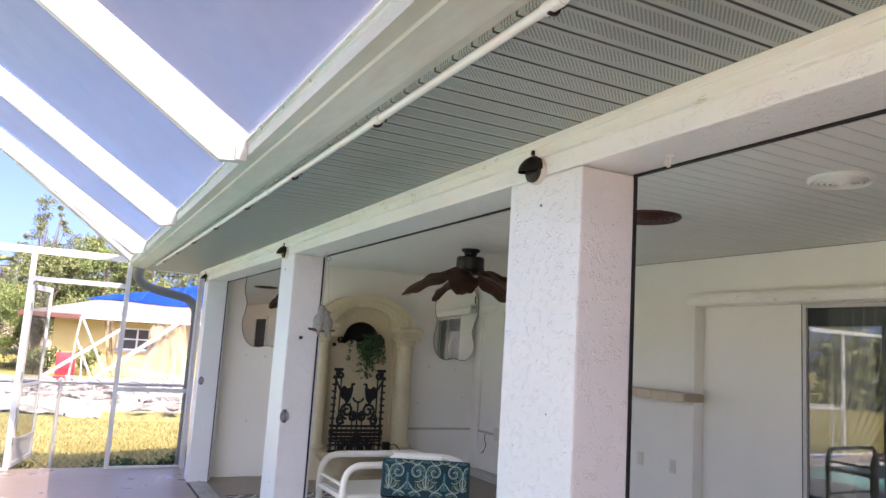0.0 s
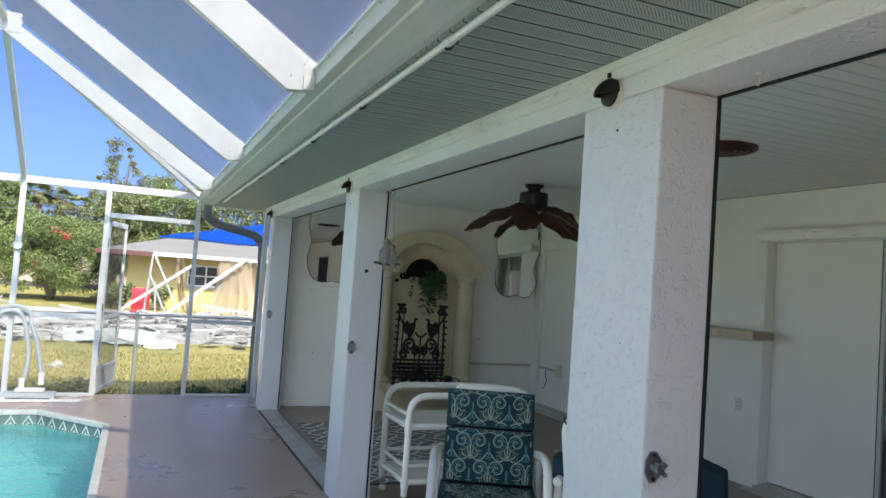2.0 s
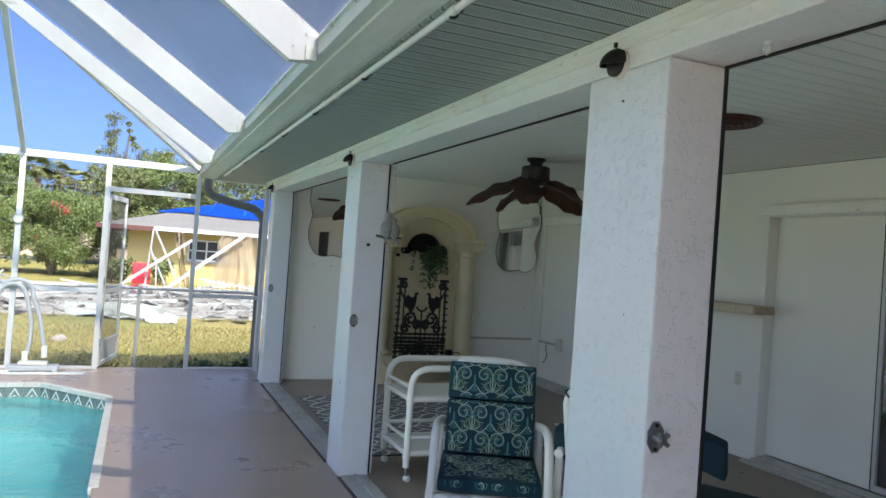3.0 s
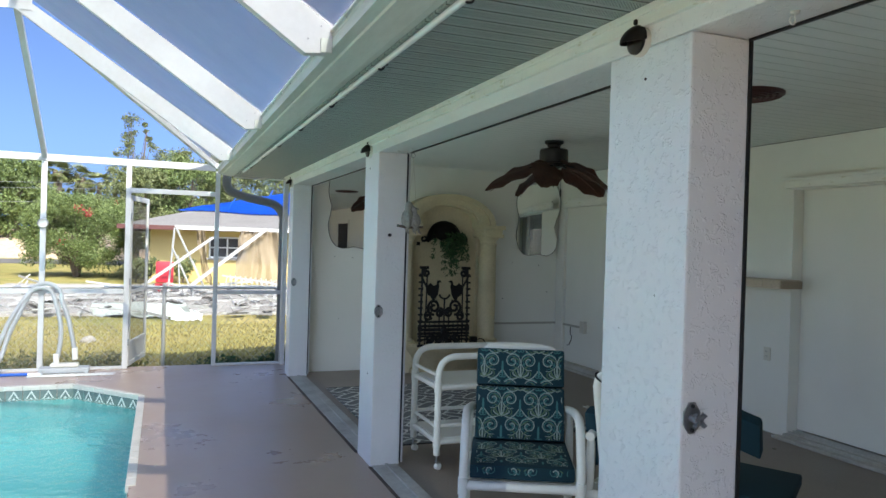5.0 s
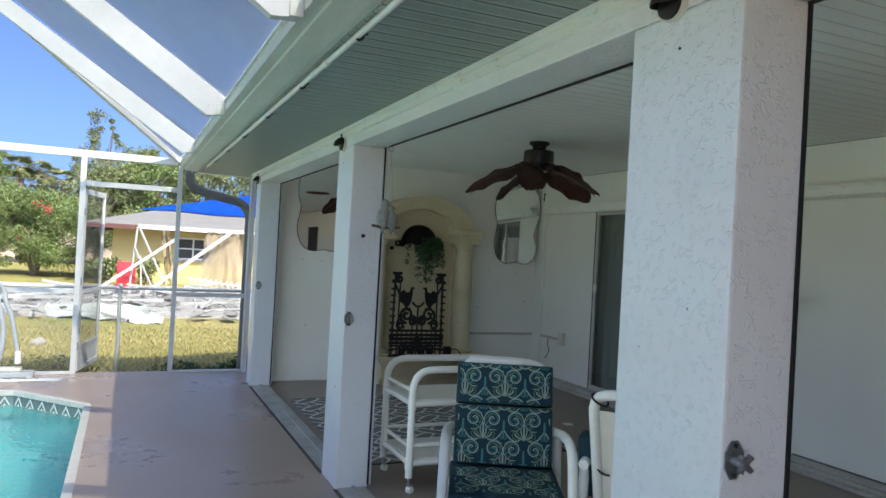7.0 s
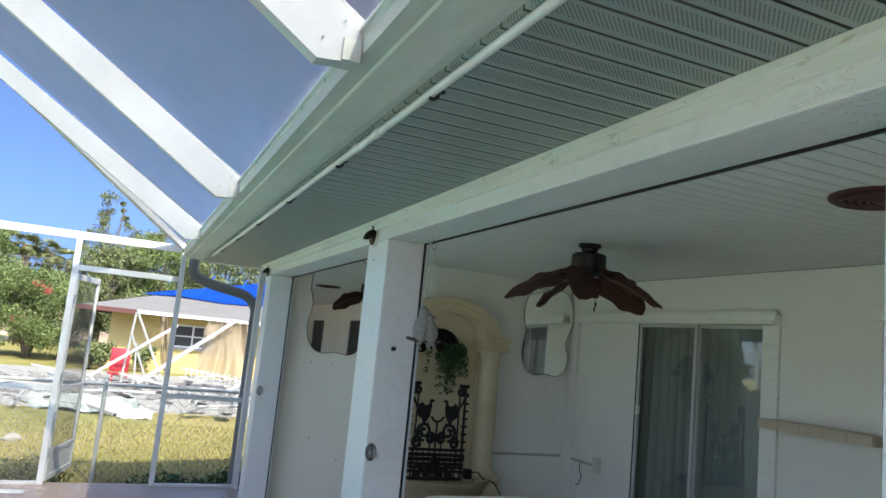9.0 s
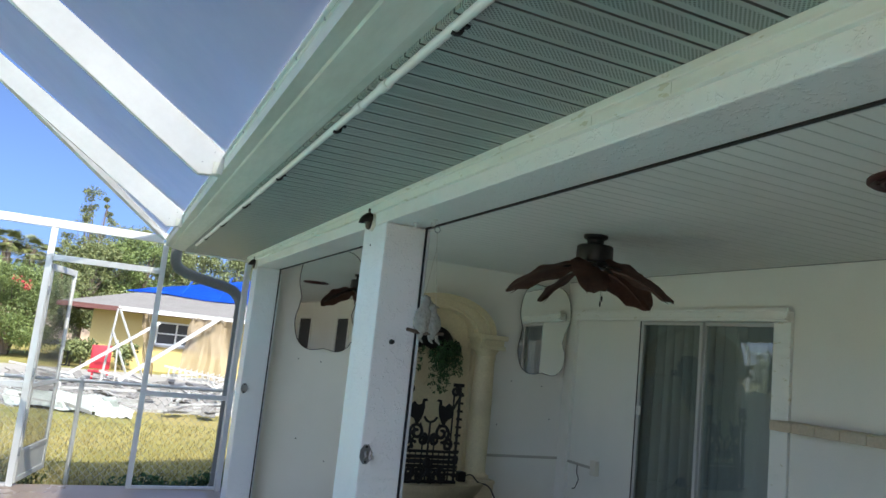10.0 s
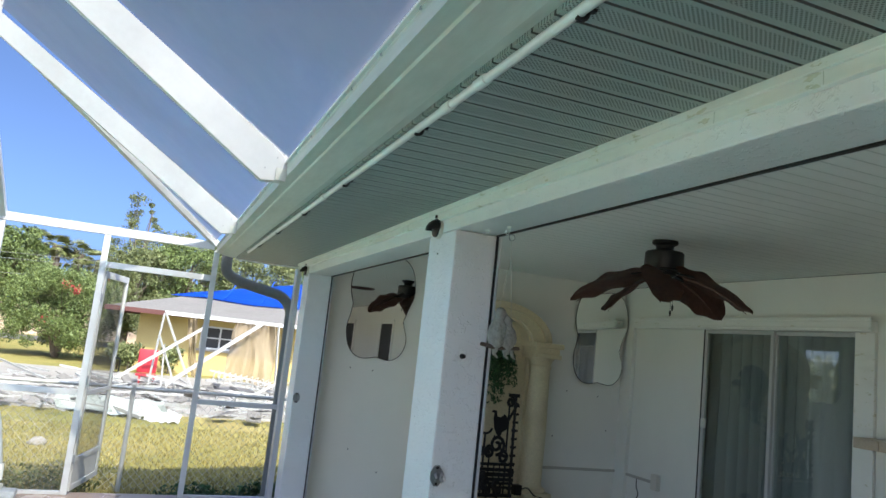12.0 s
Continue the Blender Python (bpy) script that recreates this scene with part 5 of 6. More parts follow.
for k in range(3):
    tube(bm, [(NX - 0.06 + 0.06 * k - 0.05, NY - 0.06, 1.30), (NX - 0.06 + 0.06 * k, NY - 0.06, 1.22), (NX - 0.06 + 0.06 * k + 0.05, NY - 0.06, 1.30)], 0.009, 6)
part("carving", bm, M_CREAM, niche)
part("wall_tile", boxed(NX - 0.36, NX - 0.315, NY - 0.055, NY - 0.0505, 1.52, 1.56), M_DARK_LAMP, niche, "small dark plaque")
pump_wire = thing("pump_cable", (3.78, 8.25, 0.3), "black pump cable trailing from the fountain", "cable")
part("wire", tube(bmesh.new(), rounded([(3.62, 8.22, 0.36), (3.74, 8.20, 0.42), (3.80, 8.18, 0.335), (3.95, 8.2, 0.31), (4.02, 8.15, 0.15), (4.12, 8.1, 0.012), (4.4, 8.05, 0.012)], 0.08), 0.007, 6), M_BLACK, pump_wire, smooth=True)
pump = thing("pump", (3.66, 8.24, 0.3), "small black fountain pump on the basin edge", "pump")
part("housing", boxed(3.60, 3.68, 8.19, 8.27, 0.333, 0.43, 0.012), M_IRON, pump)

# planter with fern
planter = thing("wall_planter", (NX, 8.42, 1.62), "black scalloped wall planter holding a trailing fern", "planter")
PLX = NX - 0.01
bm = bmesh.new()
rows = []
for i in range(12):
    f = i / 11
    # domed crown with a flared, scalloped brim
    r = 0.225 * math.sqrt(max(0.015, 1 - (f * 0.99) ** 2.6)) + 0.075 * (1 - f) ** 5
    row = []
    for a in range(0, 181, 5):
        c, q = math.cos(radians(a)), math.sin(radians(a))
        wave = (1 - f) ** 2 * 0.018 * math.cos(radians(a * 10)) + 0.012 * (1 - f) * math.cos(radians(a * 2)) * 2
        row.append(bm.verts.new((PLX + r * c, 8.53 - 0.62 * r * q, 1.585 + 0.245 * f - wave)))
    rows.append(row)
for a, b in zip(rows, rows[1:]):
    for k in range(len(a) - 1):
        bm.faces.new((a[k], a[k + 1], b[k + 1], b[k]))
bmesh.ops.solidify(bm, geom=bm.faces[:], thickness=0.01)
part("bowl", bm, M_IRON, planter, smooth=True)
for sgn in (-1, 1):
    part("ear", tube(bmesh.new(), arc((PLX + sgn * 0.27, 8.50, 1.60), 0.028, 90, 90 + sgn * 330, 14), 0.013, 8), M_IRON, planter, smooth=True)
rng = random.Random(11)
stems = []
for k in range(34):
    a = rng.uniform(0, math.pi)
    r = rng.uniform(0.02, 0.19)
    x0, y0 = NX + 0.04 + r * math.cos(a), 8.46 - 0.6 * r * math.sin(a)
    ln = rng.uniform(0.15, 0.52) * (1 - 0.5 * abs(r * math.cos(a)) / 0.2)
    for j in range(10):
        s = j / 9
        stems.append((x0 + 0.05 * s * math.cos(a * 3 + k), y0 - 0.05 * s, 1.66 - ln * s * s * 0.9 - 0.06 * s))
leaves("fern", planter, M_FERN, stems, 0.035, 3600, 0.016, "drooping green fern fronds", seed=4, droop=0.8)

# wrought-iron gate
GX, GY = 3.205, 8.12
gate = thing("iron_gate", (GX, GY, 0.33), "black wrought-iron gate panel with scrolls and birds", "gate")


def lift(z):
    """Heights of the pattern, stretched to the gate."""
    return 0.335 + (z - 0.335) * 1.09


def iron(name, pts, r=0.016, seg=6):
    return part(name, tube(bmesh.new(), [(x, y, lift(z)) for x, y, z in pts], r, seg), M_IRON, gate, smooth=True)


def scroll(cx, cz, r, a0, turns, grow=0.18):
    n = 26
    return [(cx + r * (grow + (1 - grow) * (1 - k / n)) * math.cos(a0 + turns * 6.283 * k / n), GY, cz + r * (grow + (1 - grow) * (1 - k / n)) * math.sin(a0 + turns * 6.283 * k / n)) for k in range(n + 1)]


Z0 = 0.335
for s in (-1, 1):
    iron("upright", [(GX + s * 0.30, GY, Z0), (GX + s * 0.285, GY, 1.20)], 0.014, 8)
    iron("upright", [(GX + s * 0.235, GY, Z0), (GX + s * 0.225, GY, 1.12)], 0.009)
    for k in range(11):
        z = Z0 + 0.06 + k * 0.076
        part("lug", boxed(GX + s * 0.30 - 0.028, GX + s * 0.30 + 0.028, GY - 0.012, GY + 0.012, z, z + 0.022, 0.003), M_IRON, gate)
    part("cap", boxed(GX + s * 0.265 - 0.055, GX + s * 0.265 + 0.055, GY - 0.014, GY + 0.014, lift(1.17), lift(1.20), 0.004), M_IRON, gate)
    iron("scroll", scroll(GX + s * 0.235, 1.13, 0.045, math.pi / 2, -s * 1.4))
    # bird
    bx = GX + s * 0.125
    bm = bmesh.new()
    outline = [(0.11, 0.0), (0.10, 0.06), (0.06, 0.09), (0.02, 0.06), (-0.02, 0.07), (-0.03, 0.115), (-0.065, 0.12), (-0.085, 0.10), (-0.05, 0.095), (-0.055, 0.05), (-0.04, -0.03), (-0.01, -0.08), (0.02, -0.11), (0.05, -0.06), (0.09, -0.04)]
    pts = [(bx + s * a * 0.95, GY - 0.006, lift(0.93 + b)) for a, b in outline]
    slab(bm, pts if s > 0 else pts[::-1], (0, 0.012, 0))
    part("bird", bm, M_IRON, gate)
    iron("wing_scroll", [(bx + s * (0.10 + 0.03 * k), GY, 0.97 + 0.05 * k) for k in range(4)], 0.012)
    iron("scroll", scroll(GX + s * 0.13, 0.76, 0.085, -math.pi / 2, s * 1.6))
    iron("scroll", scroll(GX + s * 0.06, 0.70, 0.05, math.pi / 2, s * 1.5))
    iron("scroll", scroll(GX + s * 0.20, 0.66, 0.05, math.pi / 2, -s * 1.3))
    for cx in (0.06, 0.17):
        iron("scroll", scroll(GX + s * cx, 0.42, 0.055, math.pi / 2, s * 1.6))
        iron("scroll", scroll(GX + s * (cx + 0.01), 0.375, 0.04, -math.pi / 2, -s * 1.5))
    iron("twist", [(GX + s * 0.17 + 0.014 * math.sin(k * 1.5), GY, 0.62 + k * 0.018) for k in range(12)], 0.010)
    iron("stem", [(GX + s * 0.06, GY, Z0), (GX + s * 0.06, GY, 0.70), (GX + s * 0.10, GY, 0.84)], 0.008)
iron("stem", [(GX, GY, Z0), (GX, GY, 0.86)], 0.010)
iron("stem_curve", [tuple(q) for q in arc((GX, GY, 0.92), 0.07, 200, 340, 10)], 0.012)
for z, r in ((0.345, 0.012), (0.41, 0.009), (0.445, 0.009), (0.475, 0.012), (0.515, 0.014), (0.555, 0.012), (0.60, 0.010)):
    bm = bmesh.new()
    bar(bm, (GX - 0.325, GY, lift(z)), (GX + 0.325, GY, lift(z)), r * 1.6, r * 2.6, 0.002)
    part("cross_bar", bm, M_IRON, gate)
part("medallion", lathe(bmesh.new(), [(0.045, 0), (0.045, 0.01), (0.03, 0.018), (0.012, 0.02)], (0, 0, 0), 20, Matrix.Translation((GX, GY - 0.01, 0.52)) @ pose(0, 0, 0, 90)), M_IRON, gate)
for k in range(9):
    x = GX - 0.24 + k * 0.06
    iron("baluster", [(x, GY, 0.475), (x, GY, 0.60)], 0.006)

# ---- rug ----
def rug_material():
    """Grey flat-woven rug with a white trellis of curved lines."""
    m, t, p = node_mat("grey_trellis_rug")
    c = t.nodes.new("ShaderNodeTexCoord")
    sp = t.nodes.new("ShaderNodeSeparateXYZ")
    t.links.new(c.outputs["Object"], sp.inputs[0])

    def op(kind, a, b=None):
        n = t.nodes.new("ShaderNodeMath")
        n.operation = kind
        for s, v in ((n.inputs[0], a), (n.inputs[1], b)):
            if v is None:
                continue
            if hasattr(v, "node"):
                t.links.new(v, s)
            else:
                s.default_value = v
        return n.outputs[0]

    k = 2 * math.pi / 0.30
    wx = op("SINE", op("MULTIPLY", sp.outputs[0], k))
    wy = op("SINE", op("MULTIPLY", sp.outputs[1], k))
    a = op("ABSOLUTE", op("SUBTRACT", op("FRACT", op("ADD", op("DIVIDE", sp.outputs[0], 0.15), op("MULTIPLY", wy, 0.32))), 0.5))
    b = op("ABSOLUTE", op("SUBTRACT", op("FRACT", op("ADD", op("DIVIDE", sp.outputs[1], 0.15), op("MULTIPLY", wx, 0.32))), 0.5))
    line = op("LESS_THAN", op("MINIMUM", a, b), 0.075)
    n = noise_node(t, 140.0, 2.0)
    grey = ramp(t, n.outputs[0], [(0.3, (0.10, 0.105, 0.11)), (0.7, (0.16, 0.165, 0.17))])
    t.links.new(mix(t, line, grey.outputs[0], (0.55, 0.55, 0.53)), p.inputs["Base Color"])
    p.inputs["Roughness"].default_value = 0.95
    bump(t, n.outputs[0], 0.4, 0.002, p)
    return m


rug = thing("rug", (2.6, 6.45, 0), "grey flat-woven rug with a white trellis pattern", "rug")
bm = boxed(1.70, 3.55, 5.40, 7.60, 0.001, 0.010, 0.003)
part("weave", bm, rug_material(), rug)
for y in (5.392, 7.608):
    part("binding", boxed(1.70, 3.55, y - 0.008, y + 0.008, 0.001, 0.011, 0.003), M_BLACK, rug, "dark bound edge")


# ---- patio chair with patterned cushion ----
def pattern_material(name, colour):
    return plain(name, colour, 0.85, vary=0.2, big=20, fine=300, relief=0.2, depth=0.0005)


M_PAT = [pattern_material("pale_green_print", (0.27, 0.35, 0.335)), pattern_material("sea_green_print", (0.05, 0.18, 0.19)), pattern_material("olive_print", (0.09, 0.16, 0.09))]


def ribbon(bm, pts, widths, n, lift=0.0012):
    """A flat printed stroke on a plane with normal n."""
    pts = [Vector(p) for p in pts]
    n = Vector(n)
    prev = None
    for i, p in enumerate(pts):
        d = (pts[min(i + 1, len(pts) - 1)] - pts[max(i - 1, 0)]).normalized()
        s = d.cross(n).normalized() * widths[i] / 2
        pair = (bm.verts.new(p + s + n * lift), bm.verts.new(p - s + n * lift))
        if prev:
            bm.faces.new((prev[0], prev[1], pair[1], pair[0]))
        prev = pair


def swirl(u0, v0, r, a0, turns, sgn):
    n = 22
    return [(u0 + sgn * r * (0.12 + 0.88 * (1 - k / n)) * math.cos(a0 + turns * 6.283 * k / n), v0 + r * (0.12 + 0.88 * (1 - k / n)) * math.sin(a0 + turns * 6.283 * k / n)) for k in range(n + 1)]


def damask(place, width, height, n, parent, seed, shift=0.0):
    """Scroll print of big paired volutes, palmettes and leaf sprays: place(u, v) gives the point on the cushion face."""
    bms = [bmesh.new() for _ in M_PAT]
    K = 1.3
    step_u, step_v = 0.160 * K, 0.112 * K

    def stroke(bm, pts, w0, taper=True):
        run, runs = [], []
        for u, v in pts:
            if abs(u) < width / 2 - 0.005 and 0.005 < v < height - 0.005:
                run.append((u, v))
            elif run:
                runs.append(run)
                run = []
        if run:
            runs.append(run)
        for ok in runs:
            if len(ok) < 3:
                continue
            m = len(ok)
            ribbon(bm, [place(u, v) for u, v in ok], [w0 * 0.72 * (0.4 + 0.6 * math.sin(math.pi * min(1, (i + 1.5) / m * 0.8))) for i in range(m)], n)

    v, row = shift - step_v, 0
    while v < height + 0.05:
        off = step_u / 2 if row % 2 else 0.0
        for c in range(-3, 4):
            u = c * step_u + off
            for sgn in (-1, 1):
                stroke(bms[0], swirl(u + sgn * 0.043 * K, v + 0.060 * K, 0.042 * K, -1.9, 1.75, sgn), 0.0090)
                stroke(bms[1], swirl(u + sgn * 0.043 * K, v + 0.060 * K, 0.032 * K, -1.7, 1.5, sgn), 0.0055)
                stroke(bms[2], swirl(u + sgn * 0.030 * K, v + 0.118 * K, 0.024 * K, 2.4, 1.4, sgn), 0.0065)
                stroke(bms[1], swirl(u + sgn * 0.072 * K, v + 0.108 * K, 0.013 * K, 1.0, 1.3, -sgn), 0.007)
                stroke(bms[0], [(u + sgn * K * (0.004 + 0.062 * s), v + K * (0.018 - 0.030 * s - 0.02 * math.sin(3.1 * s))) for s in np.linspace(0, 1, 9)], 0.0095)
                for q, (du, dv) in enumerate(((0.034, 0.026), (0.026, 0.042), (0.012, 0.050))):
                    stroke(bms[0 if q != 1 else 2], [(u + sgn * K * du * math.sin(2.0 * s), v + K * (0.098 + dv * s)) for s in np.linspace(0, 1, 8)], 0.0095)
                for q in range(4):
                    stroke(bms[1 if q % 2 else 2], [(u + sgn * (step_u / 2 - K * (0.006 + 0.032 * s)), v + K * (0.022 + 0.020 * q + 0.020 * s)) for s in np.linspace(0, 1, 6)], 0.0085)
            stroke(bms[0], [(u, v + K * (0.098 + 0.010 * k)) for k in range(7)], 0.013)
            stroke(bms[1], [(u, v + K * (0.004 + 0.011 * k)) for k in range(6)], 0.017)
        v += step_v
        row += 1
    for bm, mat_ in zip(bms, M_PAT):
        if len(bm.faces):
            ob = part("scroll_print", bm, mat_, parent, world=False)
            ob["kind"] = "stuff"
        else:
            bm.free()


def patio_chair(m, label, slid=0.0, aside=0.0, half=0.25, skew=0.0):
    """PVC-pipe chair: local front is -y, origin on the floor under the seat."""
    ob = thing("patio_chair", (0, 0, 0), label, "chair", "patio chairs", m=m)
    R = 0.0235
    W = 0.292
    tilt = radians(17)

    def back(u, v, out=0.0):
        return Vector((u, 0.27 + v * math.sin(tilt) - out * math.cos(tilt), 0.40 + v * math.cos(tilt) + out * math.sin(tilt)))

    for s in (-1, 1):
        x = s * W
        arm = rounded([(x, -0.24, 0.02), (x, -0.25, 0.40), (x * 0.99, -0.17, 0.66), (x * 0.98, 0.05, 0.655), (x * 0.93, 0.36, 0.60)], 0.10, 6)
        part("arm", tube(bmesh.new(), arm, R, 12), M_PVC, ob, smooth=True, world=False)
        part("rear_leg", tube(bmesh.new(), rounded([(x, 0.33, 0.02), (x, 0.30, 0.30), (x * 0.97, 0.30, 0.60)], 0.1), R, 12), M_PVC, ob, smooth=True, world=False)
        part("back_post", tube(bmesh.new(), [back(s * 0.215, -0.12, -0.012), back(s * 0.215, 0.50, -0.012)], R, 12), M_PVC, ob, smooth=True, world=False)
        for y in (-0.24, 0.33):
            part("foot_cap", lathe(bmesh.new(), [(0.026, 0.0), (0.027, 0.022), (0.024, 0.026)], (x, y, 0.0), 12), M_PVC, ob, world=False)
        part("side_rail", tube(bmesh.new(), [(x, -0.24, 0.33), (x, 0.31, 0.30)], R, 12), M_PVC, ob, smooth=True, world=False)
        part("fitting", tube(bmesh.new(), [(x, -0.245, 0.29), (x, -0.248, 0.375)], R + 0.004, 12), M_PVC, ob, smooth=True, world=False)
    part("front_rail", tube(bmesh.new(), [(-W, -0.245, 0.335), (W, -0.245, 0.335)], R, 12), M_PVC, ob, smooth=True, world=False)
    part("rear_rail", tube(bmesh.new(), [(-W, 0.31, 0.30), (W, 0.31, 0.30)], R, 12), M_PVC, ob, smooth=True, world=False)
    top = [back(-0.215, 0.49, -0.012), back(-0.205, 0.545), back(-0.14, 0.565), back(0, 0.572), back(0.14, 0.565), back(0.205, 0.545), back(0.215, 0.49, -0.012)]
    part("top_rail", tube(bmesh.new(), rounded(top, 0.05, 3), R, 12), M_PVC, ob, smooth=True, world=False)
    part("head_roll", tube(bmesh.new(), [back(-0.19, 0.556, 0.012), back(0.09, 0.556, 0.012)], R + 0.006, 12), M_PVC, ob, smooth=True, world=False)
    part("sling", slab(bmesh.new(), [back(-0.20, 0.0, -0.01), back(0.20, 0.0, -0.01), back(0.20, 0.49, -0.01), back(-0.20, 0.49, -0.01)], (0, 0.004, 0)), M_PLATE, ob, "cream sling cloth", world=False)
    part("seat_sling", boxed(-0.28, 0.28, -0.22, 0.28, 0.352, 0.358), M_PLATE, ob, "cream sling cloth", world=False)
    if slid:
        for v in (0.535, 0.20):
            ring = [back(0.19 + 0.034 * math.cos(a), v + 0.02 * math.cos(a), 0.034 * math.sin(a)) for a in np.linspace(0, 6.283, 13)[:-1]]
            part("tie_cord", tube(bmesh.new(), ring, 0.005, 6, closed=True), M_BLACK, ob, "black cord tied round the pipe", world=False)
    # cushion: seat, lower back, head section
    seat = boxed(1.5 * aside - half - 0.012, 1.5 * aside + half + 0.012, -0.255, 0.29, 0.372, 0.442, 0.014)
    for v in seat.verts:
        v.co.z += 0.010 * math.cos(v.co.x / 0.25 * 1.5) * (1 if v.co.z > 0.4 else 0.2)
    cush = part("seat_cushion", seat, M_TEAL, ob, "teal cushion with a pale scroll print", smooth=True, world=False)
    damask(lambda u, v: Vector((1.5 * aside + u, -0.242 + v, 0.4435 + 0.0100 * math.cos((1.5 * aside + u) / 0.25 * 1.5))), 0.485, 0.40, (0, 0, 1), cush, 1, -0.02)
    damask(lambda u, v: Vector((1.5 * aside + u, -0.2562, 0.392 + v)), 0.47, 0.05, (0, -1, 0), cush, 5, -0.05)
    nrm = Vector((0, -math.cos(tilt), math.sin(tilt)))
    for v0, v1, th in ((0.03, 0.325, 0.085), (0.332, 0.542 + slid, 0.080)):
        off = aside if v0 > 0.1 else 0.0
        bm = boxed(off - half, off + half, -th, 0.0, v0, v1, 0.014)
        for v in bm.verts:
            v.co = back(v.co.x, v.co.z + (v.co.x - off) * (skew if v0 > 0.1 else 0.0), 0.012 - v.co.y)
        cb = part("back_cushion", bm, M_TEAL, ob, "teal cushion with a pale scroll print", smooth=True, world=False)
        damask(lambda u, v, v0=v0, th=th, off=off: back(off + u, v0 + v + u * (skew if v0 > 0.1 else 0.0), 0.0125 + th), 0.485, v1 - v0, nrm, cb, 2, 0.0 if v0 < 0.1 else 0.06)
    return ob


CH = Matrix.Translation((1.875, 3.62, 0)) @ Matrix.Rotation(radians(-25.5), 4, "Z")
patio_chair(CH, "white plastic-pipe patio chair with a teal scroll-patterned cushion")
patio_chair(Matrix.Translation((2.53, 3.27, 0)) @ Matrix.Rotation(radians(126), 4, "Z"), "white plastic-pipe patio chair facing the back wall, teal cushion slipped sideways", -0.04, -0.20, 0.31, 0.35)

# ---- bar cart ----
cart = thing("serving_cart", (2.27, 5.02, 0), "white plastic-pipe serving cart with two trays on casters", "cart")
CX0, CX1, CY0, CY1 = 1.85, 2.70, 4.78, 5.26
for y in (CY0, CY1):
    p = rounded([(CX0, y, 0.10), (CX0, y, 0.77), (CX1, y, 0.77), (CX1, y, 0.10)], 0.14, 7)
    part("side_hoop", tube(bmesh.new(), p, 0.023, 12), M_PVC, cart, smooth=True)
    for z in (0.56, 0.19):
        part("long_rail", tube(bmesh.new(), [(CX0, y, z), (CX1, y, z)], 0.021, 10), M_PVC, cart, smooth=True)
    part("guard_rail", tube(bmesh.new(), [(CX0, y, 0.30), (CX1, y, 0.30)], 0.013, 8), M_PVC, cart, smooth=True)
for x in (CX0, CX1):
    for z in (0.56, 0.64, 0.19, 0.29):
        part("end_rail", tube(bmesh.new(), [(x, CY0, z), (x, CY1, z)], 0.019 if z in (0.56, 0.19) else 0.012, 10), M_PVC, cart, smooth=True)
    for y in (CY0, CY1):
        for z in (0.56, 0.19):
            part("fitting", tube(bmesh.new(), [(x, y, z - 0.035), (x, y, z + 0.035)], 0.0275, 12), M_PVC, cart, smooth=True)
        caster = part("caster", lathe(bmesh.new(), [(0.012, -0.02), (0.022, -0.016), (0.022, 0.016), (0.012, 0.02)], (0, 0, 0), 16, Matrix.Translation((x + 0.012, y, 0.022)) @ pose(0, 0, 0, 90, 0, 25)), M_PVC, cart, "small white caster", smooth=True)
        bm = boxed(x - 0.006, x + 0.026, y - 0.018, y + 0.018, 0.046, 0.056, 0.003)
        tube(bm, [(x, y, 0.05), (x, y, 0.10)], 0.008, 8)
        part("caster_fork", bm, M_CHROME, cart)
for z in (0.56, 0.19):
    part("tray", boxed(CX0 + 0.015, CX1 - 0.015, CY0 + 0.015, CY1 - 0.015, z + 0.012, z + 0.022, 0.003), M_PVC, cart)

# scraps on the room floor
rng = random.Random(21)
for k in range(9):
    x, y = rng.uniform(3.4, 4.7), rng.uniform(3.2, 7.0)
    scrap = thing("leaf_litter", (x, y, 0), "dry leaf scrap on the floor", "litter", "scraps on the floor")
    bm = bmesh.new()
    s = rng.uniform(0.008, 0.02)
    slab(bm, [(x + s * math.cos(a) * rng.uniform(0.6, 1.3), y + s * math.sin(a) * rng.uniform(0.5, 1.2), 0.002) for a in (0.3, 1.2, 2.4, 3.5, 4.6, 5.6)], (0, 0, 0.004))
    part("scrap", bm, M_BARK, scrap)
star = thing("starfish", (3.95, 6.15, 0), "pale dried starfish lying on the floor", "starfish")
bm = bmesh.new()
pts = []
for k in range(10):
    r = 0.055 if k % 2 == 0 else 0.02
    pts.append((3.95 + r * math.cos(k * 0.628), 6.15 + r * math.sin(k * 0.628), 0.003))
slab(bm, pts, (0, 0, 0.012))
part("star_body", bm, M_PLATE, star)
M_FENCE = plain("dull_galvanised_wire", (0.50, 0.51, 0.50), 0.6, 0.2, vary=0.1, fine=70)

# ---- chain-link fence ----
FY0 = 10.45
fence = thing("chain_link_fence", (0.13, FY0, GZ), "low galvanised chain-link fence at the lawn edge", "fence")
for x in (-5.0, -2.4, 0.13, 2.7, 5.2):
    part("fence_post", tube(bmesh.new(), [(x, FY0, GZ), (x, FY0, 0.88)], 0.024, 10), M_FENCE, fence, smooth=True)
    part("post_cap", lathe(bmesh.new(), [(0.028, 0), (0.028, 0.02), (0.012, 0.04)], (x, FY0, 0.875), 10), M_FENCE, fence)
part("top_rail", tube(bmesh.new(), [(-5.0, FY0, 0.86), (5.2, FY0, 0.86)], 0.019, 8), M_FENCE, fence, smooth=True)
verts, faces = [], []
pitch, H = 0.085, 1.04
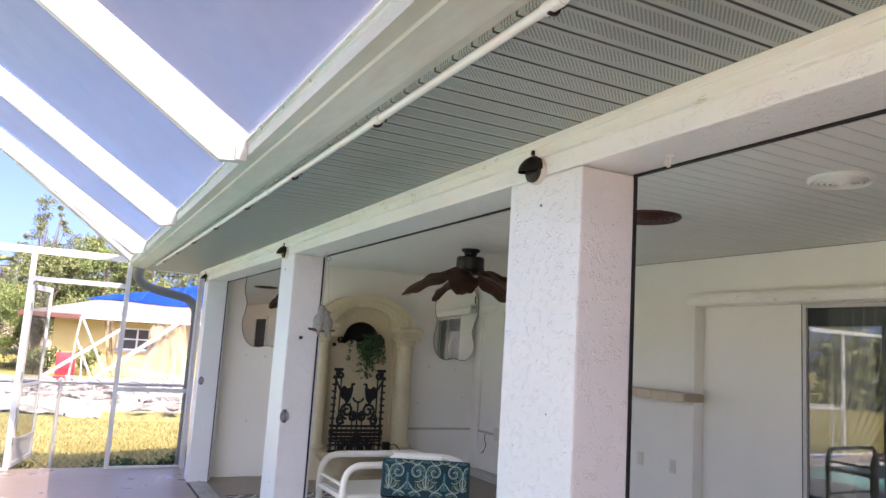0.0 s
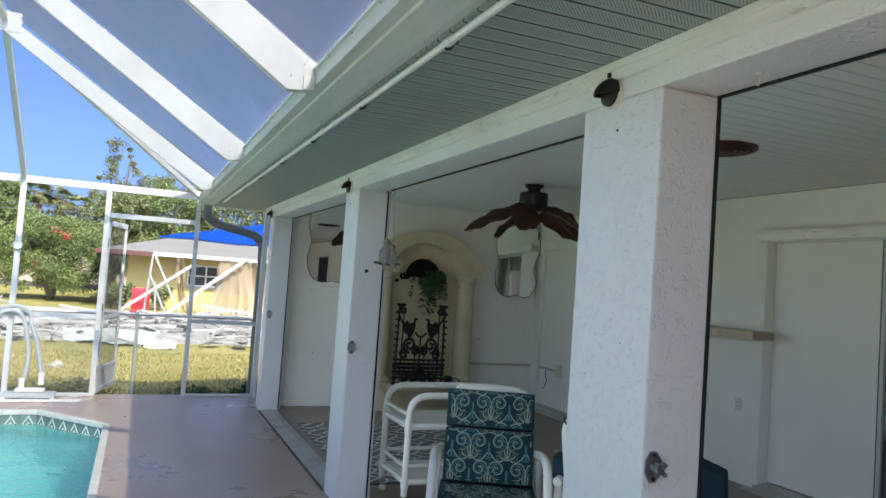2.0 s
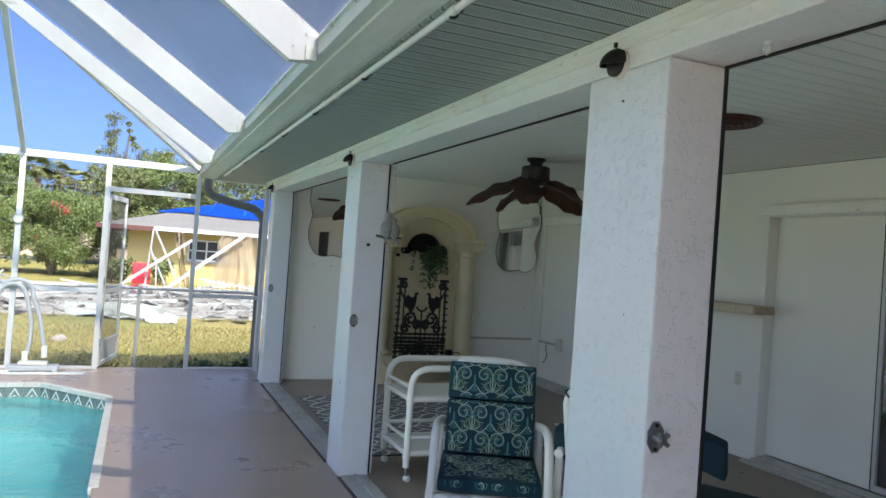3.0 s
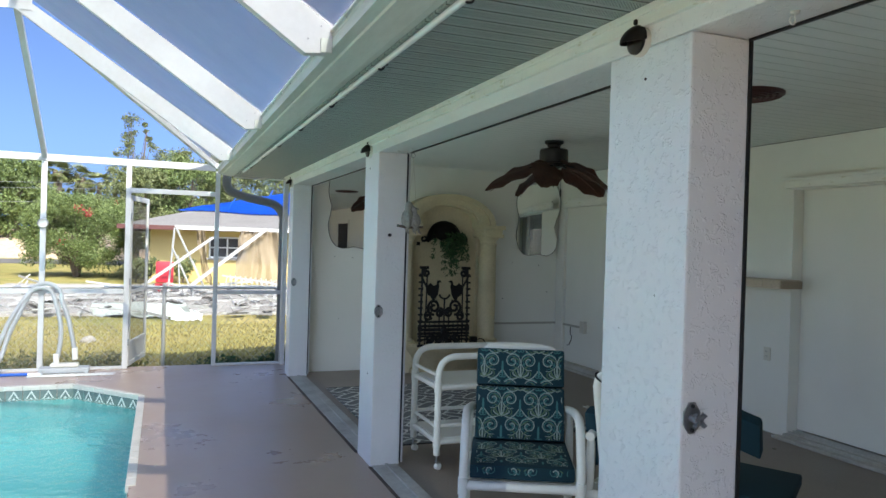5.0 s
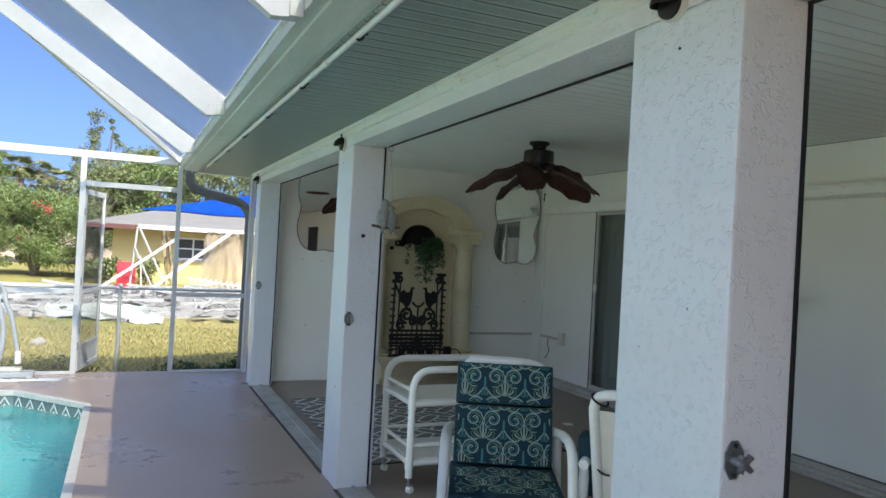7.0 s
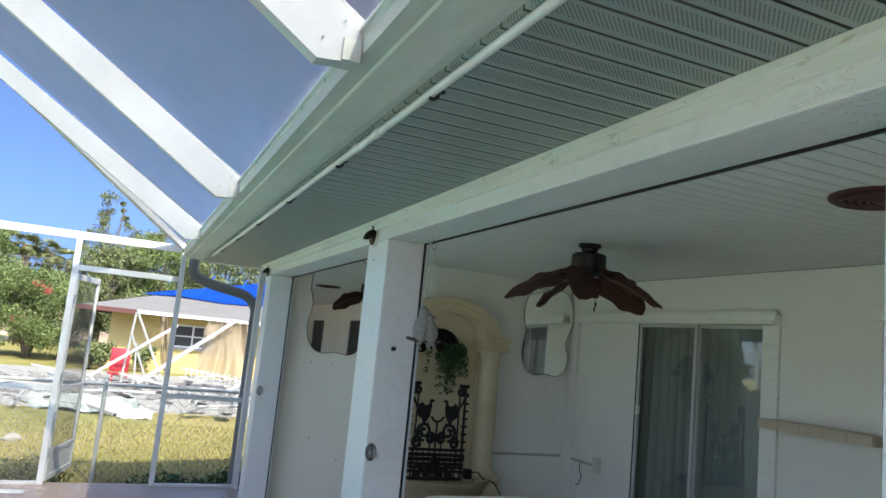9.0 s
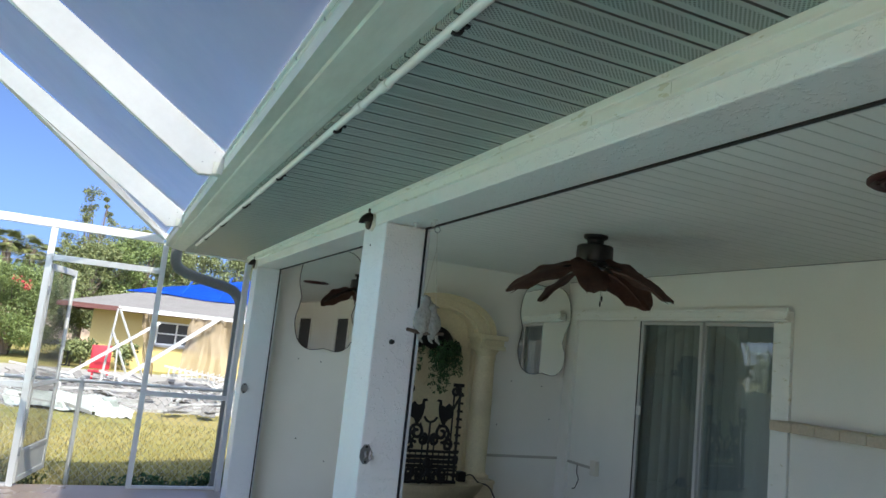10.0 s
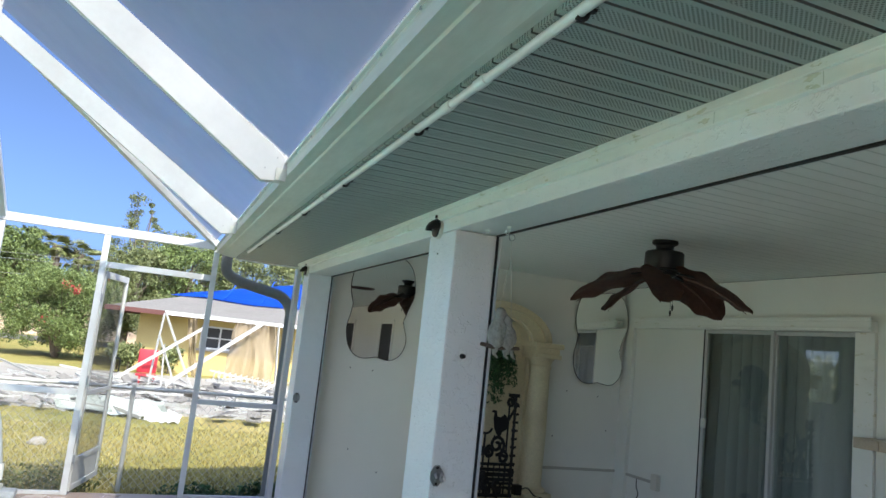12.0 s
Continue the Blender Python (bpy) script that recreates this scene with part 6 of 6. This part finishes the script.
for k in range(-12, 124):
    for s in (1, -1):
        x0 = -5.0 + k * pitch if s > 0 else -5.0 + k * pitch + H
        a, b = Vector((x0, FY0 + 0.002 * s, GZ + 0.02)), Vector((x0 + s * H * 0.98, FY0 + 0.002 * s, 0.85))
        if min(a.x, b.x) < -5 or max(a.x, b.x) > 5.2:
            continue
        d = (b - a).normalized()
        u, v = Vector((0, 1, 0)), d.cross(Vector((0, 1, 0)))
        i0 = len(verts)
        for p in (a, b):
            for q in (u, v, -u, -v):
                verts.append(tuple(p + q * 0.0017))
        faces += [tuple(i0 + j for j in (k2, (k2 + 1) % 4, 4 + (k2 + 1) % 4, 4 + k2)) for k2 in range(4)]
me = bpy.data.meshes.new("mesh_wire")
me.from_pydata([tuple(Vector(v) - Vector((0.13, FY0, GZ))) for v in verts], [], faces)
me.materials.append(M_FENCE)
wire = new("mesh_wire", me)
wire.parent = fence
wire["kind"] = "stuff"

# weeds along the fence
weeds = leaves("weeds", None, M_FERN, [(x, 9.75 + 0.2 * math.sin(x * 5), GZ + 0.10 + 0.05 * math.sin(x * 9)) for x in np.linspace(0.6, 2.2, 16)], 0.16, 2600, 0.03, seed=31)
tagged(weeds, "dark low weeds at the foot of the house corner", "weeds", kind="stuff")
weeds = leaves("fence_weeds", None, M_LEAF_DRY, [(x, 10.35 + 0.15 * math.sin(x * 4), GZ + 0.07 + 0.06 * abs(math.sin(x * 3))) for x in np.linspace(-4.6, -0.2, 40)], 0.17, 4200, 0.022, seed=32)
tagged(weeds, "dry weeds along the fence", "weeds", kind="stuff")
grass_rng = np.random.default_rng(9)
gn = 26000
gx = grass_rng.uniform(-4.5, 4.0, gn)
gy = 9.45 + 6.0 * grass_rng.random(gn) ** 1.6
gh = 0.03 + 0.045 * grass_rng.random(gn)
ga = grass_rng.uniform(0, 6.283, gn)
gv = np.stack([np.stack([gx + 0.006 * np.cos(ga), gy + 0.006 * np.sin(ga), np.full(gn, GZ)], 1), np.stack([gx - 0.006 * np.cos(ga), gy - 0.006 * np.sin(ga), np.full(gn, GZ)], 1), np.stack([gx + 0.03 * np.sin(ga), gy + 0.03 * np.cos(ga), GZ + gh], 1)], 1).reshape(-1, 3)
me = bpy.data.meshes.new("grass")
me.from_pydata(gv.tolist(), [], np.arange(gn * 3).reshape(-1, 3).tolist())
me.materials.append(leaf_material("grass_blades", (0.14, 0.125, 0.035), (0.27, 0.225, 0.08)))
tagged(new("grass", me), "dry yellowish grass blades", "grass", kind="stuff")
for x, y, s in ((-0.95, 9.95, 0.20), (-3.0, 11.5, 0.2), (-1.0, 13.2, 0.12)):
    rock = thing("rock", (x, y, GZ), "pale weathered limestone rock on the lawn", "rock")
    bm = bmesh.new()
    bmesh.ops.create_icosphere(bm, subdivisions=3, radius=s)
    for v in bm.verts:
        v.co *= 1 + 0.35 * noise.noise(v.co * 9 + Vector((x, y, 0)))
        v.co = Vector((x + v.co.x, y + v.co.y * 0.8, GZ + 0.02 + max(-0.03, v.co.z * 0.6)))
    part("stone", bm, M_CONCRETE, rock, smooth=True)

M_OLDBAR = plain("dull_white_aluminium", (0.40, 0.40, 0.385), 0.5, vary=0.1, big=3, fine=20, dirt=(0.35, 0.34, 0.31), dirt_amount=0.6)

# ---- neighbour's concrete pad with the collapsed cage ----
structure("pad", boxed(-4.6, 12.0, 17.3, 27.5, GZ - 0.05, GZ + 0.06), M_CONCRETE, "bright concrete patio slab of the neighbouring house", "patio")

cage2 = thing("collapsed_cage", (1.5, 22.0, GZ), "white frame of a collapsed pool cage leaning against the house", "wreckage")
for a, b, w in (((-0.55, 22, 0.0), (1.5, 22.3, 1.55), 0.11), ((0.44, 22.5, 1.80), (0.29, 22.3, -0.15), 0.07), ((0.48, 22.5, 1.80), (1.32, 22.0, 0.0), 0.07),
                ((0.39, 22.4, 1.22), (1.0, 22.0, -0.15), 0.06), ((0.70, 21.8, 0.0), (3.05, 22.6, 1.84), 0.13), ((0.44, 22.6, 1.85), (3.5, 22.8, 1.84), 0.08),
                ((3.5, 22.8, 1.84), (3.6, 22.6, -0.15), 0.08), ((1.72, 21.6, 0.47), (3.4, 21.6, 0.22), 0.06), ((1.75, 21.7, 0.22), (3.4, 21.7, 0.02), 0.05),
                ((2.85, 21.3, -0.05), (3.5, 21.6, 0.30), 0.10), ((-3.8, 24.5, 0.25), (-1.7, 21.0, -0.1), 0.07), ((-3.9, 24.5, -0.1), (-3.5, 24.5, 0.3), 0.05),
                ((-2.6, 20.5, -0.05), (-0.5, 19.6, 0.0), 0.09), ((-0.6, 18.2, -0.05), (1.1, 17.2, -0.02), 0.09), ((0.55, 22.2, 1.0), (0.62, 22.2, -0.1), 0.05)):
    bm = bmesh.new()
    bar(bm, a, b, w * 0.45, w * 0.72)
    part("cage_bar", bm, M_OLDBAR, cage2)
for k in range(11):
    x = 1.82 + k * 0.145
    bm = tube(bmesh.new(), [(x, 21.62, 0.16 - 0.01 * k), (x + 0.03, 21.60, 0.40 - 0.012 * k), (x + 0.13, 21.62, 0.48 - 0.014 * k), (x + 0.13, 21.62, 0.30 - 0.012 * k)], 0.018, 5)
    part("curl", bm, M_OLDBAR, cage2)


def sag_sheet(name, corners, parent, material, nx=14, ny=10, amp=0.12, seed=0):
    bm = bmesh.new()
    a, b, c, d = [Vector(p) for p in corners]
    grid = []
    for j in range(ny + 1):
        row = []
        for i in range(nx + 1):
            u, v = i / nx, j / ny
            p = (a * (1 - u) + b * u) * (1 - v) + (d * (1 - u) + c * u) * v
            p = p + Vector((0.3 * amp * noise.noise(Vector((u * 3, v * 3, seed + 5))), amp * noise.noise(Vector((u * 7, v * 1.5, seed))), 0.3 * amp * noise.noise(Vector((u * 5, v * 2, seed + 9)))))
            row.append(bm.verts.new(p))
        grid.append(row)
    for r0, r1 in zip(grid, grid[1:]):
        for i in range(nx):
            bm.faces.new((r0[i], r0[i + 1], r1[i + 1], r1[i]))
    return part(name, bm, material, parent, smooth=True)


sag_sheet("torn_screen", [(2.35, 22.9, 1.78), (3.45, 22.9, 1.78), (3.5, 22.4, 0.05), (2.1, 22.5, 0.3)], cage2, M_TORN, 26, 12, 0.28, 1)
sag_sheet("torn_screen", [(1.05, 22.95, 1.75), (1.3, 22.9, 1.75), (1.5, 22.5, 0.1), (1.25, 22.6, 0.35)], cage2, M_TORN, 10, 12, 0.25, 4)
roll = thing("fallen_gutter", (0.1, 17.0, GZ), "crumpled pale metal gutter lying on the lawn", "wreckage")
sag_sheet("crumpled_sheet", [(-1.3, 17.6, 0.05), (0.6, 16.6, 0.12), (0.75, 16.2, -0.15), (-1.25, 17.2, -0.18)], roll, plain("dull_green_metal", (0.46, 0.50, 0.46), 0.5, 0.2), 16, 6, 0.18, 2)
sag_sheet("torn_end", [(0.35, 16.7, 0.05), (0.95, 16.3, -0.08), (0.9, 16.0, -0.2), (0.3, 16.2, -0.2)], roll, M_ALU, 8, 6, 0.16, 6)
bars, sheets = bmesh.new(), bmesh.new()
rng = random.Random(77)
for k in range(105):
    x, y = rng.uniform(-3.8, 4.6), rng.uniform(16.2, 24.5)
    z = GZ + 0.09 + rng.random() ** 3 * 0.35 * (1 if x > -0.5 else 0.3)
    a, ln = rng.uniform(0, 3.14), rng.uniform(0.4, 2.2)
    dz = rng.uniform(-0.1, 0.22)
    bar(bars, (x - ln / 2 * math.cos(a), y - ln / 2 * math.sin(a), z), (x + ln / 2 * math.cos(a), y + ln / 2 * math.sin(a), z + dz), rng.uniform(0.02, 0.05), rng.uniform(0.02, 0.06))
for k in range(110):
    x, y = rng.uniform(-3.2, 4.6), rng.uniform(16.4, 24.0)
    s = rng.uniform(0.05, 0.26)
    m = pose(x, y, GZ + 0.10 + rng.random() * 0.12, rng.uniform(-25, 25), rng.uniform(-25, 25), rng.uniform(0, 180))
    box(sheets, -s, s, -s * 0.6, s * 0.6, -0.012, 0.012, 0, m)
tagged(link_mesh("fallen_bars", bars, M_OLDBAR), "scattered white frame bars on the slab", "wreckage", kind="stuff")
tagged(link_mesh("debris", sheets, M_RUBBLE), "grey storm debris scattered on the slab", "debris", kind="stuff")
seat = thing("red_chair", (0.25, 24, GZ), "red plastic garden chair on the slab", "chair")
part("backrest", boxed(-0.05, 0.47, 24.10, 24.16, 0.10, 0.76, 0.04), M_RED, seat, smooth=True)
part("seat", boxed(-0.06, 0.48, 23.65, 24.09, 0.03, 0.09, 0.02), M_RED, seat, smooth=True)
for x in (0.06, 0.43):
    for y in (23.69, 24.10):
        part("leg", boxed(x - 0.025, x + 0.025, y - 0.025, y + 0.025, GZ + 0.06, 0.03), M_RED, seat)

# ---- neighbouring house ----
HZ = -0.25
house = thing("house", (6, 30, HZ), "single-storey yellow stucco house with a tarped grey roof", "house")
bm = bmesh.new()
HX0, HX1, HY0, HY1, HE = -0.30, 15.0, 30.0, 40.0, 1.93
W0, W1, WZ0, WZ1 = 1.85, 3.25, 0.74, 1.58
for x0, x1, z0, z1 in ((HX0, W0, HZ, HE), (W1, HX1, HZ, HE), (W0, W1, HZ, WZ0), (W0, W1, WZ1, HE)):
    box(bm, x0, x1, HY0, HY0 + 0.2, z0, z1)
box(bm, HX0, HX0 + 0.2, HY0 + 0.2, HY1, HZ, HE)
box(bm, HX1 - 0.2, HX1, HY0 + 0.2, HY1, HZ, HE)
box(bm, HX0 + 0.2, HX1 - 0.2, HY1 - 0.2, HY1, HZ, HE)
bmesh.ops.remove_doubles(bm, verts=bm.verts[:], dist=0.0005)
part("wall", bm, M_YELLOW, house)
ev = [(HX0 - 1.1, HY0 - 1.1), (HX1 + 1.1, HY0 - 1.1), (HX1 + 1.1, HY1 + 1.1), (HX0 - 1.1, HY1 + 1.1)]
RZ = 3.85
bm = bmesh.new()
e = [bm.verts.new((x, y, HE)) for x, y in ev]
r0, r1 = bm.verts.new((HX0 + 6.2, 35, RZ)), bm.verts.new((HX1 - 5.0, 35, RZ))
for f in ((e[0], e[1], r1, r0), (e[1], e[2], r1), (e[2], e[3], r0, r1), (e[3], e[0], r0), (e[3], e[2], e[1], e[0])):
    bm.faces.new(f)
part("roof", bm, M_SHINGLE, house)
bm = bmesh.new()
for (x0, y0), (x1, y1) in zip(ev, ev[1:] + ev[:1]):
    bar(bm, (x0, y0, HE - 0.06), (x1, y1, HE - 0.06), 0.05, 0.16)
part("fascia", bm, M_MAROON, house, "maroon fascia board")
bm = bmesh.new()
bar(bm, (0.6, HY0 - 1.15, HE - 0.05), (12, HY0 - 1.15, HE - 0.05), 0.12, 0.13)
part("gutter", bm, M_ALU, house, "white gutter")
# near-black pane paints the dim inside of the house
win = part("window", boxed(W0, W1, HY0 + 0.06, HY0 + 0.14, WZ0, WZ1), M_GLOOM, house, "window with white bars, indoor gloom painted as a near-black sheet")
for x0, x1, z0, z1 in ((W0, W0 + 0.06, WZ0, WZ1), (W1 - 0.06, W1, WZ0, WZ1), (W0, W1, WZ1 - 0.06, WZ1), (W0, W1, WZ0, WZ0 + 0.06), (2.52, 2.58, WZ0, WZ1), (W0, W1, 1.13, 1.18)):
    part("window_bar", boxed(x0, x1, HY0 - 0.02, HY0 + 0.055, z0, z1), M_ALU, win)
part("window_sill", boxed(W0 - 0.1, W1 + 0.1, HY0 - 0.1, HY0 - 0.021, WZ0 - 0.08, WZ0), M_CONCRETE, win)


def roof_z(y):
    return HE + (y - (HY0 - 1.1)) / (35 - HY0 + 1.1) * (RZ - HE)


bm = bmesh.new()
grid = []
for j in range(13):
    row = []
    for i in range(25):
        u, v = i / 24, j / 12
        y = 30.85 + 4.15 * v + 0.12 * math.sin(u * 17) * (1 - v)
        x = (0.6 + 5.5 * v) * (1 - u) + 12 * u
        row.append(bm.verts.new((x, y, roof_z(y) + 0.05 + 0.045 * noise.noise(Vector((x * 1.3, y * 2.2, 0))))))
    grid.append(row)
for a, b in zip(grid, grid[1:]):
    for i in range(24):
        bm.faces.new((a[i], a[i + 1], b[i + 1], b[i]))
bmesh.ops.solidify(bm, geom=bm.faces[:], thickness=0.01)
tarp = thing("roof_tarp", (6, 33, 3.2), "bright blue tarpaulin stretched over the damaged roof", "tarpaulin")
part("sheet", bm, M_TARP, tarp, smooth=True)
for k in range(7):
    bm = bmesh.new()
    x = 2.6 + k * 1.4
    bar(bm, (x, 30.95, roof_z(30.95) + 0.11), (x + 0.9, 34.6, roof_z(34.6) + 0.11), 0.05, 0.03)
    part("batten", bm, M_TARP, tarp)

# ---- road, sand, distant things ----
structure("road", boxed(-150, 40, 46.5, 53.5, GZ - 0.1, GZ + 0.03), M_ROAD, "grey asphalt street", "road")
bm = bmesh.new()
bmesh.ops.create_grid(bm, x_segments=60, y_segments=10, size=1.0)
for v in bm.verts:
    u, w = v.co.x, v.co.y
    x, y = -32 + u * 40, 62 + w * 6
    h = max(0, 1 - w * w) * (2.5 + 0.7 * noise.noise(Vector((x * 0.2, y * 0.3, 2)))) * max(0, 1 - u ** 4)
    v.co = Vector((x, y, GZ - 0.05 + h))
structure("sand_bank", bm, M_DIRT, "pale sand bank beyond the street", "sand", smooth=True)


def trunk_points(x, y, z0, z1, lean, r0, seed):
    rng = random.Random(seed)
    pts, rs = [], []
    n = 7
    for k in range(n + 1):
        s = k / n
        pts.append((x + lean[0] * s + rng.uniform(-0.03, 0.03) * (z1 - z0) * 0.2, y + lean[1] * s, z0 + (z1 - z0) * s))
        rs.append(r0 * (1 - 0.75 * s))
    return pts, rs


def tree(x, y, height, crown, clumps, count, leaf, material, label, seed, trunk_r=0.16, low=0.35, flat=1.0, name="tree", stems=1, category="tree"):
    """Tapered trunk, limbs to each clump, and a crown of many small leaves."""
    rng = random.Random(seed)
    ob = thing(name, (x, y, GZ), label, category)
    cs, sp = [], []
    for k in range(clumps):
        s = rng.uniform(low, 1.0)
        a = rng.uniform(0, 6.283)
        r = crown * math.sqrt(rng.random()) * math.sin(math.pi * min(0.97, 0.12 + 0.86 * (s - low) / (1 - low) * 0.85 + 0.05)) ** 0.7
        cs.append((x + r * math.cos(a), y + r * math.sin(a), GZ + height * s * 0.94))
        sp.append(crown * rng.uniform(0.12, 0.30))
    bm = bmesh.new()
    for q in range(stems):
        a = 6.283 * q / max(1, stems)
        lean = (0.25 * crown * math.cos(a), 0.25 * crown * math.sin(a)) if stems > 1 else (rng.uniform(-0.06, 0.06) * height, 0)
        pts, rs = trunk_points(x, y, GZ - 0.05, GZ + height * (0.85 if stems == 1 else 0.5), lean, trunk_r, seed + q)
        tube(bm, pts, rs, 8)
    part("trunk", bm, M_BARK, ob, smooth=True)
    bm = bmesh.new()
    for c in cs[:: max(1, clumps // 22)]:
        h0 = GZ + min(height * 0.7, max(0.2 * height, (c[2] - GZ) * 0.6))
        mid = ((x + c[0]) / 2, (y + c[1]) / 2, h0 + (c[2] - h0) * 0.35)
        tube(bm, [(x, y, h0), mid, c], [trunk_r * 0.4, trunk_r * 0.25, trunk_r * 0.08], 5)
    part("limb", bm, M_BARK, ob)
    leaves("crown", ob, material, cs, sp, count, leaf, seed=seed, flat=flat)
    return ob, cs


bush, cs = tree(-3.1, 33.0, 3.45, 2.3, 150, 56000, 0.042, M_LEAF, "broad flowering bush with red blossoms on the lawn", 3, 0.10, 0.16, 0.85, "flowering_bush", 7, "bush")
rng = random.Random(2)
leaves("blossoms", bush, M_FLOWER, [(c[0], c[1] - 0.35, c[2] + 0.15) for c in rng.sample(cs, 5)], 0.18, 60, 0.045, "red blossoms", seed=8)
leaves("blossoms", bush, M_FLOWER, [(-2.9, 31.5, 2.55), (-2.6, 31.5, 2.4)], 0.22, 90, 0.05, "red blossoms", seed=18)
tree(-1.6, 52.0, 10.2, 1.7, 46, 4200, 0.075, M_LEAF_FAR, "tall thin pine with sparse ragged crown", 14, 0.13, 0.50, 0.8, "pine_tree")
tree(0.6, 55.0, 8.4, 2.4, 90, 6500, 0.075, M_LEAF_FAR, "thin storm-stripped tree beside the pine", 15, 0.14, 0.45, 0.6)
for x, y, h, c, sd in ((-1.2, 45.0, 5.2, 2.2, 41), (1.6, 46.0, 5.9, 2.4, 42), (4.2, 45.5, 5.7, 2.3, 43), (6.8, 46.0, 5.6, 2.5, 44), (9.5, 47.0, 5.8, 2.6, 45), (3.0, 50.0, 6.4, 2.4, 46), (-0.2, 49, 5.6, 2.0, 47)):
    tree(x, y, h * 1.12, c, 90, 12000, 0.085, M_LEAF_DRY if sd % 3 else M_LEAF, "storm-thinned roadside tree with ragged brownish crown", sd, 0.15, 0.22)
for x, y, h, c, sd in ((-12.5, 60, 7.2, 3.6, 51), (-9.7, 60, 7.4, 2.6, 52), (-17, 62, 7.5, 3.6, 54), (-13, 70, 6.8, 3.4, 57)):
    tree(x, y, h, c, 90, 13000, 0.12, M_LEAF, "leafy green tree behind the street", sd, 0.2, 0.18)


def palm(x, y, h, seed):
    rng = random.Random(seed)
    ob = thing("palm_tree", (x, y, GZ), "fan palm with a dense shaggy crown", "palm", "palms behind the street")
    pts, rs = trunk_points(x, y, GZ - 0.05, GZ + h, (rng.uniform(-0.3, 0.3), 0), 0.2, seed)
    part("trunk", tube(bmesh.new(), pts, [0.2] * len(pts), 8), M_BARK, ob, smooth=True)
    top = Vector(pts[-1])
    bm = bmesh.new()
    for k in range(38):
        a, el = rng.uniform(0, 6.283), rng.uniform(-0.9, 1.2)
        ln = rng.uniform(1.0, 1.5)
        d = Vector((math.cos(a) * math.cos(el), math.sin(a) * math.cos(el), math.sin(el)))
        side = d.cross(Vector((0, 0, 1))).normalized()
        up = side.cross(d)
        c = top + d * ln * 0.5
        for j in range(13):
            b = radians(-75 + 150 * j / 12)
            tip = c + (d * math.cos(b) + side * math.sin(b)) * ln * 0.55 - Vector((0, 0, 0.18 * ln))
            w = side * math.cos(b) - d * math.sin(b)
            q = c + (tip - c) * 0.5 + up * 0.05
            bm.faces.new([bm.verts.new(p) for p in (c, q + w * 0.035, tip, q - w * 0.035)])
    part("fronds", bm, M_LEAF_FAR, ob)


for x, y, h, sd in ((-10.8, 58, 4.9, 1), (-9.4, 60, 5.2, 2), (-8.2, 58.5, 4.8, 3), (-6.9, 59, 4.6, 4), (-5.6, 60, 4.3, 5), (-4.4, 58, 3.8, 6), (-3.2, 60, 4.3, 7), (-2.3, 59, 4.0, 8), (-7.6, 62, 5.0, 9), (-6.2, 63, 4.8, 10), (-12.6, 57, 5.0, 12)):
    palm(x * 1.13, y + 9, h + 2.3, sd)
cs = [(x, 74 + 4 * math.sin(x), GZ + h) for x in np.arange(-70, 60, 2.1) for h in (1.0, 2.6, 4.0 + 0.9 * math.sin(x * 0.7))]
woods = leaves("far_woods", None, M_LEAF_FAR, cs, 1.9, 42000, 0.30, seed=77)
tagged(woods, "distant belt of green and brown woods", "woods", kind="stuff")
cs = [(x, 70 + 1.5 * math.sin(x * 2), GZ + h) for x in np.arange(-14, 12, 1.1) for h in (0.5, 1.5, 2.3)]
hedge = leaves("undergrowth", None, M_LEAF, [c for c in cs if c[0] > -7.5], 0.9, 16000, 0.16, seed=78)
tagged(hedge, "green undergrowth behind the street", "undergrowth", kind="stuff")
far = thing("far_tarp_house", (-11.2, 64, GZ), "distant low house with a blue tarpaulin", "house")
part("wall", boxed(-13.0, -9.6, 64.0, 66.0, GZ, 1.6), M_CONCRETE, far)
part("roof_sheet", slab(bmesh.new(), [(-13.3, 63.7, 1.6), (-9.3, 63.7, 1.6), (-9.6, 66.2, 2.9), (-13.0, 66.2, 2.9)], (0, 0, 0.06)), M_TARP, far)
cs = [(-27 + 2.5 * math.sin(y * 1.7), y, GZ + h * (1 + 0.25 * math.sin(y * 0.9))) for y in np.arange(-14, 26, 1.5) for h in (0.5, 1.4, 2.3)]
tagged(leaves("woods", None, M_LEAF_FAR, cs, 1.7, 15000, 0.34, seed=79), "dark belt of trees across the garden", "woods", kind="stuff")
# croton plants by the house corner
for x, y, sd in ((-0.4, 28.8, 61), (-0.75, 29.3, 62), (0.9, 29.2, 63)):
    ob = thing("croton_bush", (x, y, GZ), "red and green croton shrub beside the house wall", "shrub")
    part("stem", tube(bmesh.new(), [(x, y, GZ), (x, y, GZ + 0.4)], 0.03, 6), M_BARK, ob)
    leaves("foliage", ob, M_LEAF_DRY, [(x, y, GZ + 0.45), (x + 0.15, y, GZ + 0.7), (x - 0.15, y, GZ + 0.65)], 0.3, 500, 0.08, seed=sd)
# overhead wires
for k, (z0, z1) in enumerate(((4.7, 4.4), (4.35, 4.1), (3.5, 3.35))):
    wire_ob = thing("overhead_wire", (-10, 48, z0), "thin overhead utility wire along the street", "wire", "overhead wires")
    part("line", tube(bmesh.new(), [(-40 + 6 * i, 47.5, z0 + (z1 - z0) * i / 12 - 0.5 * math.sin(math.pi * ((i / 6) % 1))) for i in range(13)], 0.012, 5), M_GREY_METAL, wire_ob)
